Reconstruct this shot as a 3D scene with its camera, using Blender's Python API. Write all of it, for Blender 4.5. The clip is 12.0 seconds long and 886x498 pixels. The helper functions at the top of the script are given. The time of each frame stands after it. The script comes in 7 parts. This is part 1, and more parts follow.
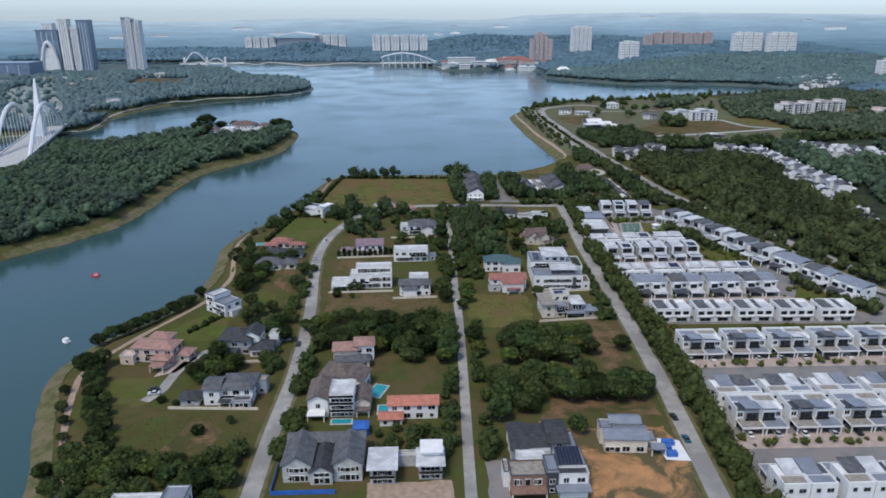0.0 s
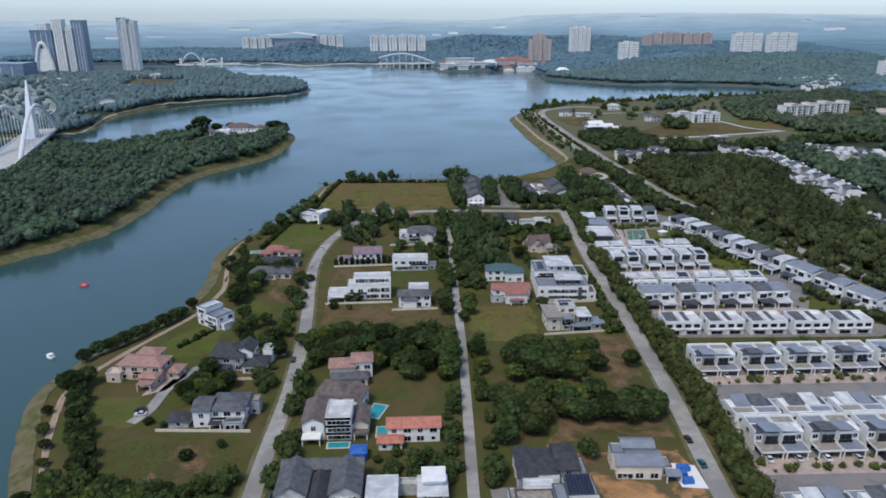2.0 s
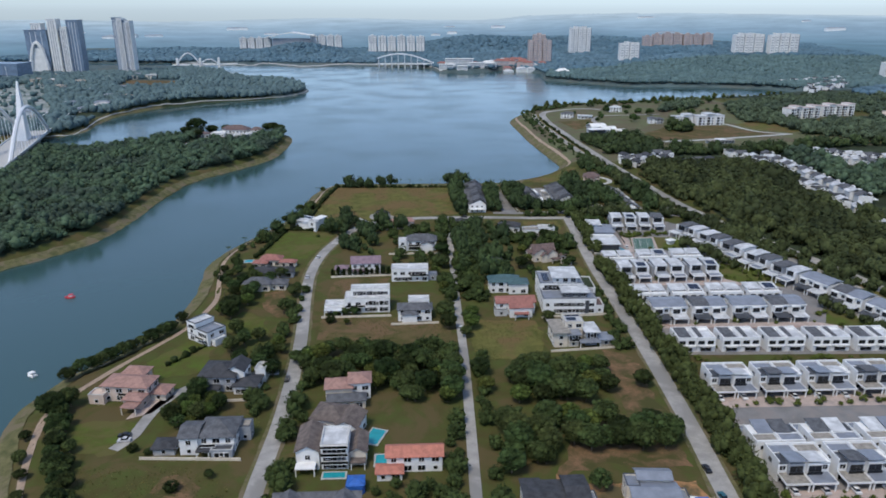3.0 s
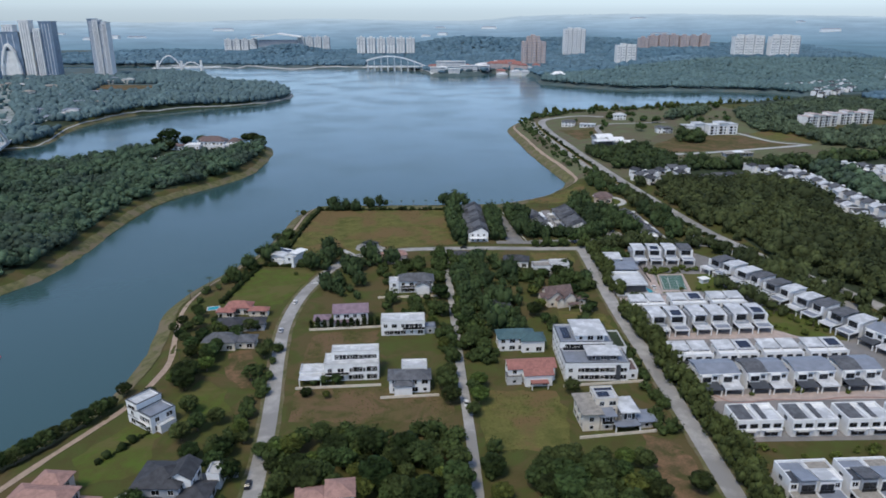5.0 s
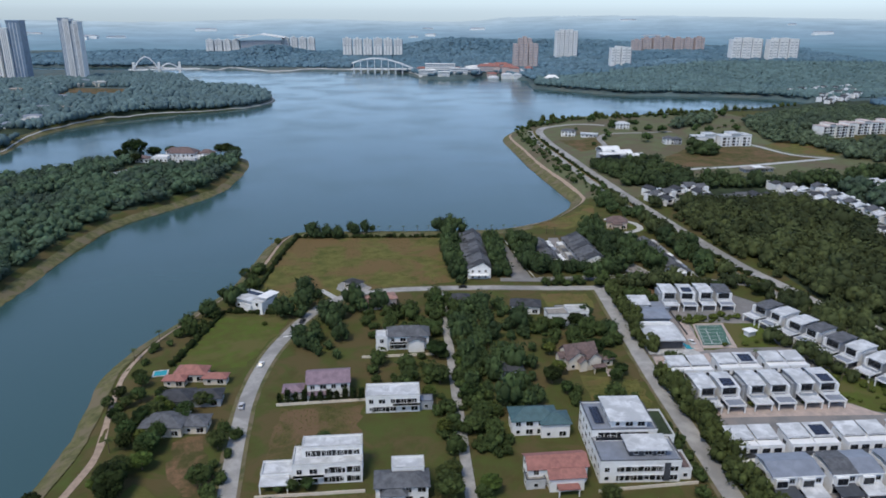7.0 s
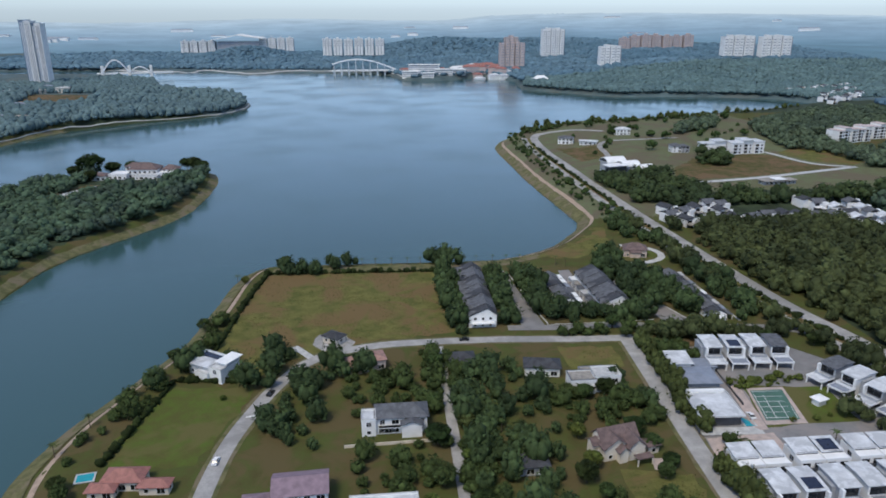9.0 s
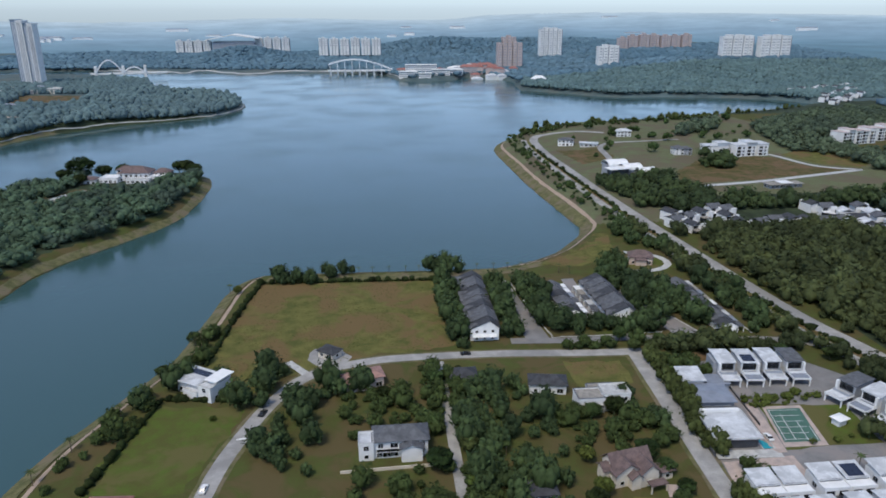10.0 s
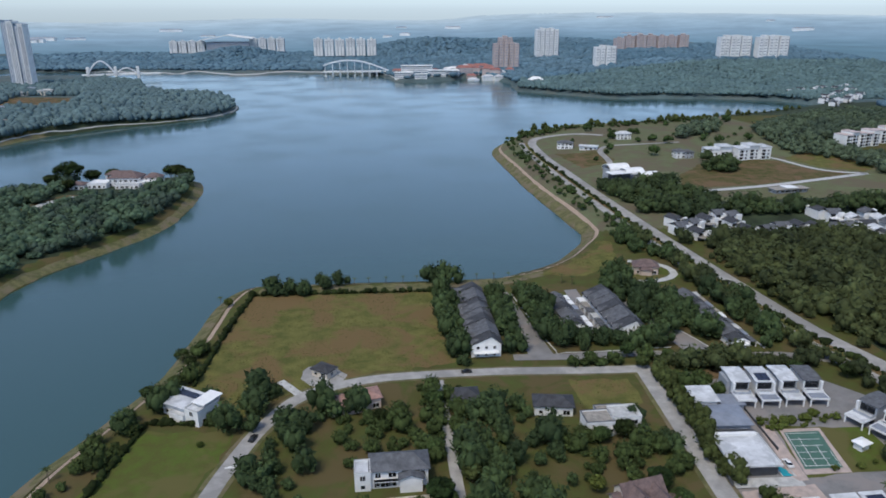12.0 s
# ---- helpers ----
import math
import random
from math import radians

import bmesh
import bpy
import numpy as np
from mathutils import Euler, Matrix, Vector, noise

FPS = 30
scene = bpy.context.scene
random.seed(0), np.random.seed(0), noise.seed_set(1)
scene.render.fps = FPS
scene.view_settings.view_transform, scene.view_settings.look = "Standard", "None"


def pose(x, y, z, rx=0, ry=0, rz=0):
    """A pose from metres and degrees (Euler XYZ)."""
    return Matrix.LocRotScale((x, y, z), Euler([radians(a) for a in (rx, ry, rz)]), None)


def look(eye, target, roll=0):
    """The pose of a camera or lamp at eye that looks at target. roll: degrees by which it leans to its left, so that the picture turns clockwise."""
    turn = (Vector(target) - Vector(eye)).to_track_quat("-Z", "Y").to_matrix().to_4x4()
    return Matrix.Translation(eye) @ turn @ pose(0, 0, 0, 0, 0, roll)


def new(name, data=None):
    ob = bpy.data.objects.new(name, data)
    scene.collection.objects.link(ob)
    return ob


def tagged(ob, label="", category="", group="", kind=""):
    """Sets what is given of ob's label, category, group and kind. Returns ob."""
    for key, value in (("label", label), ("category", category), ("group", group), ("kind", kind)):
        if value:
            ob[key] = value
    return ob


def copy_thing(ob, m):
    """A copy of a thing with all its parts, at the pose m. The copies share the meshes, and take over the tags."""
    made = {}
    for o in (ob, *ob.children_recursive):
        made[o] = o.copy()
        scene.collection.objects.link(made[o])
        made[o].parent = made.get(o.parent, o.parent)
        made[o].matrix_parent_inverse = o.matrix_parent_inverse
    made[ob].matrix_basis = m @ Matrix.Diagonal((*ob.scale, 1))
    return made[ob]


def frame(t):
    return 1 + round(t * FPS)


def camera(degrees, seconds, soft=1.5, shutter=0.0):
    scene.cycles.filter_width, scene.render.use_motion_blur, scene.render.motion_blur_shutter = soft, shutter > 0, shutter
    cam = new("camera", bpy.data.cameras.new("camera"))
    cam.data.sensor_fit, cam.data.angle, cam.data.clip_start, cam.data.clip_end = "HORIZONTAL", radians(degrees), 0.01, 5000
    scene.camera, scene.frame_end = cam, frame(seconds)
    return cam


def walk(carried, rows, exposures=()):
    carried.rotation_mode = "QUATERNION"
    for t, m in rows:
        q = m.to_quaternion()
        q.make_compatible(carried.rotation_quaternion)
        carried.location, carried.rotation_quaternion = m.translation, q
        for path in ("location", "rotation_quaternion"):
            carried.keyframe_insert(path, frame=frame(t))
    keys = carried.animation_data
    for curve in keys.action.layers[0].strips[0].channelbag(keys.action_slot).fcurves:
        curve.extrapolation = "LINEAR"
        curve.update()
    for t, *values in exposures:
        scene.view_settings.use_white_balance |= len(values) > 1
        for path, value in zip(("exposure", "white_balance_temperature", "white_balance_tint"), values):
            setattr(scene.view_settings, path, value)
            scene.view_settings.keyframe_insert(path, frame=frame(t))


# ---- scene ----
# ---------- camera and its flight ----------
cam = camera(63.9, 12.0, soft=1.75)
PATH = [
    (0, (3.185, -4.077, 143.675), (3.251, -2.183, 143.037), -0.2),
    (0.5, (2.749, -0.275, 144.019), (2.817, 1.619, 143.381), -0.1),
    (1, (2.597, 3.205, 143.742), (2.667, 5.099, 143.104), -0.2),
    (1.5, (2.459, 6.888, 143.989), (2.53, 8.782, 143.352), -0.2),
    (2, (2.241, 10.136, 143.941), (2.313, 12.031, 143.303), -0.2),
    (2.5, (1.898, 14.59, 143.966), (1.971, 16.484, 143.328), -0.1),
    (3, (1.331, 26.362, 144.383), (1.408, 28.256, 143.745), -0.1),
    (5, (0.071, 91.793, 145.418), (0.175, 93.686, 144.781), -0.1),
    (5.5, (-0.18, 108.328, 145.258), (-0.066, 110.221, 144.622), -0.0),
    (6, (-0.537, 124.91, 145.313), (-0.413, 126.803, 144.678), 0.2),
    (6.5, (-0.754, 141.207, 145.518), (-0.622, 143.099, 144.882), 0.3),
    (7, (-0.764, 158.036, 145.244), (-0.624, 159.927, 144.609), 0.2),
    (9, (-1.415, 223.705, 145.556), (-1.231, 225.592, 144.917), -0.2),
    (9.5, (-1.533, 233.838, 145.615), (-1.341, 235.724, 144.976), -0.2),
    (10, (-1.536, 237.9, 145.744), (-1.343, 239.785, 145.104), -0.2),
    (10.5, (-1.572, 241.67, 145.994), (-1.376, 243.555, 145.354), -0.2),
    (11, (-1.507, 245.452, 146.072), (-1.309, 247.336, 145.433), -0.2),
    (11.5, (-1.541, 249.215, 146.223), (-1.34, 251.099, 145.583), -0.2),
    (12, (-1.592, 252.732, 146.402), (-1.387, 254.616, 145.762), -0.2),
]
walk(cam, [(t, look(eye, aim, roll)) for t, eye, aim, roll in PATH], [(0, 0.26, 6450, 10), (12, 0.26, 6450, 10)])

# ---------- world, sun, exposure ----------
world = bpy.data.worlds.new("overcast_sky")
scene.world = world
world.use_nodes = True
wn = world.node_tree
wn.nodes.clear()
sky = wn.nodes.new("ShaderNodeTexSky")
sky.sky_type = "NISHITA"
sky.sun_disc = False
sky.sun_elevation, sky.sun_rotation = radians(58), radians(215)
sky.air_density, sky.dust_density, sky.ozone_density = 1.0, 0.6, 2.2
sky.altitude = 150
grey = wn.nodes.new("ShaderNodeHueSaturation")
grey.inputs["Saturation"].default_value = 0.6
back = wn.nodes.new("ShaderNodeBackground")
back.inputs["Strength"].default_value = 0.132
wout = wn.nodes.new("ShaderNodeOutputWorld")
cool = wn.nodes.new("ShaderNodeMix")
cool.data_type, cool.blend_type = "RGBA", "MULTIPLY"
cool.inputs["Factor"].default_value = 1.0
cool.inputs["B"].default_value = (0.75, 0.92, 1.17, 1)
wn.links.new(sky.outputs[0], grey.inputs["Color"])
wn.links.new(grey.outputs[0], cool.inputs["A"])
wn.links.new(cool.outputs["Result"], back.inputs["Color"])
wn.links.new(back.outputs[0], wout.inputs["Surface"])

sun = new("sun", bpy.data.lights.new("sun", "SUN"))
sun.data.energy, sun.data.angle, sun.data.color = 2.1, radians(18), (1.0, 0.90, 0.73)
sun.matrix_world = look((0, 0, 300), (0 + 93, 133, 300 - 260))


# ---------- materials ----------
def mat(name, color, rough=0.8, vary=0.25, size=3.0, fine=0.15, bump=0.0, metal=0.0, island=0.0, spec=0.5, tint=None, sheen=0.0, worn=None, worn_size=20.0):
    """A surface with variation at two scales (metres), a fine bump, and a tint that differs from object to object."""
    m = bpy.data.materials.new(name)
    m.use_nodes = True
    nt = m.node_tree
    N, L = nt.nodes, nt.links
    bsdf = N["Principled BSDF"]
    bsdf.inputs["Roughness"].default_value = rough
    bsdf.inputs["Metallic"].default_value = metal
    bsdf.inputs["Specular IOR Level"].default_value = spec
    bsdf.inputs["Sheen Weight"].default_value = sheen
    bsdf.inputs["Sheen Roughness"].default_value = 0.5
    geo = N.new("ShaderNodeNewGeometry")
    big = N.new("ShaderNodeTexNoise")
    big.inputs["Scale"].default_value, big.inputs["Detail"].default_value = 1.0 / size, 4.0
    small = N.new("ShaderNodeTexNoise")
    small.inputs["Scale"].default_value, small.inputs["Detail"].default_value = 1.0 / fine, 3.0
    L.new(geo.outputs["Position"], big.inputs["Vector"])
    L.new(geo.outputs["Position"], small.inputs["Vector"])
    add = N.new("ShaderNodeMath")
    add.operation = "MULTIPLY_ADD"
    L.new(small.outputs["Fac"], add.inputs[0])
    add.inputs[1].default_value = 0.5
    L.new(big.outputs["Fac"], add.inputs[2])
    ramp = N.new("ShaderNodeMapRange")
    ramp.inputs["From Min"].default_value, ramp.inputs["From Max"].default_value = 0.57, 0.93
    L.new(add.outputs[0], ramp.inputs["Value"])
    mix = N.new("ShaderNodeMix")
    mix.data_type = "RGBA"
    lo = tint or tuple(c * (1 - vary) for c in color)
    hi = tuple(min(1, c * (1 + vary)) for c in color)
    mix.inputs["A"].default_value, mix.inputs["B"].default_value = (*lo, 1), (*hi, 1)
    L.new(ramp.outputs[0], mix.inputs["Factor"])
    last = mix.outputs["Result"]
    if worn:
        wide = N.new("ShaderNodeTexNoise")
        wide.inputs["Scale"].default_value, wide.inputs["Detail"].default_value, wide.inputs["Roughness"].default_value = 1.0 / worn_size, 6.0, 0.62
        wide.inputs["Distortion"].default_value = 0.6
        L.new(geo.outputs["Position"], wide.inputs["Vector"])
        edge = N.new("ShaderNodeMapRange")
        edge.interpolation_type = "SMOOTHSTEP"
        edge.inputs["From Min"].default_value, edge.inputs["From Max"].default_value = 0.46, 0.60
        L.new(wide.outputs["Fac"], edge.inputs["Value"])
        blend = N.new("ShaderNodeMix")
        blend.data_type = "RGBA"
        blend.inputs["B"].default_value = (*worn, 1)
        L.new(edge.outputs[0], blend.inputs["Factor"])
        L.new(last, blend.inputs["A"])
        last = blend.outputs["Result"]
    if island:
        hsv = N.new("ShaderNodeHueSaturation")
        spread = N.new("ShaderNodeMapRange")
        spread.inputs["To Min"].default_value, spread.inputs["To Max"].default_value = 1 - island, 1 + island
        L.new(geo.outputs["Random Per Island"], spread.inputs["Value"])
        info = N.new("ShaderNodeObjectInfo")
        hue = N.new("ShaderNodeMapRange")
        hue.inputs["To Min"].default_value, hue.inputs["To Max"].default_value = 0.475, 0.525
        L.new(info.outputs["Random"], hue.inputs["Value"])
        L.new(hue.outputs[0], hsv.inputs["Hue"])
        L.new(spread.outputs[0], hsv.inputs["Value"])
        L.new(last, hsv.inputs["Color"])
        last = hsv.outputs[0]
    L.new(last, bsdf.inputs["Base Color"])
    if bump:
        b = N.new("ShaderNodeBump")
        b.inputs["Strength"].default_value, b.inputs["Distance"].default_value = 0.6, bump
        L.new(add.outputs[0], b.inputs["Height"])
        L.new(b.outputs[0], bsdf.inputs["Normal"])
    return m


white = mat("white_paint", (0.72, 0.72, 0.71), 0.6, 0.07, 2.5, 0.3)
cream = mat("cream_plaster", (0.62, 0.56, 0.47), 0.7, 0.1, 2.5, 0.3)
pink = mat("salmon_plaster", (0.56, 0.45, 0.38), 0.7, 0.1, 2.5, 0.3)
greyp = mat("grey_paint", (0.30, 0.32, 0.35), 0.6, 0.12, 2.0, 0.3)
darkp = mat("charcoal_paint", (0.055, 0.06, 0.07), 0.5, 0.2, 2.0, 0.3)
brownp = mat("brown_cladding", (0.22, 0.13, 0.10), 0.6, 0.2, 1.5, 0.2)
conc = mat("concrete", (0.42, 0.42, 0.41), 0.85, 0.2, 2.0, 0.25, 0.01)
pale_roof = mat("pale_metal_roof", (0.54, 0.55, 0.56), 0.55, 0.2, 4.0, 0.3, worn=(0.40, 0.41, 0.42), worn_size=5.0)
grey_roof = mat("grey_metal_roof", (0.20, 0.22, 0.26), 0.4, 0.15, 3.0, 0.3)
dark_roof = mat("dark_tile_roof", (0.048, 0.050, 0.056), 0.75, 0.3, 2.0, 0.25, 0.02, spec=0.25)
slate_roof = mat("slate_shingle_roof", (0.098, 0.102, 0.112), 0.8, 0.3, 2.0, 0.3, 0.03, spec=0.25)
terra_roof = mat("terracotta_roof", (0.30, 0.175, 0.145), 0.8, 0.2, 1.5, 0.3, 0.03)
red_roof = mat("red_tile_roof", (0.27, 0.115, 0.095), 0.75, 0.2, 1.5, 0.3, 0.03)
brown_roof = mat("brown_shingle_roof", (0.125, 0.086, 0.080), 0.8, 0.3, 1.5, 0.25, 0.03)
coral_roof = mat("coral_tile_roof", (0.40, 0.150, 0.105), 0.75, 0.2, 1.5, 0.3, 0.03)
teal_roof = mat("teal_tile_roof", (0.05, 0.10, 0.11), 0.6, 0.2, 2.0, 0.25, 0.02)
mauve_roof = mat("mauve_tile_roof", (0.20, 0.14, 0.17), 0.7, 0.2, 2.0, 0.25, 0.02)
deck = mat("weathered_roof_terrace", (0.26, 0.24, 0.21), 0.85, 0.25, 1.5, 0.3)
solar = mat("solar_panel", (0.02, 0.025, 0.045), 0.25, 0.2, 1.0, 0.3)
glass = mat("dark_window_glass", (0.012, 0.014, 0.017), 0.10, 0.2, 1.0, 0.3)
asphalt = mat("worn_asphalt", (0.315, 0.305, 0.29), 0.9, 0.15, 4.0, 0.4, tint=(0.255, 0.248, 0.236), worn=(0.225, 0.219, 0.21), worn_size=26.0)
estate_road = mat("estate_asphalt", (0.185, 0.18, 0.178), 0.9, 0.15, 6.0, 0.5, tint=(0.15, 0.147, 0.145), worn=(0.22, 0.20, 0.19), worn_size=12.0)
paver = mat("pinkish_pavers", (0.40, 0.315, 0.275), 0.85, 0.15, 2.5, 0.4, tint=(0.32, 0.27, 0.245))
path_mat = mat("laterite_path", (0.32, 0.24, 0.18), 0.9, 0.2, 2.0, 0.4)
paint_line = mat("road_marking", (0.6, 0.6, 0.58), 0.8, 0.2, 1.0, 0.2)
grass = mat("rough_grass", (0.052, 0.065, 0.019), 0.95, 0.35, 6.0, 0.7, 0.12, tint=(0.071, 0.064, 0.025), spec=0.06, worn=(0.096, 0.077, 0.036), worn_size=20.0)
lawn = mat("mown_lawn", (0.064, 0.092, 0.019), 0.95, 0.25, 5.0, 0.6, 0.05, tint=(0.080, 0.080, 0.026), spec=0.06, worn=(0.105, 0.098, 0.037), worn_size=18.0)
dry = mat("dry_field_grass", (0.106, 0.100, 0.033), 0.95, 0.3, 6.0, 0.9, 0.1, tint=(0.078, 0.085, 0.026), spec=0.06, worn=(0.140, 0.098, 0.046), worn_size=24.0)
# Cape grass is lifted and greyed, with slight haze put into its colour.
cape_grass = mat("cape_grass", (0.092, 0.108, 0.056), 0.95, 0.3, 9.0, 1.2, 0.1, tint=(0.112, 0.108, 0.062), spec=0.06, worn=(0.122, 0.104, 0.070), worn_size=40.0)
bank = mat("yellow_bank_grass", (0.122, 0.112, 0.056), 0.95, 0.25, 4.0, 0.6, 0.08, tint=(0.074, 0.082, 0.036), spec=0.06, worn=(0.155, 0.130, 0.085), worn_size=12.0)
soil = mat("orange_soil", (0.36, 0.19, 0.085), 0.95, 0.25, 5.0, 0.5, 0.06, tint=(0.25, 0.145, 0.075), spec=0.15, worn=(0.10, 0.085, 0.045), worn_size=14.0)
brown_soil = mat("brown_soil", (0.092, 0.072, 0.034), 0.95, 0.25, 6.0, 0.7, 0.06, tint=(0.060, 0.064, 0.022), spec=0.06, worn=(0.140, 0.094, 0.054), worn_size=18.0)
red_earth = mat("red_earth", (0.150, 0.092, 0.055), 0.95, 0.3, 5.0, 0.6, 0.06, tint=(0.085, 0.070, 0.034), spec=0.06, worn=(0.066, 0.066, 0.026), worn_size=12.0)
taupe_roof = mat("taupe_tile_roof", (0.132, 0.108, 0.098), 0.8, 0.3, 2.0, 0.3, 0.03, spec=0.2)
# Scrub floor beyond the lake, its base colour paled and blued as haze.
haze_scrub = mat("hazed_scrub_floor", (0.075, 0.108, 0.112), 0.95, 0.25, 40.0, 6.0, spec=0.1, worn=(0.098, 0.118, 0.112), worn_size=90.0)
car_park_mat = mat("mottled_car_park", (0.20, 0.23, 0.225), 0.95, 0.3, 18.0, 3.0, tint=(0.13, 0.165, 0.15), spec=0.1, worn=(0.32, 0.34, 0.34), worn_size=26.0)
scrub = mat("scrub_floor", (0.030, 0.042, 0.022), 0.95, 0.4, 12.0, 1.0, 0.2, spec=0.2)
leaf = mat("tree_leaves", (0.043, 0.061, 0.020), 0.85, 0.4, 4.0, 0.6, 0.3, island=0.24, spec=0.08)
leaf_light = mat("light_tree_leaves", (0.064, 0.084, 0.020), 0.85, 0.35, 4.0, 0.5, 0.3, island=0.24, spec=0.08)
leaf_dark = mat("dark_tree_leaves", (0.019, 0.029, 0.009), 0.85, 0.4, 5.0, 0.5, 0.3, island=0.3, spec=0.08)
wood_leaf = mat("mixed_wood_leaves", (0.049, 0.067, 0.026), 0.8, 0.35, 7.0, 2.0, 0.3, island=0.26, spec=0.1, worn=(0.031, 0.044, 0.019), worn_size=45.0)
# Wood leaves lightened and blued, painting thin haze over spit and slopes.
spit_leaf_haze = mat("hazed_spit_leaves", (0.066, 0.096, 0.056), 0.8, 0.35, 8.0, 2.0, 0.3, island=0.22, spec=0.15, worn=(0.046, 0.069, 0.046), worn_size=40.0)
# Leaves across the lake: distance haze is put into a paler, bluer base colour.
leaf_haze = mat("hazed_lakeside_leaves", (0.098, 0.150, 0.154), 0.9, 0.2, 26.0, 5.0, 0.0, island=0.12, spec=0.1, worn=(0.084, 0.132, 0.142), worn_size=60.0)
# Far plain: haze is painted as a glow that pales with distance.
distance = mat("distance_haze_glow", (0.030, 0.040, 0.045), 0.95, 0.15, 400.0, 60.0, spec=0.05)
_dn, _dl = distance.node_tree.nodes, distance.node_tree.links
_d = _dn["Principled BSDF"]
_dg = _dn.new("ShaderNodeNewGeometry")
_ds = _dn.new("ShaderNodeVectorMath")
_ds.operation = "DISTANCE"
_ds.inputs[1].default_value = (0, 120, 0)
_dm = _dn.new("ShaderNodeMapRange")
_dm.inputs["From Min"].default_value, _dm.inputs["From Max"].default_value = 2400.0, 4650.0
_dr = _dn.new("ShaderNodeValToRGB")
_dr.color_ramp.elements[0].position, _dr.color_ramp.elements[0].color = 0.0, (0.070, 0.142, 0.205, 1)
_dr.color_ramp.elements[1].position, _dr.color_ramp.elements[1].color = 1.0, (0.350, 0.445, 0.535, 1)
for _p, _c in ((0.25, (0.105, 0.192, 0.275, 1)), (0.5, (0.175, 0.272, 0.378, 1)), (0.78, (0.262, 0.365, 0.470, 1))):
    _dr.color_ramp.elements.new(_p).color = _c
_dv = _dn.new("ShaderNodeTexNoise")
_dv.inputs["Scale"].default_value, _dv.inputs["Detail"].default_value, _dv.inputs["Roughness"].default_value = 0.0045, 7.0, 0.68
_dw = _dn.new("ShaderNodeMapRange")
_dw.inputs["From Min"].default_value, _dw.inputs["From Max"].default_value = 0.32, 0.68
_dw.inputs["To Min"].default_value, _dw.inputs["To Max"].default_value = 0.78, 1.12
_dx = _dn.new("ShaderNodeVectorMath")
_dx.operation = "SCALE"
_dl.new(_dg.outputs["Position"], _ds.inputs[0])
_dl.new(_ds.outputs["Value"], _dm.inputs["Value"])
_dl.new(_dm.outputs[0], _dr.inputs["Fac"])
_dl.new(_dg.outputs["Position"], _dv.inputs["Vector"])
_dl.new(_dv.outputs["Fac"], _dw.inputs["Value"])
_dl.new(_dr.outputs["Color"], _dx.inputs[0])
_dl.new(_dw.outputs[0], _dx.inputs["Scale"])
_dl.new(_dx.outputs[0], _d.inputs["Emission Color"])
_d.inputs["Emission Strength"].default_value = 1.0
# Farthest woods: stronger haze painted into the leaf colour as added blue.
leaf_deep_haze = mat("hazed_distant_leaves", (0.104, 0.168, 0.216), 0.95, 0.2, 90.0, 14.0, 0.0, island=0.10, spec=0.1, worn=(0.084, 0.145, 0.194), worn_size=140.0)
bark = mat("tree_bark", (0.12, 0.09, 0.06), 0.9, 0.3, 0.5, 0.1)
blue_tarp = mat("blue_tarpaulin", (0.03, 0.12, 0.42), 0.5, 0.2, 1.5, 0.3)
pool_mat = mat("pool_water", (0.02, 0.28, 0.33), 0.08, 0.1, 2.0, 0.4)
court_mat = mat("green_court_paint", (0.055, 0.125, 0.095), 0.8, 0.1, 3.0, 0.3)
steel = mat("white_steel", (0.66, 0.68, 0.70), 0.4, 0.05, 2.0, 0.3)
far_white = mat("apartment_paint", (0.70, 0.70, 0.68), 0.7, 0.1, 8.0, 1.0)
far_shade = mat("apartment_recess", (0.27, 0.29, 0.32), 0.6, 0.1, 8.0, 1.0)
# Salmon greyed down so the colour carries haze of its distance.
far_pink = mat("hazed_salmon_paint", (0.46, 0.375, 0.35), 0.7, 0.1, 8.0, 1.0)
far_glass = mat("tower_glass", (0.15, 0.21, 0.29), 0.3, 0.2, 8.0, 1.0)
red_plastic = mat("red_plastic", (0.55, 0.03, 0.04), 0.4, 0.1, 1.0, 0.2)
car_mats = [mat(n, c, 0.3, 0.05, 1, 0.2) for n, c in (("silver_car_paint", (0.5, 0.5, 0.52)), ("black_car_paint", (0.02, 0.02, 0.022)), ("white_car_paint", (0.7, 0.7, 0.7)), ("teal_car_paint", (0.02, 0.10, 0.13)))]

water_mat = bpy.data.materials.new("lake_water")
water_mat.use_nodes = True
_n, _l = water_mat.node_tree.nodes, water_mat.node_tree.links
_b = _n["Principled BSDF"]
_b.inputs["Base Color"].default_value = (0.037, 0.082, 0.084, 1)
_b.inputs["Roughness"].default_value = 0.16
_b.inputs["IOR"].default_value = 1.46
_g = _n.new("ShaderNodeNewGeometry")
_w = _n.new("ShaderNodeTexNoise")
_w.inputs["Scale"].default_value, _w.inputs["Detail"].default_value = 0.45, 4.0
_c = _n.new("ShaderNodeTexNoise")
_c.inputs["Scale"].default_value, _c.inputs["Detail"].default_value = 0.012, 3.0
_m = _n.new("ShaderNodeMapRange")
_m.inputs["From Min"].default_value, _m.inputs["From Max"].default_value = 0.35, 0.65
_m.inputs["To Min"].default_value, _m.inputs["To Max"].default_value = 0.10, 0.22
_u = _n.new("ShaderNodeBump")
_u.inputs["Strength"].default_value, _u.inputs["Distance"].default_value = 0.35, 0.10
_l.new(_g.outputs["Position"], _w.inputs["Vector"])
_l.new(_g.outputs["Position"], _c.inputs["Vector"])
_l.new(_c.outputs["Fac"], _m.inputs["Value"])
_l.new(_m.outputs[0], _b.inputs["Roughness"])
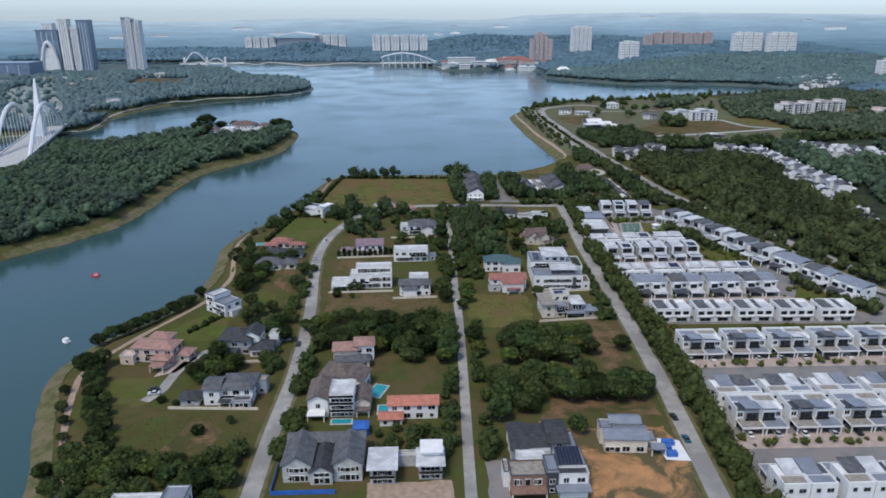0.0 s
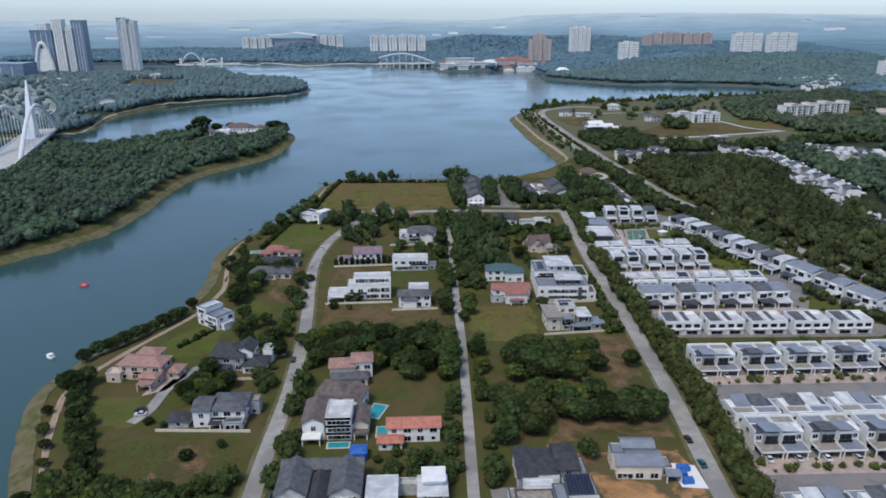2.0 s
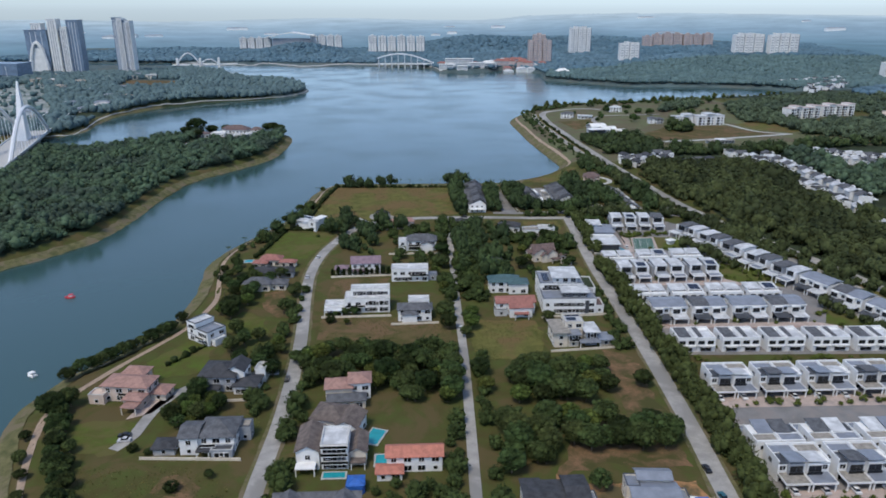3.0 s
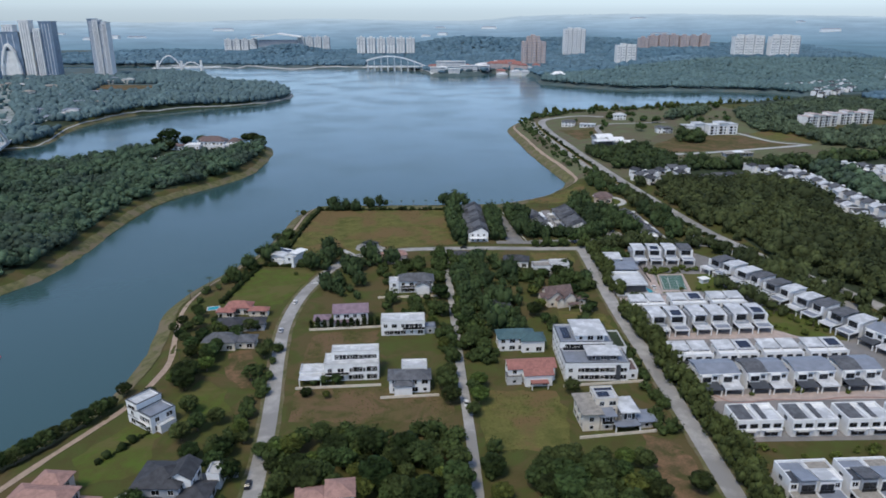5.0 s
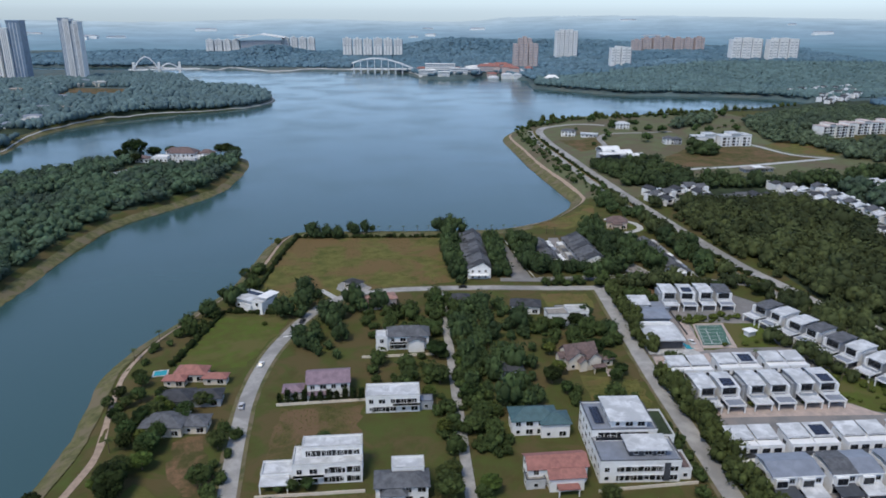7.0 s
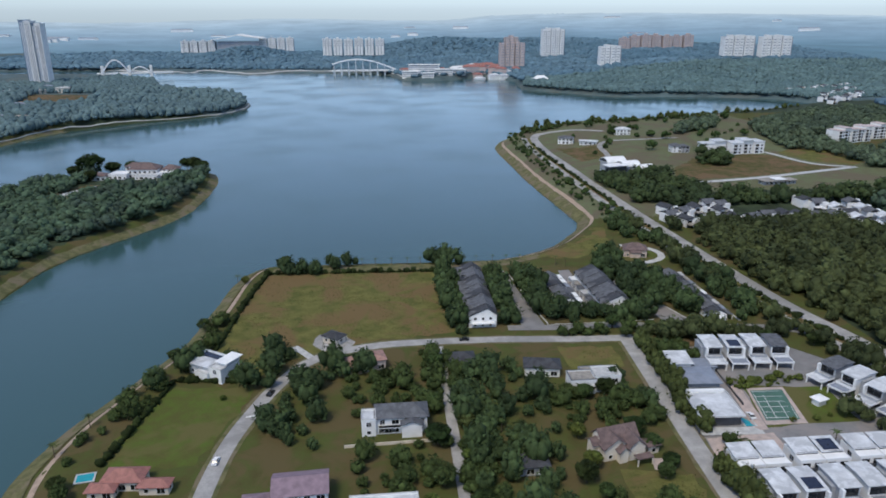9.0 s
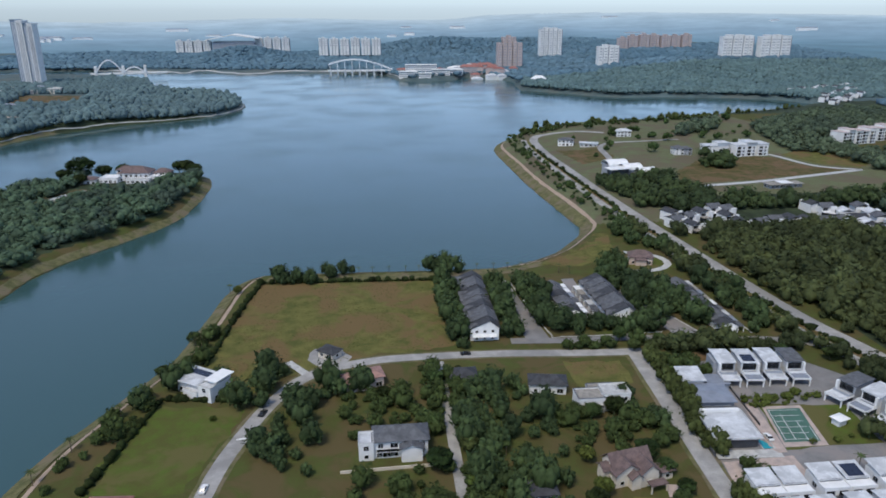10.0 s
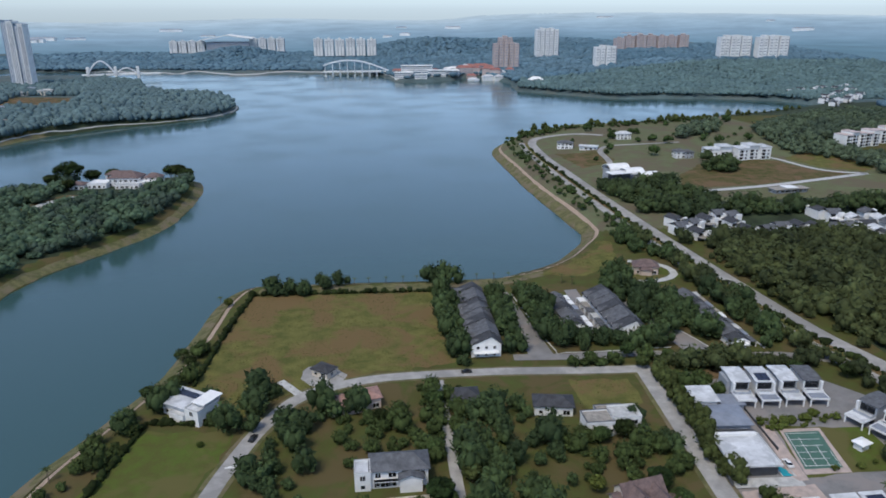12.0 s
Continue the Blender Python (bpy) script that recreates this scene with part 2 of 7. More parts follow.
_l.new(_w.outputs["Fac"], _u.inputs["Height"])
_l.new(_u.outputs[0], _b.inputs["Normal"])


# ---------- building helpers ----------
class Form:
    """Collects simple solids into one mesh."""

    def __init__(self):
        self.v, self.f = [], []

    def add(self, verts, faces):
        k = len(self.v)
        self.v += [tuple(p) for p in verts]
        self.f += [tuple(i + k for i in f) for f in faces]
        return self

    def box(self, x0, y0, z0, x1, y1, z1):
        return self.prism([(x0, y0), (x1, y0), (x1, y1), (x0, y1)], z0, z1)

    def prism(self, ring, z0, z1):
        n = len(ring)
        verts = [(x, y, z0) for x, y in ring] + [(x, y, z1) for x, y in ring]
        faces = [tuple(range(n - 1, -1, -1)), tuple(range(n, 2 * n))]
        faces += [(i, (i + 1) % n, n + (i + 1) % n, n + i) for i in range(n)]
        return self.add(verts, faces)

    def slab(self, pts, thick):
        """A flat or sloping plate: its top's corners, and its thickness downwards."""
        n = len(pts)
        verts = list(pts) + [(x, y, z - thick) for x, y, z in pts]
        faces = [tuple(range(n)), tuple(range(2 * n - 1, n - 1, -1))]
        faces += [(i, n + i, n + (i + 1) % n, (i + 1) % n) for i in range(n)]
        return self.add(verts, faces)

    def hip(self, x0, y0, x1, y1, z, rise):
        """A hipped roof with a thin eave board."""
        w, d = x1 - x0, y1 - y0
        self.box(x0, y0, z - 0.25, x1, y1, z)
        k = min(w, d) / 2
        if w >= d:
            a, b = (x0 + k, (y0 + y1) / 2, z + rise), (x1 - k, (y0 + y1) / 2, z + rise)
            faces = [(0, 1, 5, 4), (1, 2, 5), (2, 3, 4, 5), (3, 0, 4)]
        else:
            a, b = ((x0 + x1) / 2, y0 + k, z + rise), ((x0 + x1) / 2, y1 - k, z + rise)
            faces = [(0, 1, 4), (1, 2, 5, 4), (2, 3, 5), (3, 0, 4, 5)]
        return self.add([(x0, y0, z), (x1, y0, z), (x1, y1, z), (x0, y1, z), a, b], faces)

    def gable(self, x0, y0, x1, y1, z, rise, along="x"):
        if along == "x":
            m = (y0 + y1) / 2
            self.slab([(x0, y0, z), (x1, y0, z), (x1, m, z + rise), (x0, m, z + rise)], 0.25)
            return self.slab([(x0, m, z + rise), (x1, m, z + rise), (x1, y1, z), (x0, y1, z)], 0.25)
        m = (x0 + x1) / 2
        self.slab([(x0, y0, z), (m, y0, z + rise), (m, y1, z + rise), (x0, y1, z)], 0.25)
        return self.slab([(m, y0, z + rise), (x1, y0, z), (x1, y1, z), (m, y1, z + rise)], 0.25)

    def cyl(self, x, y, z0, z1, r0, r1, n=8):
        ring = [(math.cos(2 * math.pi * i / n), math.sin(2 * math.pi * i / n)) for i in range(n)]
        verts = [(x + r0 * c, y + r0 * s, z0) for c, s in ring] + [(x + r1 * c, y + r1 * s, z1) for c, s in ring]
        faces = [tuple(range(n - 1, -1, -1)), tuple(range(n, 2 * n))]
        faces += [(i, (i + 1) % n, n + (i + 1) % n, n + i) for i in range(n)]
        return self.add(verts, faces)

    def mesh(self, name, material):
        me = bpy.data.meshes.new(name)
        me.from_pydata(self.v, [], self.f)
        me.materials.append(material)
        return me


def part(name, form, material, parent, label=""):
    """One mesh object under a thing or a part."""
    ob = new(name, form if isinstance(form, bpy.types.Mesh) else form.mesh(name, material))
    ob.parent = parent
    return tagged(ob, label)


def thing(name, x, y, z, turn, label, category, group="", kind=""):
    ob = new(name)
    ob.matrix_basis = pose(x, y, z, 0, 0, turn)
    return tagged(ob, label, category, group, kind)


def solid(name, form, material, label, category="", group="", kind=""):
    return tagged(new(name, form.mesh(name, material)), label, category, group, kind)


def np_mesh(name, verts, tris, material, smooth=False):
    """A mesh from arrays of corners and triangles."""
    me = bpy.data.meshes.new(name)
    me.vertices.add(len(verts))
    me.vertices.foreach_set("co", np.asarray(verts, np.float32).ravel())
    me.loops.add(3 * len(tris))
    me.loops.foreach_set("vertex_index", np.asarray(tris, np.int32).ravel())
    me.polygons.add(len(tris))
    me.polygons.foreach_set("loop_start", np.arange(0, 3 * len(tris), 3, dtype=np.int32))
    me.materials.append(material)
    if smooth:
        me.polygons.foreach_set("use_smooth", np.ones(len(tris), bool))
    me.update(calc_edges=True)
    return me


WINDOWS = {}


def window_meshes(w, h, trim):
    key = (round(w, 1), round(h, 1), trim.name)
    if key not in WINDOWS:
        f = Form()
        f.box(-w / 2, -0.10, -h / 2, -w / 2 + 0.1, 0.02, h / 2).box(w / 2 - 0.1, -0.10, -h / 2, w / 2, 0.02, h / 2)
        f.box(-w / 2, -0.10, h / 2 - 0.1, w / 2, 0.02, h / 2).box(-w / 2, -0.16, -h / 2, w / 2, 0.02, -h / 2 + 0.1)
        if w > 1.6:
            f.box(-0.05, -0.08, -h / 2, 0.05, 0.02, h / 2)
        p = Form().box(-w / 2 + 0.1, -0.05, -h / 2 + 0.1, w / 2 - 0.1, 0.0, h / 2 - 0.1)
        WINDOWS[key] = f.mesh("window", trim), p.mesh("pane", glass)
    return WINDOWS[key]


def window(parent, x, y, z, turn, w, h, trim=None):
    """A framed window whose face looks along -y at turn 0."""
    a, b = window_meshes(w, h, trim or white)
    ob = part("window", a, None, parent)
    ob.matrix_basis = pose(x, y, z, 0, 0, turn)
    part("pane", b, None, ob)


def window_rows(parent, x0, y0, x1, y1, z0, z1, sides="SEW", w=1.6, h=1.4, gap=4.0, storey=3.2, trim=None):
    """Windows on the walls of a block, storey by storey."""
    for side in sides:
        long = x1 - x0 if side in "SN" else y1 - y0
        n = max(1, int(long / gap))
        level = z0 + 1.5
        while level + h / 2 < z1 - 0.2:
            ground = level < z0 + 2
            for i in range(n):
                k = (i + 0.5) / n
                w, h = ((2.6, 2.1) if (i + len(sides)) % 3 else (1.5, 1.5)) if ground else ((2.6, 1.9) if i % 2 else (1.8, 1.9))
                if side == "S":
                    window(parent, x0 + long * k, y0, level, 0, w, h, trim)
                elif side == "N":
                    window(parent, x0 + long * k, y1, level, 180, w, h, trim)
                elif side == "E":
                    window(parent, x1, y0 + long * k, level, 90, w, h, trim)
                else:
                    window(parent, x0, y0 + long * k, level, -90, w, h, trim)
            level += storey


# ---------- the lie of the land ----------
LAKE = -1.5


def ease(v):
    v = np.clip(v, 0, 1)
    return v * v * (3 - 2 * v)


def rise(x, y):
    """Height of the land away from the shore."""
    x, y = np.asarray(x, float), np.asarray(y, float)
    base = 2 + 2.5 * ease((y - 300) / 200) + 2 * ease((x - 80) / 80) * ease((y - 330) / 110)
    base = base + 5 * ease((x - 195) / 60) * ease((y - 670) / 70) * ease((1250 - y) / 300)
    hill = 36 * np.exp(-(((x - 205) / 210) ** 2 + ((y - 2880) / 230) ** 2)) + 24 * np.exp(-(((x - 520) / 220) ** 2 + ((y - 2820) / 230) ** 2))
    hill = hill + 30 * np.exp(-(((x + 390) / 110) ** 2 + ((y - 2620) / 160) ** 2))
    hill = hill + 26 * ease((x - 420) / 400) * ease((y - 1500) / 350)
    hill = hill + 12 * ease((-280 - x) / 120) * np.exp(-(((y - 1400) / 230) ** 2))
    hill = hill + 8 * np.sin(x / 310.0 + y / 500.0) * ease((y - 2400) / 800)
    # Far plain is tilted up so its rim fits the camera's horizon line.
    far = np.hypot(x, y - 120)
    hill = hill + 80 * np.clip((far - 2950) / 1700, 0, 1.1) * (y > 0)
    return base + hill


def height(x, y):
    """Height of the ground sheet, banks included."""
    i = min(max(int(np.searchsorted(gx, x)) - 1, 0), nx - 2)
    j = min(max(int(np.searchsorted(gy, y)) - 1, 0), ny - 2)
    u, v = (x - gx[i]) / (gx[i + 1] - gx[i]), (y - gy[j]) / (gy[j + 1] - gy[j])
    a, b, c, d = GZ[j, i], GZ[j, i + 1], GZ[j + 1, i], GZ[j + 1, i + 1]
    return float((a * (1 - u) + b * u) * (1 - v) + (c * (1 - u) + d * u) * v)


peninsula_shore = [(-112, -80), (-114, 120), (-119, 176), (-126, 198), (-136, 220), (-143, 238), (-150, 258), (-151, 273), (-144, 299), (-132, 316), (-120, 342),
                   (-117, 366), (-117, 386), (-120, 409), (-123, 431), (-121, 446), (-117, 463), (-107, 487), (-97, 513), (-91, 529), (-88, 550), (-85, 574), (-83, 598),
                   (-78, 620), (-69, 632), (-37, 632), (-5, 631), (44, 629), (67, 629), (78, 633), (98, 643), (113, 654), (127, 672), (138, 688)]
cape_shore = [(144, 706), (141, 751), (138, 794), (135, 843), (134, 901), (132, 969), (134, 1004), (144, 1034), (165, 1072), (208, 1115), (251, 1140), (329, 1152), (418, 1180), (571, 1236), (663, 1286), (722, 1318)]
far_shore = [(708, 1340), (690, 1392), (625, 1425), (560, 1440), (500, 1455), (440, 1456), (400, 1482), (364, 1524), (327, 1562), (287, 1592), (292, 1660), (306, 1750), (262, 1880), (219, 1880), (186, 1822), (121, 1782), (64, 1815), (44, 1950),
             (-11, 2022), (-93, 2036), (-134, 2042), (-202, 2052), (-265, 2016), (-335, 2042), (-414, 2102), (-476, 2082), (-700, 2180), (-1500, 2260)]
west_shore = [(-1500, 2130), (-850, 2050), (-640, 2040), (-520, 1930), (-450, 1800), (-405, 1665), (-378, 1582), (-346, 1572), (-298, 1576), (-246, 1540), (-205, 1448), (-196, 1402), (-200, 1360), (-222, 1310), (-243, 1293), (-275, 1268),
              (-308, 1250), (-341, 1229), (-371, 1196), (-397, 1174), (-420, 1120), (-430, 1060), (-424, 998), (-415, 945), (-431, 905), (-520, 850), (-900, 820), (-900, -80)]
LAKE_RING = peninsula_shore + cape_shore + far_shore + west_shore
ISLAND_RING = [(-400, 250), (-300, 350), (-251, 419), (-242, 434), (-231, 447), (-220, 465), (-210, 486), (-205, 526), (-204, 587), (-200, 640), (-191, 668), (-180, 688), (-168, 708), (-154, 735), (-144, 762), (-141, 798), (-141, 846), (-144, 874),
               (-152, 900), (-172, 914), (-205, 915), (-243, 905), (-267, 890), (-290, 858), (-308, 832), (-320, 812), (-345, 800), (-385, 790), (-470, 770), (-620, 760), (-700, 500)]


def inside(ring, x, y):
    r = np.array(ring, float)
    s = np.roll(r, -1, 0)
    x, y = np.asarray(x, float), np.asarray(y, float)
    hit = np.zeros(x.shape, bool)
    for (ax, ay), (bx, by) in zip(r, s):
        if ay != by:
            hit ^= ((ay > y) != (by > y)) & (x < (bx - ax) * (y - ay) / (by - ay) + ax)
    return hit


def edge_distance(ring, x, y):
    r = np.array(ring, float)
    s = np.roll(r, -1, 0)
    x, y = np.asarray(x, float), np.asarray(y, float)
    best = np.full(x.shape, 1e9)
    for (ax, ay), (bx, by) in zip(r, s):
        dx, dy = bx - ax, by - ay
        k = np.clip(((x - ax) * dx + (y - ay) * dy) / (dx * dx + dy * dy), 0, 1)
        best = np.minimum(best, np.hypot(x - ax - k * dx, y - ay - k * dy))
    return best


def land(x, y):
    """Metres inland from the nearest water's edge; negative over water."""
    lake = np.where(inside(LAKE_RING, x, y), -1, 1) * edge_distance(LAKE_RING, x, y)
    isle = np.where(inside(ISLAND_RING, x, y), 1, -1) * edge_distance(ISLAND_RING, x, y)
    return np.maximum(lake, isle)


def steps(*spans):
    out = []
    for a, b, s in spans:
        out += list(np.arange(a, b, s))
    return np.array(out + [spans[-1][1]], float)


gx = steps((-4600, -900, 185), (-900, -340, 14), (-340, 280, 4), (280, 760, 10), (760, 1240, 30), (1240, 4600, 160))
gy = steps((-600, 140, 74), (140, 720, 4), (720, 1320, 8), (1320, 2160, 14), (2160, 3000, 60), (3000, 4840, 92))
GX, GY = np.meshgrid(gx, gy)
inland = land(GX, GY)
top = rise(GX, GY)
GZ = np.where(inland > 0, LAKE + (top - LAKE) * np.clip(inland / 13.0, 0, 1), LAKE + np.maximum(inland * 0.3, -5))
nx, ny = len(gx), len(gy)
idx = np.arange(nx * ny).reshape(ny, nx)
quads = np.stack([idx[:-1, :-1], idx[:-1, 1:], idx[1:, 1:], idx[1:, :-1]], -1).reshape(-1, 4)
tris = np.concatenate([quads[:, [0, 1, 2]], quads[:, [0, 2, 3]]])
tris = tris[np.hypot(GX.ravel()[tris].mean(1), GY.ravel()[tris].mean(1) - 120) < 4720]
ground_mesh = np_mesh("ground", np.stack([GX, GY, GZ], -1).reshape(-1, 3), tris, grass)
for m in (bank, scrub, distance, cape_grass, haze_scrub):
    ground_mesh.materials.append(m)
cx, cy = GX.ravel()[tris].mean(1), GY.ravel()[tris].mean(1)
cd = inland.ravel()[tris].mean(1)
which = np.where((cd < 6.0) & (cy < 1180) & (cx < -150) & (cy > 880), 1, 0)
which = np.where(cy > 1180, 2, which)
which = np.where((cx > 138) & (cy > 690) & (cy < 1195) & (cx < 480), 4, which)
which = np.where(((cx < -150) & (cd > 12)) | ((cx > 215) & (cy < 735)), 2, which)
# Slot 3 gives the far ground its painted haze glow.
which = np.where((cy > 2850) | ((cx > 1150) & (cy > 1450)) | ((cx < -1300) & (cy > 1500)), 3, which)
# Slot 5 swaps far scrub for its haze-tinted copy.
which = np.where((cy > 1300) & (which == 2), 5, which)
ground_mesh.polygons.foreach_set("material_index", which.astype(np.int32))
ground_mesh.polygons.foreach_set("use_smooth", np.ones(len(tris), bool))
tagged(new("ground", ground_mesh), "grassy lakeside land with yellow banks and low hills", "ground", kind="structure")

lake = Form().slab([(-1500, -600, LAKE), (760, -600, LAKE), (760, 2280, LAKE), (-1500, 2280, LAKE)], 0.3)
solid("water", lake, water_mat, "broad calm grey-blue lake reflecting the sky", "lake", kind="structure")


def drape(ring, lift, size=9.0):
    """A patch laid over the land, cut fine enough to follow it."""
    bm = bmesh.new()
    bm.faces.new([bm.verts.new((x, y, 0)) for x, y in ring])
    bmesh.ops.triangulate(bm, faces=bm.faces[:])
    for _ in range(6):
        long = [e for e in bm.edges if e.calc_length() > size]
        if not long:
            break
        bmesh.ops.subdivide_edges(bm, edges=long, cuts=1)
        bmesh.ops.triangulate(bm, faces=bm.faces[:])
    for v in bm.verts:
        v.co.z = height(v.co.x, v.co.y) + lift
    if sum(f.normal.z for f in bm.faces) < 0:
        bmesh.ops.reverse_faces(bm, faces=bm.faces[:])
    return bm


def patch(name, ring, material, lift, label, category, size=9.0):
    bm = drape(ring, lift, size)
    me = bpy.data.meshes.new(name)
    bm.to_mesh(me)
    bm.free()
    me.materials.append(material)
    return tagged(new(name, me), label, category, kind="structure")


def ragged(ring, seed, reach=1.5, step=4.0):
    """The same ring with an uneven, worn edge."""
    rnd = random.Random(seed)
    out = []
    for (ax, ay), (bx, by) in zip(ring, ring[1:] + ring[:1]):
        n = max(1, int(math.hypot(bx - ax, by - ay) / step))
        out += [(ax + (bx - ax) * i / n + rnd.uniform(-reach, reach), ay + (by - ay) * i / n + rnd.uniform(-reach, reach)) for i in range(n)]
    return out


def curve_points(pts, step=5.0):
    """A smooth line through points, as (x, y, dx, dy)."""
    out = []
    n = len(pts)
    for i in range(n - 1):
        p0, p1, p2, p3 = [Vector(pts[min(n - 1, max(0, i + k))]) for k in (-1, 0, 1, 2)]
        m = max(2, int((p2 - p1).length / step))
        for j in range(m + (i == n - 2)):
            t = j / m
            p = 0.5 * (2 * p1 + (p2 - p0) * t + (2 * p0 - 5 * p1 + 4 * p2 - p3) * t * t + (3 * p1 - p0 - 3 * p2 + p3) * t ** 3)
            q = 0.5 * ((p2 - p0) + 2 * (2 * p0 - 5 * p1 + 4 * p2 - p3) * t + 3 * (3 * p1 - p0 - 3 * p2 + p3) * t * t)
            q = q.normalized() if q.length > 1e-6 else (p2 - p1).normalized()
            out.append((p.x, p.y, q.x, q.y))
    return out


def ribbon(name, pts, width, material, lift, label, category, shift=0.0, kind="structure", depth=0.0, wander=0.0):
    """A strip along a smooth line; depth gives it side walls."""
    line = curve_points(pts)
    f = Form()
    rnd = random.Random(len(pts) + int(width * 10))
    rows = []
    for x, y, dx, dy in line:
        w = width / 2 * (1 + wander * rnd.uniform(-1, 1))
        ax, ay = x + dy * (shift + w), y - dx * (shift + w)
        bx, by = x + dy * (shift - w), y - dx * (shift - w)
        rows.append(((ax, ay, height(ax, ay) + lift), (bx, by, height(bx, by) + lift)))
    for (a, b), (c, d) in zip(rows, rows[1:]):
        if depth:
            f.slab([a, c, d, b], depth)
        else:
            f.add([a, c, d, b], [(0, 1, 2, 3)])
    return solid(name, f, material, label, category, kind=kind)


# ---------- roads, paths and lots ----------
ribbon("lakeside_road", [(-50, 150), (-50, 214), (-49, 259), (-51, 316), (-56, 370), (-58, 405), (-55, 438), (-48, 464), (-42, 480), (-33, 496), (-22, 504), (-7, 509), (11, 511), (48, 510.5), (78, 508), (108, 505)], 5.8, asphalt, 0.12, "worn grey asphalt lane with a faint centre line", "road")
ribbon("estate_boundary_road", [(91, 140), (95, 190), (99.5, 245), (101.8, 290), (102.8, 320), (103.6, 360), (104, 400), (105, 432), (107, 468), (109, 508)], 6.6, asphalt, 0.13, "long straight worn asphalt road", "road")
ribbon("centre_lane", [(17.5, 150), (18, 180), (21.5, 294), (22, 358), (23, 424), (24, 506)], 3.8, asphalt, 0.11, "narrow grey lane between villa plots", "road")
MAIN_ROAD = [(300, 262), (264, 328), (252, 354), (246, 377), (233, 412), (216, 457), (205, 500), (199, 526), (195, 561), (191, 605), (188, 645), (185, 685), (182.5, 731), (179.5, 792), (177, 869), (175, 921), (176, 976), (180, 1014), (191, 1040), (212, 1052), (236, 1050), (265, 1030)]
ribbon("main_road", MAIN_ROAD, 9.0, asphalt, 0.14, "curving grey main road along the lake", "road")
ribbon("main_carriageway", MAIN_ROAD[:18], 6.4, asphalt, 0.13, "second carriageway of the main road behind its hedge", "road", shift=-11.5)
ribbon("road_median", MAIN_ROAD[:18], 4.2, dry, 0.11, "grassy median of the main road", "verge", shift=-6.4, wander=0.1)
ribbon("service_road", [(58, 522), (70, 521), (82, 520), (114, 518), (129, 513), (148, 509), (172, 507), (196, 498)], 5.6, estate_road, 0.10, "grey link road beside the terraces", "road")
ribbon("road_shoulder", [(-50, 150), (-50, 214), (-49, 259), (-51, 316), (-56, 370), (-58, 405), (-55, 438), (-48, 464), (-42, 480), (-33, 496), (-22, 504), (-7, 509), (11, 511), (48, 510.5), (78, 508), (108, 505)], 8.6, bank, 0.08, "worn grassy road shoulder", "verge", wander=0.08)
ribbon("road_shoulder", [(91, 140), (95, 190), (99.5, 245), (101.8, 290), (102.8, 320), (103.6, 360), (104, 400), (105, 432), (107, 468), (109, 508)], 9.4, bank, 0.08, "worn grassy road shoulder", "verge", wander=0.08)
patch("cape_verge", [(148, 690), (149, 760), (146, 841), (144, 950), (143, 1000), (151, 1040), (172, 1076), (227, 1118), (340, 1146), (440, 1168), (470, 1130), (380, 1060), (280, 1090), (215, 1075), (176, 1040), (166, 1000), (164, 900), (170, 800), (176, 690)], cape_grass, 0.05, "olive grass verge of the lakeside cape", "verge")
patch("shore_verge", [(-62, 608), (-58, 622), (-20, 622), (31, 620), (72, 620), (92, 630), (98, 618), (62, 603)], bank, 0.05, "yellow-green verge along the north shore", "verge")
ribbon("villa_drive", [(-56, 292), (-78, 288), (-92, 278), (-98, 262), (-99, 248), (-103, 239)], 4.4, asphalt, 0.10, "worn asphalt drive between villas", "drive")
ribbon("field_track", [(-29, 497), (-31, 501), (-35, 506.5), (-39.5, 512.5)], 3.4, conc, 0.10, "pale concrete track into the field", "drive")
ribbon("inner_road", [(222, 872), (228, 902), (234, 945), (250, 962), (290, 968), (330, 974)], 5.5, asphalt, 0.12, "pale plot road", "road")
ribbon("plot_road", [(236, 763), (252, 765), (315, 776), (365, 790), (425, 808)], 6, conc, 0.12, "pale plot road past the bare lot", "road")
ribbon("plot_road", [(426, 808), (404, 818), (391, 836), (380, 884), (352, 908)], 5, conc, 0.12, "pale plot road beside the grass lot", "road")
ribbon("promenade", [(-104, 170), (-112, 190), (-126, 224), (-134, 250), (-136, 268), (-124, 300), (-108, 334), (-103, 356), (-102, 372), (-107, 396), (-112, 424), (-111, 444), (-106, 466), (-96, 494), (-84, 524), (-77.5, 551), (-75, 576), (-72.5, 602), (-66, 619)], 2.6, path_mat, 0.14, "laterite footpath along the bank", "path", wander=0.12)
ribbon("north_promenade", [(-66, 619), (-56, 621.5), (-20, 622), (31, 619.5), (70, 619), (86, 622), (104, 632), (122, 650), (136, 670), (148, 688), (152, 709), (149.5, 760), (146, 800), (143, 850), (142, 905), (140, 970), (142, 1004), (151, 1032), (171, 1068)], 2.6, path_mat, 0.14, "pale footpath along the shore", "path", wander=0.1)

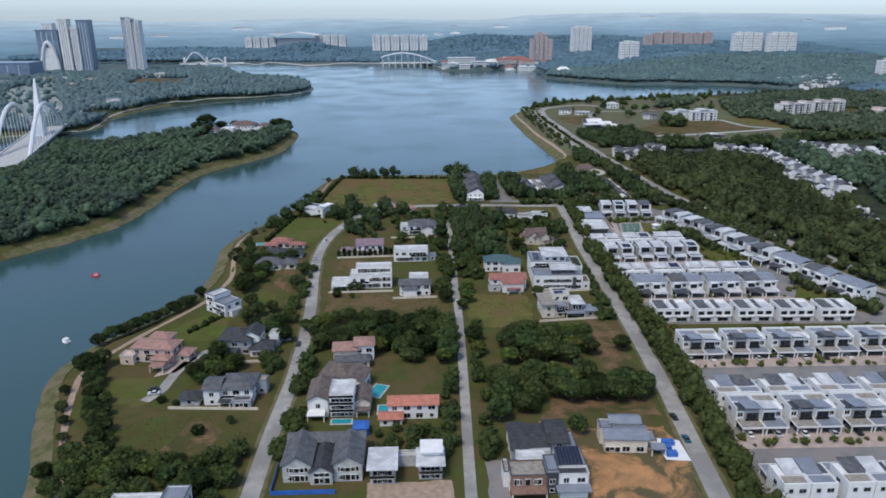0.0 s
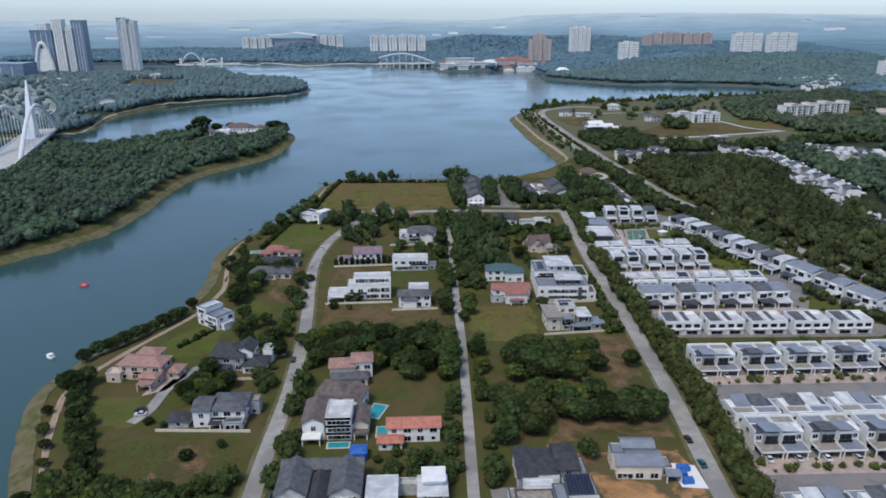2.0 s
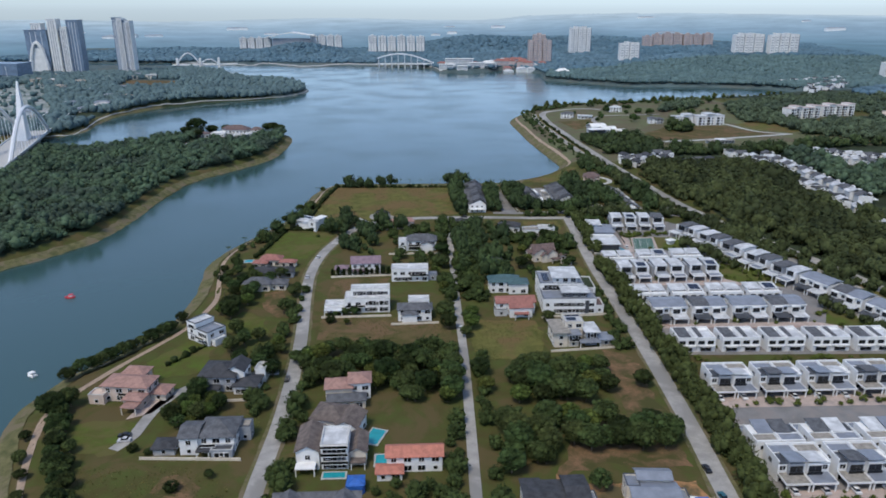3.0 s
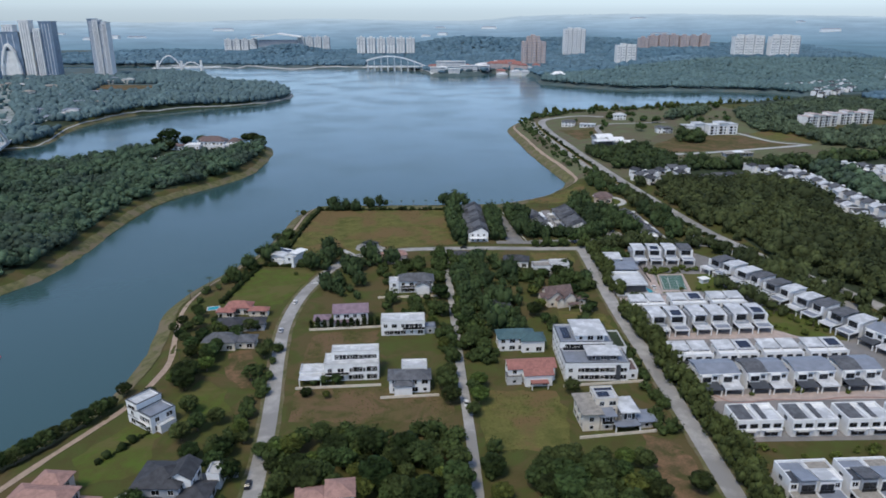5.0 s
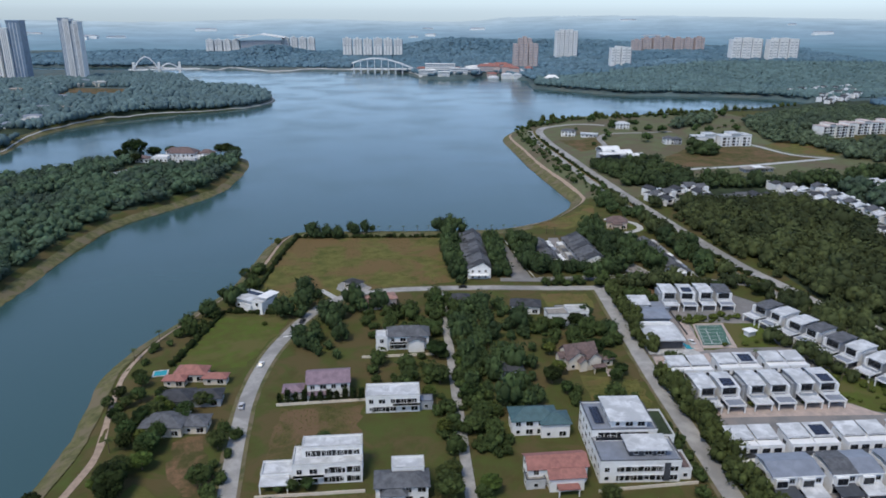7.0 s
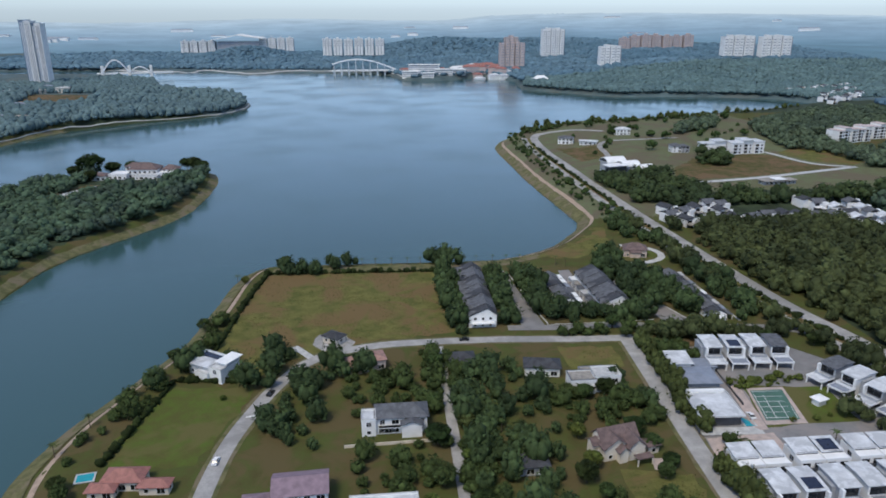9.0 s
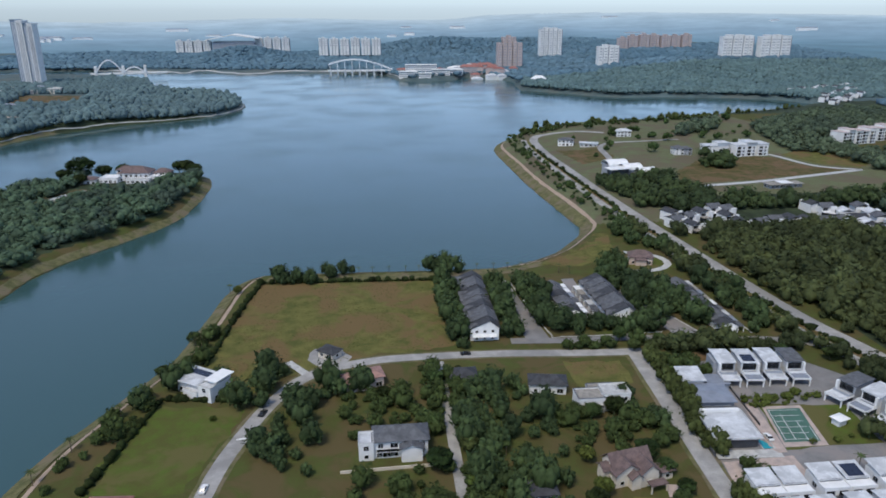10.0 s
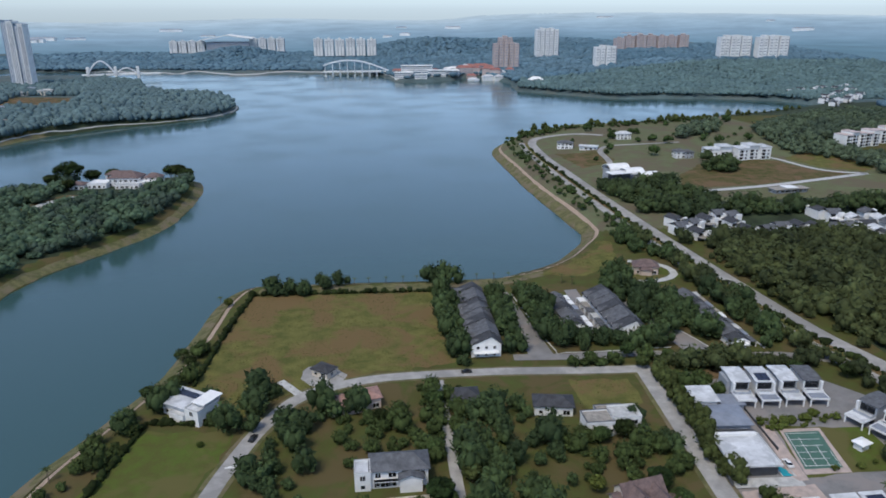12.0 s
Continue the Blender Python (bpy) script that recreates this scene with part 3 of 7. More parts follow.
PLOTS = (
    ([(-73, 510), (-70, 554), (-67, 580), (-63, 604), (36, 599), (34, 545), (32, 519), (-4, 515.5), (-24, 507), (-36, 500), (-50, 488)], dry, "broad dry grass field"),
    ([(-97, 444), (-84, 482), (-50, 476), (-60, 444), (-64, 430), (-90, 428)], lawn, "mown green plot"),
    ([(-114, 302), (-101, 324), (-89, 316), (-86, 300), (-92, 292), (-104, 288)], lawn, "bright green lawn behind the villas"),
    ([(-126, 256), (-122, 237), (-101, 236), (-97, 252), (-106, 258)], lawn, "green lawn before the salmon villa"),
    ([(-118, 230), (-103, 199), (-60, 198), (-58, 214), (-60, 227), (-91, 229)], grass, "rough open plot with worn grass"),
    ([(-86, 203), (-83, 214), (-80, 222), (-72, 224), (-68, 216), (-70, 206), (-78, 201)], red_earth, "patch of bare reddish earth in the plot"),
    ([(-72, 250), (-70, 268), (-57, 268), (-56, 248)], grass, "rough grass plot beside the lane"),
    ([(-79, 378), (-70, 380), (-63, 364), (-59, 346), (-68, 347), (-75, 360)], red_earth, "bare red-brown plot between the trees"),
    ([(-94, 336), (-84, 354), (-72, 346), (-68, 330), (-80, 320), (-90, 326)], lawn, "green grass plot behind the cube villa"),
    ([(26, 298), (28, 340), (58, 338), (60, 322), (56, 300)], dry, "yellow-brown grass plot"),
    ([(-44, 322), (-44, 345), (16, 345), (16, 318)], brown_soil, "rough brown plot"),
    ([(-44, 366), (-44, 396), (-14, 396), (-14, 366)], brown_soil, "brown grass plot between villas"),
    ([(46, 218), (52, 214), (90, 214), (92, 190), (88, 172), (48, 172), (46, 196)], soil, "orange bare building plot"),
    ([(46, 216), (60, 224), (92, 220), (95, 300), (82, 306), (80, 250), (60, 252), (50, 228)], red_earth, "brown verge along the road"),
    ([(74, 384), (76, 412), (98, 408), (96, 388)], dry, "rough grass plot by the road"),
    ([(75, 478), (77, 501), (99, 498), (99, 479)], dry, "brown grass corner plot"),
    ([(26, 500), (40, 500), (40, 488), (26, 488)], lawn, "green verge plot"),
    ([(246, 776), (262, 818), (300, 862), (354, 880), (378, 868), (388, 826), (412, 808), (318, 782)], brown_soil, "ploughed brown lot"),
    ([(392, 880), (400, 838), (428, 814), (470, 850), (430, 905)], dry, "green-yellow lot"),
    ([(190, 950), (232, 945), (234, 896), (197, 882)], brown_soil, "bare brown lot"),
    ([(92, 618), (118, 612), (142, 630), (150, 668), (142, 670), (128, 650), (108, 632)], dry, "grassy shore corner"),
    ([(130, 598), (128, 622), (164, 624), (170, 600)], lawn, "green yard around the pink house"),
)
for ring, material, label in PLOTS:
    patch("plot", ragged(ring, len(label)), material, 0.12 if "patch" in label else 0.06, label, "plot")

ribbon("headland_path", west_shore[9:26], 1.5, conc, 0.35, "pale path along the headland shore", "path", shift=4.0)
ribbon("far_shore_path", [(-700, 2188), (-476, 2090), (-414, 2110), (-335, 2050), (-265, 2024), (-202, 2060), (-93, 2044), (-11, 2030), (50, 1955), (72, 1822)], 5.0, conc, 0.4, "pale path along the far shore", "path")
ribbon("shore_bank", peninsula_shore[2:] + cape_shore[:9], 7.6, bank, 0.3, "yellow-green grassy bank along the water", "bank", shift=3.3, wander=0.12)
ribbon("shore_bank", ISLAND_RING[2:20], 7.0, bank, 0.3, "tan grassy bank along the wooded spit", "bank", shift=-3.0, wander=0.2)
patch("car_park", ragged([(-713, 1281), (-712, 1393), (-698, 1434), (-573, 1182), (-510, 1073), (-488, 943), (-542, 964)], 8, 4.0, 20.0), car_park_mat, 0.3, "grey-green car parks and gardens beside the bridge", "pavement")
ribbon("speed_hump", [(-51.5, 456.6), (-44.6, 457.6)], 1.0, paint_line, 0.2, "white painted speed hump across the lane", "road marking")
# the gated estate: its streets
patch("estate_pavement", [(108, 150), (108, 420), (112, 500), (170, 492), (192, 462), (216, 410), (232, 360), (250, 310), (262, 150)], estate_road, 0.05, "grey asphalt streets of the gated estate", "pavement")
for ring, label in (
    ([(112, 256.5), (112, 264), (216, 264), (216, 255.5)], "pinkish paved drives before the houses"),
    ([(112, 199), (112, 207.5), (196, 207.5), (196, 198)], "pinkish paved drives before the houses"),
    ([(114, 327), (115, 331.5), (192, 331), (206, 324)], "red-pink paved street edge"),
    ([(110, 379), (111, 384), (172, 384), (180, 376)], "pinkish paved street edge"),
    ([(128.5, 428), (133, 458), (137.5, 458), (133.4, 428)], "pink paved walk beside the court"),
    ([(108, 412), (110, 426), (134, 426), (134, 410)], "pink block-paved forecourt"),
):
    patch("paved_edge", ring, paver, 0.09, label, "paving")
patch("bare_earth", ragged([(126, 491), (146, 489), (149, 498), (129, 501)], 5), red_earth, 0.13, "bare reddish earth behind the corner houses", "plot")
ribbon("painted_kerb", [(118, 334), (121, 329), (126, 325), (141, 326.6), (155, 325.2), (171, 326.6), (190, 325)], 0.7, terra_roof, 0.2, "red painted kerb along the estate street", "kerb")
patch("estate_green", [(112, 282), (110, 300), (240, 296), (240, 276)], grass, 0.08, "grass strip with shrubs between the rows", "verge")
patch("garden_green", [(172, 380), (168, 412), (196, 396), (200, 372)], lawn, 0.08, "green pocket garden", "verge")
patch("garden_green", [(196, 328), (206, 345), (236, 320), (226, 306)], lawn, 0.08, "green verge in the estate", "verge")
patch("garden_green", ragged([(198, 478), (208, 470), (226, 420), (244, 376), (262, 332), (254, 328), (232, 384), (206, 450)], 5), grass, 0.08, "grass strip behind the diagonal row", "verge")
patch("court_garden", ragged([(134, 429), (138, 457), (170, 452), (168, 429)], 3, 0.5), lawn, 0.11, "small garden round the ball court", "verge")
patch("court_apron", [(133.9, 430.5), (139, 455), (153.4, 454), (149, 429.5)], paver, 0.14, "clay-red apron round the ball court", "paving")
court = patch("ball_court", [(135.2, 433), (139.6, 453), (152, 452.2), (147.6, 432.2)], court_mat, 0.18, "green painted ball court with white lines", "court")
for k in range(6):
    q = (k + 0.35) / 5.7
    x0, y0 = 135.2 + 4.4 * q, 433 + 20 * q
    ln = part("court_line", Form().prism([(x0 + 0.4, y0), (x0 + 12.0, y0 - 0.75), (x0 + 12.04, y0 - 0.55), (x0 + 0.44, y0 + 0.2)], 0, 0.03), paint_line, court)
    ln.matrix_basis = pose(0, 0, height(x0 + 6, y0) + 0.24)
for k in (0.5, 4.0, 8.3, 11.7):
    ln = part("court_line", Form().prism([(135.3 + k, 433.6 - k * 0.065), (135.5 + k, 433.6 - k * 0.065), (139.7 + k, 452.6 - k * 0.065), (139.5 + k, 452.6 - k * 0.065)], 0, 0.03), paint_line, court)
    ln.matrix_basis = pose(0, 0, height(143, 443) + 0.24)


# ---------- estate houses ----------
def semi(style, roofs):
    """A pair of semi-detached houses, 16.6 m wide, porch towards -y."""
    W, h = 8.3, 6.8
    root = thing("semi_detached_house", 0, 0, -200, 0, "", "house")
    for k, roof in enumerate(roofs):
        x0, x1 = (-W, -0.15) if k == 0 else (0.15, W)
        s = 1 if k == 0 else -1
        c = (x0 + x1) / 2
        body = Form()
        if style == "front":
            body.box(x0, 0, 0, x1, 9.5, h).box(x0, 9.5, 0, x1, 10, h + 0.8).box(x0 if s > 0 else x1 - 0.3, 0, h, x0 + 0.3 if s > 0 else x1, 9.5, h + 0.8)
            part("wall", body, white, root)
            inner = c + s * 1.2
            part("bay", Form().box(inner - 2.4, -1.2, 3.4, inner + 2.4, 4.5, h + 0.5), white if k else greyp, root)
            part("roof", Form().slab([(inner - 2.8, -1.8, h + 1.6), (inner + 2.8, -1.8, h + 1.6), (inner + 2.8, 5.2, h + 0.7), (inner - 2.8, 5.2, h + 0.7)], 0.2), roof, root)
            part("roof_terrace", Form().box(x0 + 0.3, 5.2, h, x1 - 0.3, 9.4, h + 0.1), deck if k else grey_roof, root)
            part("parapet", Form().box(x1 - 0.3 if s > 0 else x0, 4.9, h, x1 if s > 0 else x0 + 0.3, 9.5, h + 0.8).box(x0 + 0.3, 4.9, h, x1 - 0.3, 5.2, h + 0.5), white, root)
            window(root, c - 1.8, 10, 5.1, 180, 2.2, 1.5, greyp)
            window(root, c + 1.8, 10, 5.1, 180, 1.4, 1.5, greyp)
            part("flat_roof", Form().box(x0 + 0.32, 0.15, h, x1 - 0.32, 4.85, h + 0.06), conc if k else pale_roof, root)
            part("side_roof", Form().box(min(c - s * 4.0, c - s * 1.3), -0.4, h, max(c - s * 4.0, c - s * 1.3), 4.8, h + 0.25), darkp if k == 0 else white, root)
            part("porch_roof", Form().box(x0 + 0.2, -5.9, 3.0, x1 - 0.2, 0.2, 3.25), grey_roof if k else deck, root)
            part("porch_fascia", Form().box(x0 + 0.1, -6.1, 2.8, x1 - 0.1, -5.9, 3.45).box(x0 + 0.0, -6.1, 2.8, x0 + 0.2, 0, 3.45).box(x1 - 0.2, -6.1, 2.8, x1, 0, 3.45), white, root)
            for px in (x0 + 0.5, x1 - 0.5):
                part("porch_post", Form().box(px - 0.2, -5.8, 0, px + 0.2, -5.4, 2.9), white, root)
            part("balcony_rail", Form().box(inner - 2.4, -1.6, 3.3, inner + 2.4, -1.5, 4.3), glass, root)
            window(root, inner, -1.2, 5.3, 0, 4.2, 2.2, darkp)
            window(root, c - s * 2.6, 0, 5.0, 0, 2.0, 1.8)
            window(root, c, 0, 1.5, 0, 6.8, 2.6, darkp)
        elif style == "back":
            body.box(x0, 0, 0, x1, 10, h)
            part("wall", body, white, root)
            part("roof", Form().slab([(x0 - 0.2 * s, 3.4, h + 0.7), (x1 - 0.2, 3.4, h + 0.7), (x1 - 0.2, 11, h + 1.5), (x0 - 0.2 * s, 11, h + 1.5)], 0.22), pale_roof if roof == grey_roof else roof, root)
            if roof == grey_roof:
                part("solar_panel", Form().slab([(c - 2.6, 4.2, h + 0.92), (c + 2.6, 4.2, h + 0.92), (c + 2.6, 9.4, h + 1.47), (c - 2.6, 9.4, h + 1.47)], 0.1), solar, root)
            part("clerestory", Form().box(x0 + 0.6, 3.6, h, x1 - 0.6, 3.8, h + 0.75), darkp, root)
            part("parapet", Form().box(x0, 0, h, x1, 0.25, h + 0.45), white, root)
            part("eave_box", Form().box(c - 1.4, -0.9, 3.2, c + 2.6, 0.0, 4.4), darkp, root)
            for wx in (-2.2, 1.8):
                window(root, c + wx, 0, 5.2, 0, 2.6, 1.7, darkp)
            window(root, c - 2.2, 0, 1.5, 0, 1.6, 1.8, greyp)
            part("lean_to", Form().box(x0 + 0.6, -2.2, 0, x1 - 0.6, 0, 2.7), white, root)
        elif style == "solar":
            body.box(x0, 0, 0, x1, 11, h - 0.6)
            part("wall", body, white, root)
            rim = Form().box(x0, 0, h - 0.6, x1, 0.35, h).box(x0, 10.65, h - 0.6, x1, 11, h + 0.3)
            rim.box(x0, 0.35, h - 0.6, x0 + 0.5, 10.65, h).box(x1 - 0.5, 0.35, h - 0.6, x1, 10.65, h)
            part("parapet", rim, white, root)
            part("roof", Form().slab([(x0 + 0.7, 1.4, h - 0.2), (c + 1.6 * s + 0.4, 1.4, h - 0.2), (c + 1.6 * s + 0.4, 10.2, h + 0.35), (x0 + 0.7, 10.2, h + 0.35)], 0.15), roof, root)
            part("side_roof", Form().box(c + 2.2 * s - 0.2, 1.0, h - 0.5, x1 - 0.7, 8, h - 0.35), pale_roof, root)
            for wx in (-2.2, 1.9):
                window(root, c + wx, 0, 4.5, 0, 2.8, 1.7, darkp)
            part("ledge", Form().box(x0 + 0.2, -0.9, 3.0, x1 - 0.2, 0, 3.25), white, root)
            part("canopy", Form().box(c - 2.4, -1.4, 2.7, c + 2.4, 0, 2.9), conc, root)
            window(root, c, 0, 1.3, 0, 5, 2.0, greyp)
        elif style == "grey":
            body.box(x0, 0, 0, x1, 11, h)
            part("wall", body, white, root)
            part("roof", Form().slab([(x0 - 0.3, -0.6, h + 0.4), (x1, -0.6, h + 0.4), (x1, 6, h + 1.9), (x0 - 0.3, 6, h + 1.9)], 0.22).slab([(x0 - 0.3, 6, h + 1.9), (x1, 6, h + 1.9), (x1, 11.4, h + 0.9), (x0 - 0.3, 11.4, h + 0.9)], 0.22), roof, root)
            part("porch_roof", Form().slab([(x0 + 0.2, -5.6, 3.1), (x1 - 0.4, -5.6, 3.1), (x1 - 0.4, 0.2, 3.6), (x0 + 0.2, 0.2, 3.6)], 0.3), pale_roof if k else darkp, root)
            part("fascia", Form().box(x0 - 0.35, -0.75, h + 0.05, x1 + 0.05, -0.6, h + 0.5), white, root)
            for px in (x0 + 0.6, x1 - 0.8):
                part("porch_post", Form().box(px - 0.2, -5.3, 0, px + 0.2, -4.9, 3.0), white, root)
            part("bay", Form().box(c - 1.5 - 2, -1.4, 3.6, c - 1.5 + 2, 0, h), white, root)
            window(root, c - 1.5, -1.4, 5.2, 0, 3.4, 2.2, darkp)
            window(root, c + 2.4, 0, 5.2, 0, 1.8, 1.6, greyp)
            window(root, c, 0, 1.5, 0, 6.6, 2.6, darkp)
        else:
            m = c - s * 0.3
            body.box(m - 3.2, 0, 0, m + 3.2, 11, h)
            part("wall", body, white if k else greyp, root)
            part("side_wing", Form().box(min(m - s * 3.2, m - s * 4.4), 2, 0, max(m - s * 3.2, m - s * 4.4), 10, h - 0.9), greyp, root)
            part("roof", Form().slab([(m - 3.7, -0.3, h + 0.35), (m + 3.7, -0.3, h + 0.35), (m + 3.7, 6, h + 0.95), (m - 3.7, 6, h + 0.95)], 0.25).slab([(m - 3.7, 6, h + 0.95), (m + 3.7, 6, h + 0.95), (m + 3.7, 11.4, h + 0.6), (m - 3.7, 11.4, h + 0.6)], 0.25), pale_roof if roof == grey_roof else roof, root)
            if roof == grey_roof:
                part("solar_panel", Form().slab([(m - 2.4, 0.6, h + 0.58), (m + 2.4, 0.6, h + 0.58), (m + 2.4, 5.4, h + 1.04), (m - 2.4, 5.4, h + 1.04)], 0.1), solar, root)
            part("porch_roof", Form().box(m - 3.3, -7.2, 3.0, m + 3.3, 0.2, 3.3), grey_roof if k else pale_roof, root)
            # Flat charcoal panel painting the deep shade below the porch roof.
            part("porch_recess", Form().box(m - 3.0, -0.1, 0.1, m + 3.0, 0.02, 2.7), darkp, root)
            part("porch_fascia", Form().box(m - 3.5, -7.4, 2.9, m + 3.5, -7.2, 3.6).box(m - 3.5, -7.2, 2.9, m - 3.3, 0, 3.6).box(m + 3.3, -7.2, 2.9, m + 3.5, 0, 3.6), white, root)
            for px in (m - 3.2, m + 3.2):
                part("porch_post", Form().box(px - 0.22, -7.2, 0, px + 0.22, -6.8, 2.9), white, root)
            part("balcony", Form().box(m - 3.2, -2.9, 3.3, m + 3.2, -2.7, 4.3).box(m - 3.2, -2.7, 3.3, m - 3.0, 0, 4.3).box(m + 3.0, -2.7, 3.3, m + 3.2, 0, 4.3), white if k else greyp, root)
            part("balcony_pier", Form().box(m - 3.4 if s > 0 else m + 2.6, -1.6, 3.3, m - 2.6 if s > 0 else m + 3.4, 0, h + 0.3), white, root)
            window(root, m, 0, 5.3, 0, 5.4, 2.7, darkp)
        window(root, x0 if k == 0 else x1, 5, 4.9, -90 if k == 0 else 90, 2.0, 1.6, greyp)
    return root


def row(proto_list, label, group, x0, y0, step, n, turn=0.0, drift=0.0):
    """A row of alike houses, each on the ground under it."""
    for i in range(n):
        if isinstance(step, tuple):
            x, y = x0 + step[0] * i, y0 + step[1] * i
        else:
            x, y = x0 + step * i, y0 + drift * i
        ob = copy_thing(proto_list[i % len(proto_list)], pose(x, y, height(x, y) + 0.02, 0, 0, turn))
        tagged(ob, label, "house", group)


front_a, front_b = semi("front", (grey_roof, pale_roof)), semi("front", (slate_roof, grey_roof))
back_a, back_b = semi("back", (pale_roof, pale_roof)), semi("back", (pale_roof, grey_roof))
solar_a = semi("solar", (slate_roof, slate_roof))
grey_a, grey_b = semi("grey", (grey_roof, grey_roof)), semi("grey", (slate_roof, grey_roof))
box_a, box_b = semi("box", (pale_roof, pale_roof)), semi("box", (pale_roof, grey_roof))
box_c, box_d = semi("box", (slate_roof, pale_roof)), semi("box", (pale_roof, slate_roof))
front_c = semi("front", (pale_roof, slate_roof))
PROTOS = [front_a, front_b, back_a, back_b, solar_a, grey_a, grey_b, box_a, box_b, box_c, box_d, front_c]

row([back_a, back_b], "white two-storey semi-detached house with pale sloping roof", "northern back row", 117, 401, 19.6, 3)
row([box_b, box_a], "white two-storey semi-detached house with porch and pale roofs", "northern front row", 121, 388, 19.4, 3)
row([back_a, back_b], "white semi-detached house seen from its rear, pale roof sheets", "middle back row", 119, 351.3, 19.4, 4)
row([grey_a, grey_b], "white semi-detached house with curved grey metal roof", "middle front row", 123, 335.5, 19.4, 4)
row([solar_a], "white flat-topped semi-detached house with dark roof panels", "panel roof row", 123.5, 302.5, 19.7, 5, drift=-0.6)
row([front_a, front_b], "white semi-detached house with grey monopitch roof and wide porch", "street row", 124, 268.5, 19.5, 5, drift=0.1)
row([front_b, front_c, front_a], "white semi-detached house with walled roof terrace", "southern back row", 121, 233.5, 19.4, 4, turn=180)
row([front_a, front_b], "white semi-detached house with grey roof and dark porch", "southern front row", 123, 212.5, 19.4, 4)
row([front_a, front_c], "white semi-detached house with grey roofs and roof terrace", "last row", 119, 180, 19.6, 3, turn=180)
row([box_c, box_d], "grey and white semi-detached house with columned porch", "diagonal row", 174, 452, (7.0, -17.6), 5, turn=-68)
row([grey_a, grey_b], "white semi-detached house with slate grey roofs and broad porch", "diagonal row", 209, 364, (7.0, -17.6), 3, turn=-68)
row([box_b, box_d], "white and charcoal semi-detached house with open porch", "north cluster", 140, 476, (18, -1.5), 2, turn=-6)
for p in PROTOS:
    for o in (*p.children_recursive, p):
        bpy.data.objects.remove(o)

club = thing("clubhouse", 118.5, 440.5, height(118, 440), -4, "grey flat-roofed clubhouse with broad pale canopy roof", "clubhouse")
part("wall", Form().box(-7.2, -8, 0, 7.2, 9, 4.2), darkp, club)
part("canopy", Form().box(-8.4, -9.5, 4.2, 8.0, 9, 4.55).box(-8.4, -9.5, 4.55, -8.1, 9, 4.85).box(7.7, -9.5, 4.55, 8.0, 9, 4.85).box(-8.1, -9.5, 4.55, 7.7, -9.2, 4.85).box(-8.1, 8.7, 4.55, 7.7, 9, 4.85), pale_roof, club, "broad white canopy roof")
part("upstand", Form().box(-7.6, 7.4, 4.55, 6.8, 8.6, 5.5), white, club)
part("forecourt", Form().box(-8.6, -14, 0, 13.5, -9.5, 0.3), conc, club)
part("pool", Form().box(8.6, -9, 0, 12.2, 12, 0.35), pool_mat, club)
part("pool_rim", Form().box(12.2, -9.4, 0, 12.8, 12.4, 0.5).box(8.2, -9.4, 0, 8.6, 12.4, 0.5), conc, club)
part("wall", Form().box(-7, 14, 0, 8, 26, 5.0), greyp, club)
part("roof", Form().hip(-8, 13, 9, 27, 5.0, 1.0), grey_roof, club, "blue-grey metal roof")
part("veranda", Form().box(-8, 11.2, 2.8, 9, 13.6, 3.0), darkp, club)
part("upper_room", Form().box(-6, 28, 0, 2, 37, 5.6), white, club)
part("roof", Form().slab([(-6.5, 27.5, 5.8), (3, 27.5, 5.8), (3, 38, 6.6), (-6.5, 38, 6.6)], 0.25), pale_roof, club)
part("side_roof", Form().box(4, 28, 3.6, 13, 36, 3.9), grey_roof, club)
part("side_wall", Form().box(4.6, 28.6, 0, 12.4, 35.4, 3.6), greyp, club)
part("fence", Form().box(13.2, 4, 0, 13.4, 34, 1.8).box(-9.4, -13, 0, -9.2, 34, 1.6), darkp, club)
for x in (-5, -1.5, 2, 5.5):
    window(club, x, 14, 2.0, 0, 2.8, 2.2, white)



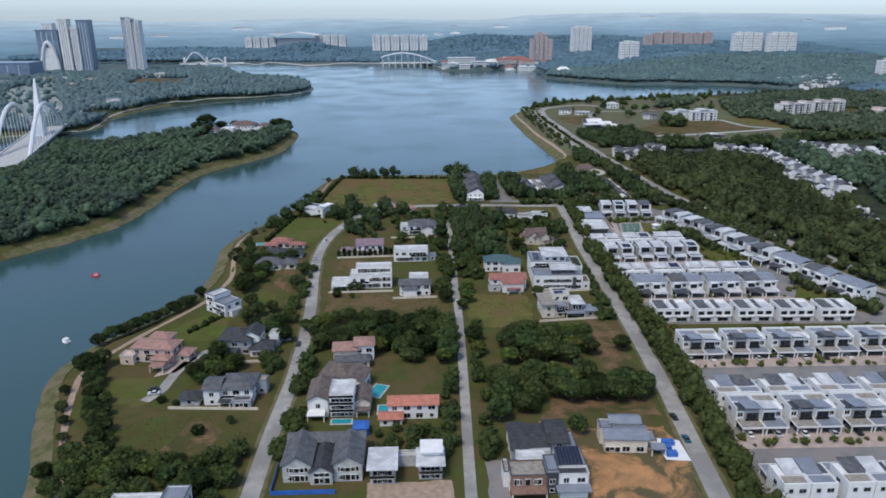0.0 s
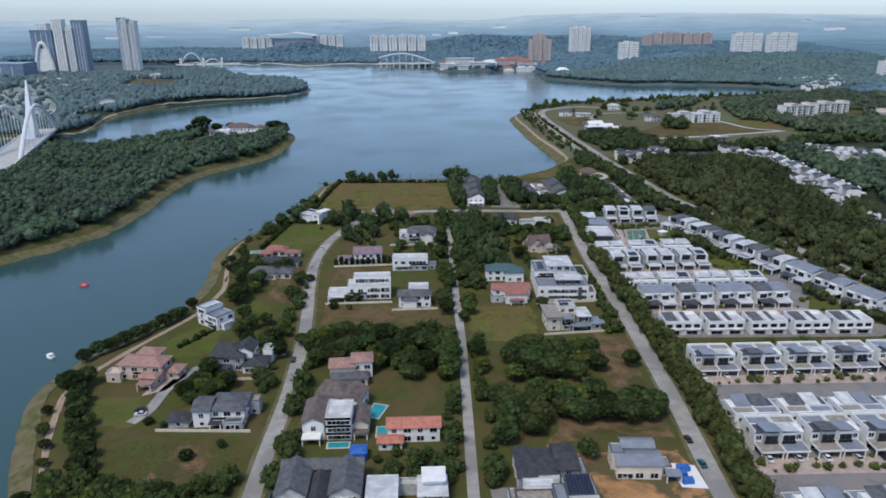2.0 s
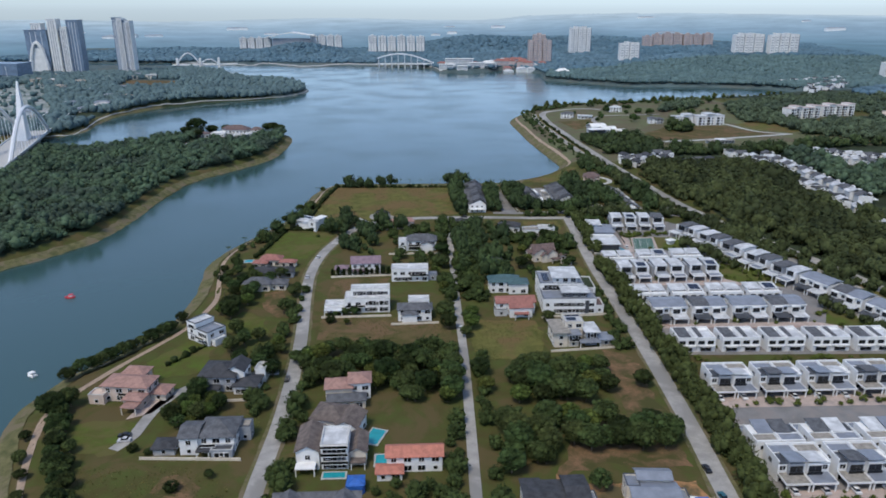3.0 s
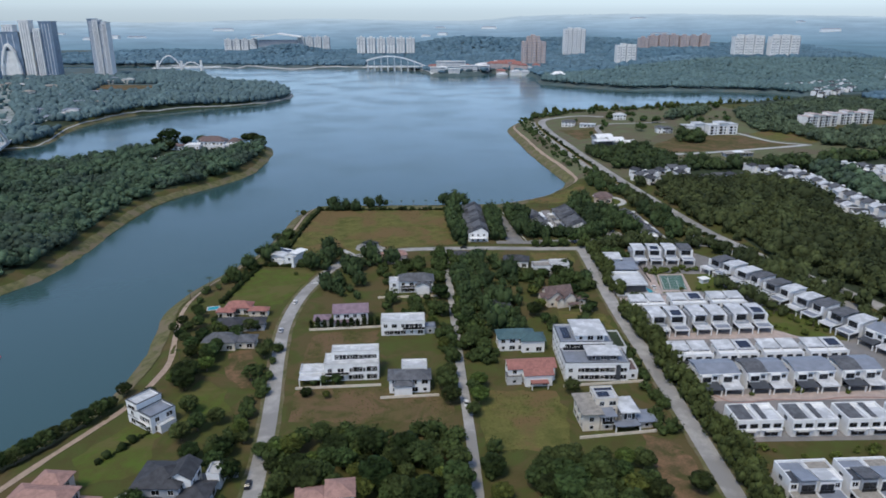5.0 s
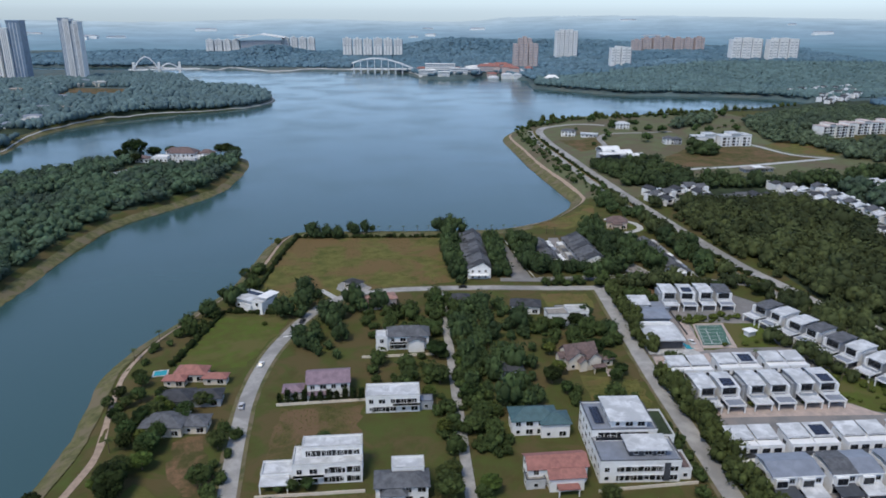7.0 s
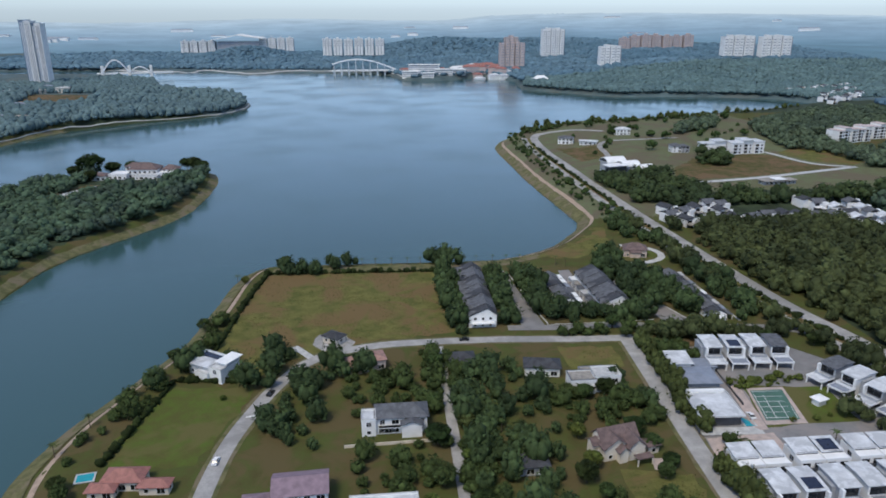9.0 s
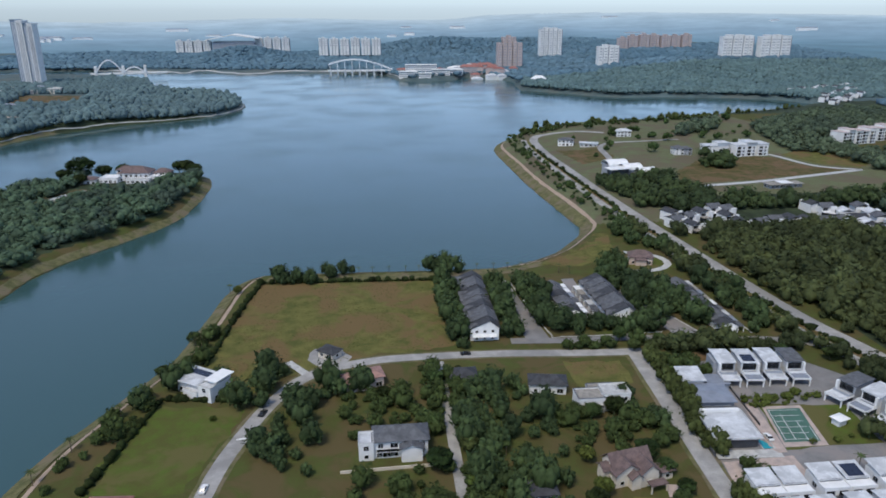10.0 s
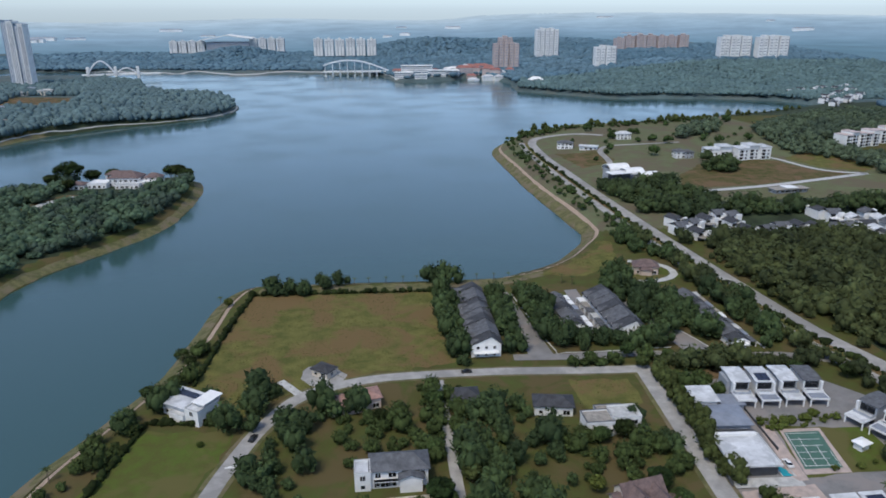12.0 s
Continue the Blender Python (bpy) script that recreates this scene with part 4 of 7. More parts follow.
# ---------- villas ----------
def villa(name, x, y, turn, label, blocks, sides="SEW", category="house", group=""):
    """blocks: x0, y0, x1, y1, z0, z1, roof kind, rise, roof material, wall material."""
    root = thing(name, x, y, height(x, y), turn, label, category, group)
    for x0, y0, x1, y1, z0, z1, kind, lift, roofm, wallm in blocks:
        part("wall", Form().box(x0, y0, z0 if z0 > 0 else -0.6, x1, y1, z1), wallm, root)
        if kind == "hip":
            part("roof", Form().hip(x0 - 0.7, y0 - 0.7, x1 + 0.7, y1 + 0.7, z1 + 0.1, lift), roofm, root)
        elif kind in ("gx", "gy"):
            part("roof", Form().gable(x0 - 0.6, y0 - 0.6, x1 + 0.6, y1 + 0.6, z1 + 0.1, lift, kind[1]), roofm, root)
            if kind == "gy":
                for yy in (y0 + 0.02, y1 - 0.22):
                    g = Form().add([(x0, yy, z1), (x1, yy, z1), ((x0 + x1) / 2, yy, z1 + lift * 0.9), (x0, yy + 0.2, z1), (x1, yy + 0.2, z1), ((x0 + x1) / 2, yy + 0.2, z1 + lift * 0.9)], [(0, 1, 2), (5, 4, 3), (0, 2, 5, 3), (2, 1, 4, 5)])
                    part("gable_wall", g, wallm, root)
            else:
                for xx in (x0 + 0.02, x1 - 0.22):
                    g = Form().add([(xx, y0, z1), (xx, y1, z1), (xx, (y0 + y1) / 2, z1 + lift * 0.9), (xx + 0.2, y0, z1), (xx + 0.2, y1, z1), (xx + 0.2, (y0 + y1) / 2, z1 + lift * 0.9)], [(2, 1, 0), (3, 4, 5), (3, 5, 2, 0), (5, 4, 1, 2)])
                    part("gable_wall", g, wallm, root)
        elif kind == "flat":
            part("roof", Form().box(x0 + 0.3, y0 + 0.3, z1, x1 - 0.3, y1 - 0.3, z1 + 0.12), roofm, root)
            rim = Form().box(x0 - 0.1, y0 - 0.1, z1 - 0.2, x1 + 0.1, y0 + 0.3, z1 + 0.6).box(x0 - 0.1, y1 - 0.3, z1 - 0.2, x1 + 0.1, y1 + 0.1, z1 + 0.6)
            rim.box(x0 - 0.1, y0 + 0.3, z1 - 0.2, x0 + 0.3, y1 - 0.3, z1 + 0.6).box(x1 - 0.3, y0 + 0.3, z1 - 0.2, x1 + 0.1, y1 - 0.3, z1 + 0.6)
            part("parapet", rim, wallm if wallm != darkp else greyp, root)
            cap = Form().box(x0 - 0.15, y0 - 0.15, z1 + 0.6, x1 + 0.15, y0 + 0.32, z1 + 0.68).box(x0 - 0.15, y1 - 0.32, z1 + 0.6, x1 + 0.15, y1 + 0.15, z1 + 0.68)
            cap.box(x0 - 0.15, y0 + 0.32, z1 + 0.6, x0 + 0.32, y1 - 0.32, z1 + 0.68).box(x1 - 0.32, y0 + 0.32, z1 + 0.6, x1 + 0.15, y1 - 0.32, z1 + 0.68)
            part("coping", cap, darkp if roofm in (grey_roof, deck) else conc, root)
        elif kind == "slab":
            part("roof", Form().box(x0 - 1.0, y0 - 1.4, z1, x1 + 1.0, y1 + 1.0, z1 + 0.35), roofm, root)
        if z1 - z0 > 2.4 and min(x1 - x0, y1 - y0) > 3:
            window_rows(root, x0, y0, x1, y1, z0, z1, sides)
    return root


def glazing(root, x0, x1, y, z0, z1, bars=4, turn=0):
    """A wide dark glazed opening with slim mullions, facing -y."""
    g = part("glazing", Form().box(x0, y - 0.06, z0, x1, y + 0.02, z1), glass, root)
    f = Form().box(x0 - 0.1, y - 0.16, z1, x1 + 0.1, y, z1 + 0.15)
    for i in range(bars + 1):
        x = x0 + (x1 - x0) * i / bars
        f.box(x - 0.06, y - 0.14, z0, x + 0.06, y, z1)
    part("mullions", f, white, g)


def balcony(root, x0, x1, y, z, deep=1.6, material=None):
    b = part("balcony", Form().box(x0, y - deep, z - 0.25, x1, y, z), material or white, root)
    part("railing", Form().box(x0, y - deep, z, x1, y - deep + 0.08, z + 0.95), glass, b)


def porch(root, x0, x1, y, deep=4.0, z=3.0, roofm=None, postm=None):
    """A carport: flat roof on posts, open below."""
    p = part("carport_roof", Form().box(x0, y - deep, z, x1, y, z + 0.3), roofm or grey_roof, root)
    for x in (x0 + 0.3, x1 - 0.3):
        part("post", Form().box(x - 0.18, y - deep + 0.2, -0.5, x + 0.18, y - deep + 0.55, z), postm or white, p)


def panels(root, x, y, z, cols, rows, tilt=0.0):
    for i in range(cols):
        for j in range(rows):
            zz = z + j * 1.7 * tilt
            part("solar_panel", Form().slab([(x + i * 1.1, y + j * 1.75, zz), (x + i * 1.1 + 1.02, y + j * 1.75, zz), (x + i * 1.1 + 1.02, y + j * 1.75 + 1.68, zz + 1.68 * tilt), (x + i * 1.1, y + j * 1.75 + 1.68, zz + 1.68 * tilt)], 0.08), solar, root)


def garden_wall(pts, label="pale plastered boundary wall", tall=1.1, material=None):
    f = Form()
    for (ax, ay), (bx, by) in zip(pts, pts[1:]):
        d = Vector((bx - ax, by - ay)).normalized() * 0.12
        z = max(height(ax, ay), height(bx, by))
        f.prism([(ax + d.y, ay - d.x), (bx + d.y, by - d.x), (bx - d.y, by + d.x), (ax - d.y, ay + d.x)], z - 0.6, z + tall)
    return solid("boundary_wall", f, material or cream, label, "wall", kind="structure")


def pool(x, y, w, d, turn=0):
    root = thing("swimming_pool", x, y, height(x, y) + 0.05, turn, "turquoise swimming pool with pale stone rim", "pool")
    part("rim", Form().box(-w / 2 - 0.6, -d / 2 - 0.6, 0, w / 2 + 0.6, d / 2 + 0.6, 0.2), conc, root)
    part("water_surface", Form().box(-w / 2, -d / 2, 0.2, w / 2, d / 2, 0.24), pool_mat, root)


cube = villa("cube_villa", -94, 325, -38, "white cubic three-storey villa with grey roof terrace", [
    (-7.5, -5, -1, 5, 0, 8.4, "flat", 0, pale_roof, white), (-1, -5, 7, 5, 0, 6.0, "flat", 0, grey_roof, white), (7, -3, 9.5, 3, 0, 2.6, "flat", 0, pale_roof, white)], sides="SE")
for z in (3.0, 6.0):
    part("dark_band", Form().box(-7.55, -5.05, z, -0.95, 5.05, z + 0.35), darkp, cube)
for x0, y0, x1, y1, z in ((-7.6, -5.1, -0.9, 5.1, 9.1), (-0.9, -5.1, 7.1, 5.1, 6.7)):
    part("coping", Form().box(x0, y0, z, x1, y0 + 0.5, z + 0.16).box(x0, y1 - 0.5, z, x1, y1, z + 0.16).box(x0, y0 + 0.5, z, x0 + 0.5, y1 - 0.5, z + 0.16).box(x1 - 0.5, y0 + 0.5, z, x1, y1 - 0.5, z + 0.16), darkp, cube, "dark roof edge")
glazing(cube, 0.4, 6.4, -5, 3.5, 5.5, 4)
glazing(cube, 0.4, 6.4, -5, 0.4, 2.6, 4)
glazing(cube, -6.4, -2.2, -5, 6.5, 7.8, 2)
balcony(cube, 0, 6, -5, 3.2)
salmon = villa("salmon_villa", -110, 275, -8, "salmon villa with cross-shaped terracotta hip roofs", [
    (-9, -4, 9, 5, 0, 6.5, "hip", 2.0, terra_roof, pink), (-6, 5, 3, 12, 0, 6.5, "hip", 2, terra_roof, pink), (2, -9, 9, -4, 0, 4.0, "hip", 1.4, terra_roof, pink), (-13, -7, -7, -2, 0, 3.6, "flat", 0, pink, pink), (9, -2, 15, 5, 0, 3.0, "hip", 1.2, terra_roof, cream)])
patch("paved_yard", [(-106, 258), (-98, 262), (-93, 274), (-98, 278), (-104, 268)], paver, 0.10, "salmon paved forecourt", "paving")
darkv = villa("dark_roof_villa", -73, 283, -4, "white and grey villa with black tiled hip roofs", [
    (-11, -6, 3, 7, 0, 6.4, "hip", 3.0, dark_roof, greyp), (3, -8, 12, 1, 0, 3.6, "hip", 1.6, dark_roof, white), (-1, -3, 6, 6, 0, 7.4, "gy", 2.4, dark_roof, white), (9, 2, 13, 8, 0, 5.5, "flat", 0, conc, white)])
gablev = villa("white_gable_villa", -72, 241, 0, "white villa with dark hip roofs and gabled bay", [
    (-1, -5, 11, 7, 0, 6.2, "hip", 3.2, slate_roof, white), (-7, -6, -1, 4, 0, 6.6, "gx", 1.6, slate_roof, white), (-16, -6, -9, 0, 0, 2.8, "hip", 1.2, dark_roof, conc), (4, -8.5, 11, -5, 0, 2.8, "flat", 0, darkp, greyp), (11, 2, 15, 7, 0, 5, "flat", 0, deck, greyp)])
garden_wall([(-92, 233), (-58, 231)])
garden_wall([(-74, 269), (-57, 270)])
villa("flat_roof_house", -77, 168, 0, "white house with broad pale flat roof", [(-11, -7, 11, 7, 0, 6, "flat", 0, pale_roof, white), (4, -2, 11, 9, 0, 7, "flat", 0, grey_roof, white)])
villa("terracotta_house", -80, 419, -4, "low house with terracotta hip roofs and a lakeside pool", [(-9, -1, 3, 6, 0, 3.6, "hip", 2.4, red_roof, cream), (3, -3, 12, 1, 0, 3.0, "hip", 1.4, red_roof, cream), (-12, -5, -4, -1, 0, 3, "hip", 1.4, red_roof, cream)])
pool(-97, 426, 5, 4, 10)
villa("old_house", -79, 402, 2, "old house with weathered black tiled roofs", [(-11, -4, 1, 5, 0, 3.6, "hip", 2.2, dark_roof, greyp), (2, -3, 12, 4, 0, 3.6, "hip", 2.0, dark_roof, greyp)])
villa("old_house", -79, 385, -3, "old house with slate grey hip roof and cream walls", [(-11, -5, 3, 5, 0, 4.0, "hip", 2.4, slate_roof, cream), (3, -3, 11, 4, 0, 3.4, "hip", 1.8, slate_roof, cream)])
north_villa = villa("lakeside_villa", -69.5, 492, -33, "white modern lakeside villa with roof panels", [(-9.5, -4.5, 3, 5.5, 0, 5.2, "slab", 0, pale_roof, white), (3, -6, 9.5, 4.5, 0, 5.8, "flat", 0, pale_roof, white), (5, -2, 9, 5.5, 5.8, 7.4, "slab", 0, white, white), (-4, -7, 3, -4.5, 0, 3.0, "flat", 0, pale_roof, white)])
panels(north_villa, -8.6, 1.4, 5.62, 9, 2)
villa("gate_lodge", -22, 516, -38, "small lodge with dark hip roof on a gravel pad", [(-4, -3, 4, 3, 0, 3.2, "hip", 1.8, dark_roof, cream)])
patch("gravel_pad", ragged([(-32, 513), (-29, 523), (-19, 524), (-13, 515), (-16, 507), (-24, 506)], 6, 0.9, 3.0), asphalt, 0.09, "grey rubble pad", "paving")
mauvev = villa("mauve_roof_villa", -27, 408, 3, "white two-storey villa with mauve tiled roof", [(-8, -5, 8, 6, 0, 6.2, "gx", 2.6, mauve_roof, white), (-17, -5, -10, 1, 0, 3.2, "hip", 1.6, mauve_roof, white)])
garden_wall([(-46, 398), (-10, 400)])
stepv = villa("terraced_white_villa", -25, 355, 1, "white three-storey villa with stepped flat roofs", [(-9, -4, 13, 6, 0, 7, "flat", 0, pale_roof, white), (-6, 0, 13, 6, 7, 10.6, "flat", 0, pale_roof, white), (-19, -3, -9, 4, 0, 3.4, "flat", 0, pale_roof, white)])
garden_wall([(-45, 345), (-11, 346)])
panelv = villa("white_panel_villa", -2, 395, 0, "white modern villa with flat pale roof", [(-10, -4, 10, 5, 0, 6.6, "flat", 0, pale_roof, white), (10, -3, 15, 2, 0, 3, "flat", 0, grey_roof, greyp)])
hip2v = villa("grey_hip_villa", 3, 444, 0, "white villa with slate hip roof", [(-7, -3, 11, 6, 0, 6.4, "hip", 3.0, slate_roof, white), (-12, -4, -7, 3, 0, 6.2, "flat", 0, pale_roof, white), (2, -6, 9, -3, 0, 5, "gy", 1.6, slate_roof, white)])
garden_wall([(-15, 434), (16, 435)])
villa("grey_roof_villa", 0.5, 344, 0, "white villa with grey hip roofs and pale upper storey", [(-8, -4, 8, 4, 0, 6.0, "hip", 2.0, slate_roof, white), (-3, 2, 7, 8, 0, 8.0, "flat", 0, pale_roof, white), (-6, -6, 1, -3, 0, 4.5, "hip", 1.2, slate_roof, white)])
garden_wall([(-11, 336), (12, 337)])
redv = villa("red_roof_house", 49.5, 348, 2, "white house with red tiled roofs", [(-9, -2, 10, 6, 0, 6.0, "gx", 2.2, red_roof, white), (-3, -6, 8, -1, 0, 5.0, "gx", 1.6, red_roof, white), (-10, -4, -4, 0, 0, 3, "flat", 0, deck, conc)])
villa("teal_roof_house", 50, 376, 0, "house with dark teal hip roofs", [(-10, -3, 6, 6, 0, 6.0, "hip", 2.6, teal_roof, white), (0, -5, 10, 3, 0, 5.6, "hip", 2.0, teal_roof, white)])
big = villa("large_white_villa", 77, 360, -2, "large white modern villa with pale canopy roofs", [
    (-13, -15, 13, -2, 0, 7.4, "flat", 0, grey_roof, white), (-13, -2, 9, 16, 0, 10.4, "flat", 0, grey_roof, white), (-6, 0, 6, 14, 10.4, 13.4, "slab", 0, pale_roof, white), (-3, -12, 9, -5, 7.4, 10.2, "slab", 0, pale_roof, darkp), (9, -2, 15, 14, 0, 8, "flat", 0, scrub, white), (13, -14, 17, -4, 0, 3.4, "flat", 0, brown_roof, white)])
panels(big, -11, 2, 11.1, 3, 6)
garden_wall([(62, 341), (95, 343)])
beige = villa("beige_villa", 74, 316, 2, "beige modern villa with roof panels and grey wings", [
    (-12, -6, -6, 7, 0, 7.2, "slab", 0, deck, cream), (-6, -1, 2, 8, 0, 9.4, "flat", 0, pale_roof, cream), (-5.6, -6, -1, -1, 0, 6.0, "slab", 0, grey_roof, cream), (2.6, -5, 7.6, 4, 0, 6.6, "slab", 0, pale_roof, greyp), (9, -6, 14, 0, 0, 3.2, "slab", 0, grey_roof, cream), (7.6, -1, 10, 6, 0, 4.4, "flat", 0, deck, greyp)])
panels(beige, -4.9, 1.0, 9.75, 4, 2)
panels(beige, -4.9, 5.4, 9.75, 6, 1)
porch(beige, -1, 8.4, -5, 4.0, 2.9, grey_roof)
balcony(beige, -5.4, -1.2, -6, 3.2, 1.2)
glazing(beige, -5.2, -1.4, -6, 3.5, 5.6, 3)
glazing(beige, 3.0, 7.2, -5, 3.5, 6.0, 3)
garden_wall([(60, 305), (90, 308)])
newv = villa("new_house", 73, 203.5, -4, "new cream house with grey metal roofs on bare soil", [(-8, -5, 6, 3, 0, 5.4, "gx", 1.2, grey_roof, cream), (-5, 3, 5, 8, 0, 6.6, "gx", 1.2, grey_roof, cream), (-9, 0, -5, 6, 0, 5.8, "flat", 0, grey_roof, cream), (6, -3, 9.5, 3, 0, 3, "flat", 0, grey_roof, cream)])
patch("site_slab", [(83, 207), (92, 205), (92, 193), (84, 194)], white, 0.12, "pale sheets spread on the building plot", "sheeting")
for dx, dy, w in ((85, 200, 2.4), (87.4, 203, 2.0), (86.5, 196.5, 1.8)):
    solid("tarpaulin_cover", Form().box(dx - w, dy - 1.2, 1.6, dx + w, dy + 1.2, height(dx, dy) + 1.5), blue_tarp, "blue tarpaulin over a pile of building materials", "tarpaulin", "site tarpaulins")
villa("dark_roof_house", 42, 202, 0, "house with three charcoal roof sheets between white parapets", [(-9.5, -8, -4.2, 7.5, 0, 5.6, "gx", 1.2, dark_roof, greyp), (-4, -6, 3, 7, 0, 5.2, "gx", 1.0, dark_roof, white), (3.2, -5.5, 9.6, 8, 0, 6.0, "gx", 1.4, dark_roof, greyp), (-4, -8.4, 3, -6, 0, 4.4, "flat", 0, pale_roof, white), (9.6, -7, 12, 2, 0, 4.6, "flat", 0, grey_roof, white)])
brownv = villa("brown_modern_house", 36, 183, 0, "brown-clad modern house with white parapets", [(-6, -5, 5, 3, 0, 6.6, "flat", 0, deck, brownp), (5, -5, 8.6, 3, 0, 8.2, "flat", 0, grey_roof, darkp), (-3, 3, 6, 7, 0, 7.4, "flat", 0, pale_roof, white), (-7.6, -1, -5.8, 6, 0, 5.2, "flat", 0, deck, white)])
panel_house = villa("panel_house", 49.5, 185.5, 0, "white house with dark roof panels", [(-4.6, -7, 4.6, -3.2, 0, 6.4, "flat", 0, dark_roof, white), (-4.2, -3.2, 4.6, 6, 0, 6.8, "flat", 0, grey_roof, white), (-4.6, -9.5, 4, -7, 0, 3.0, "slab", 0, grey_roof, white)])
panels(panel_house, -3.8, -2.6, 7.1, 7, 5, 0.1)
patch("paved_yard", ragged([(23.5, 172), (24, 196), (33, 196), (30, 186), (30, 172)], 4, 0.4), estate_road, 0.1, "grey paved yard beside the narrow lane", "paving")
patch("paved_yard", ragged([(-14, 176), (-14, 186), (12, 186), (13, 176)], 4, 0.5), path_mat, 0.1, "dusty pinkish yard of the unfinished houses", "paving")
site = villa("unfinished_villa", -29, 194, 0, "large unfinished villa with grey hip roofs", [(-12, -7, -3, 8, 0, 6.4, "gy", 3.2, slate_roof, conc), (-3.2, -8.5, 3.8, 4, 0, 4.6, "gy", 2.6, dark_roof, conc), (4, -7, 13, 8, 0, 6.4, "gy", 3.2, slate_roof, conc), (-12, 6, 13, 11, 0, 6.2, "gx", 2.2, slate_roof, conc)])
f = Form().box(-44, 181, 1.4, -24, 181.15, 3.6).box(-44, 181.15, 1.4, -43.85, 196, 3.6)
solid("site_hoarding", f, blue_tarp, "blue sheet hoarding before a building site", "fence", kind="structure")
shell = villa("unfinished_courtyard_house", -2, 190, 0, "unfinished house with broad pale flat roofs round a court", [(-11.4, -5, -3.6, 5, 0, 6.0, "slab", 0, pale_roof, conc), (-3, 4, 3, 7, 0, 3.6, "flat", 0, conc, conc), (4, -3, 11.4, 5, 0, 5.6, "slab", 0, pale_roof, conc), (5.4, 1, 10.8, 6, 5.9, 7.8, "slab", 0, white, white)])
for lev in (0.5, 3.4):
    glazing(shell, -10.6, -4.4, -5, lev, lev + 1.9, 4)
    glazing(shell, 4.6, 10.6, -3, lev, lev + 1.7, 4)
balcony(shell, -11.4, -3.6, -5, 3.1, 1.4, conc)
balcony(shell, 4, 11.4, -3, 3.0, 1.4, conc)
balcv = villa("balcony_villa", -28, 231, 0, "white three-storey villa with glazed balconies and pool", [(-10.5, -6, -3, 9, 0, 7.0, "gy", 2.2, taupe_roof, white), (-2.4, -6, 6.4, 5, 0, 8.8, "flat", 0, pale_roof, white), (6.4, -4, 12, 7, 0, 5.0, "gy", 1.8, taupe_roof, cream)])
pool(-26, 221.5, 7, 2.8)
tarp = Form().prism([(-21.4, 212), (-20.6, 211.4), (-16.2, 211.6), (-15.4, 212.6), (-15.6, 216.6), (-16.6, 217.4), (-20.4, 217.2), (-21.2, 216.4)], 2, 5.2).hip(-21.2, 211.6, -15.6, 217.2, 5.3, 1.0)
solid("covered_shed", tarp, blue_tarp, "shed wrapped in blue tarpaulin", "shed")
hipv = villa("brown_hip_villa", -27, 249, -14, "white villa with dark brown hip roofs", [(-9, -4, 3, 7, 0, 5.4, "hip", 2.8, taupe_roof, white), (1, -7, 9, 4, 0, 5.6, "gy", 2.4, taupe_roof, white), (-7, -7, 0, -4, 0, 3.2, "hip", 1.0, taupe_roof, white)])
pool(-14, 243, 5, 9, -20)
villa("terracotta_villa", -25, 271, 4, "villa with terracotta and grey roofs", [(-9, -3, 1, 5, 0, 5.6, "hip", 2.2, terra_roof, cream), (0, -2, 8, 6, 0, 7.0, "hip", 2.0, terra_roof, white), (-8, -9, 6, -4, 0, 3.6, "hip", 1.6, slate_roof, cream)])
villa("orange_roof_house", 0, 224, 0, "long white house with bright orange tiled roof", [(-9, -1.5, 9, 5, 0, 5.8, "gx", 2.0, coral_roof, white), (-12, -6, -4, -1.5, 0, 3.0, "hip", 1.0, coral_roof, white)])
pool(-11, 229, 4, 6)
bgv = villa("brown_gable_villa", 77, 422, 12, "brown shingled villa with steep gables", [(-7, -3, 2, 4, 0, 4.6, "gy", 3.4, brown_roof, cream), (1, -5, 7, 2, 0, 4.8, "gy", 3.0, brown_roof, cream), (-6.5, 0, 7, 6.5, 0, 5.2, "gx", 3.6, brown_roof, cream), (9, -4, 13, 0, 0, 3.4, "hip", 1.4, brown_roof, cream), (-2.6, -5.4, 0.6, -3, 0, 4.0, "gy", 2.0, brown_roof, cream), (-9, 1, -6.5, 5, 0, 4.2, "gx", 1.8, brown_roof, cream)])
wwv = villa("weathered_white_house", 81, 464, 0, "weathered white house with flat stained roofs", [(-10, -4, 0, 4, 0, 5.6, "flat", 0, deck, white), (0, -3, 10, 5, 0, 6.4, "flat", 0, conc, white), (-4, 4, 6, 8, 0, 5.0, "flat", 0, deck, conc)])
villa("black_roof_house", 45, 417, 0, "low house with black hip roof among trees", [(-6, -4, 6, 4, 0, 3.4, "hip", 2.2, dark_roof, greyp)])
villa("black_roof_house", 64, 479, -10, "low house with black hip roof", [(-7, -4, 7, 4, 0, 4.0, "hip", 2.4, dark_roof, white)])
villa("black_roof_house", 32, 488, 0, "small house with dark hip roof and white walls", [(-5, -4, 5, 4, 0, 4.0, "hip", 2.4, dark_roof, white)])
villa("coral_roof_house", -9, 489, 12, "house with coral tiled roofs", [(-10, -4, 2, 4, 0, 4.2, "hip", 2.2, terra_roof, pink), (1, -3, 9, 5, 0, 4.6, "hip", 2.0, terra_roof, pink)])
villa("pink_house", 151, 611, -14, "pink house with red-brown hip roof", [(-6.5, -4, 6.5, 4.5, 0, 4.6, "hip", 3.2, brown_roof, pink), (-3, -5.4, 3, -4, 0, 3.4, "hip", 1.0, brown_roof, pink)])
ribbon("house_drive", [(136, 606), (142, 598), (156, 598), (166, 606), (166, 618), (158, 626), (148, 630)], 4.2, conc, 0.12, "pale loop drive round the pink house", "drive")
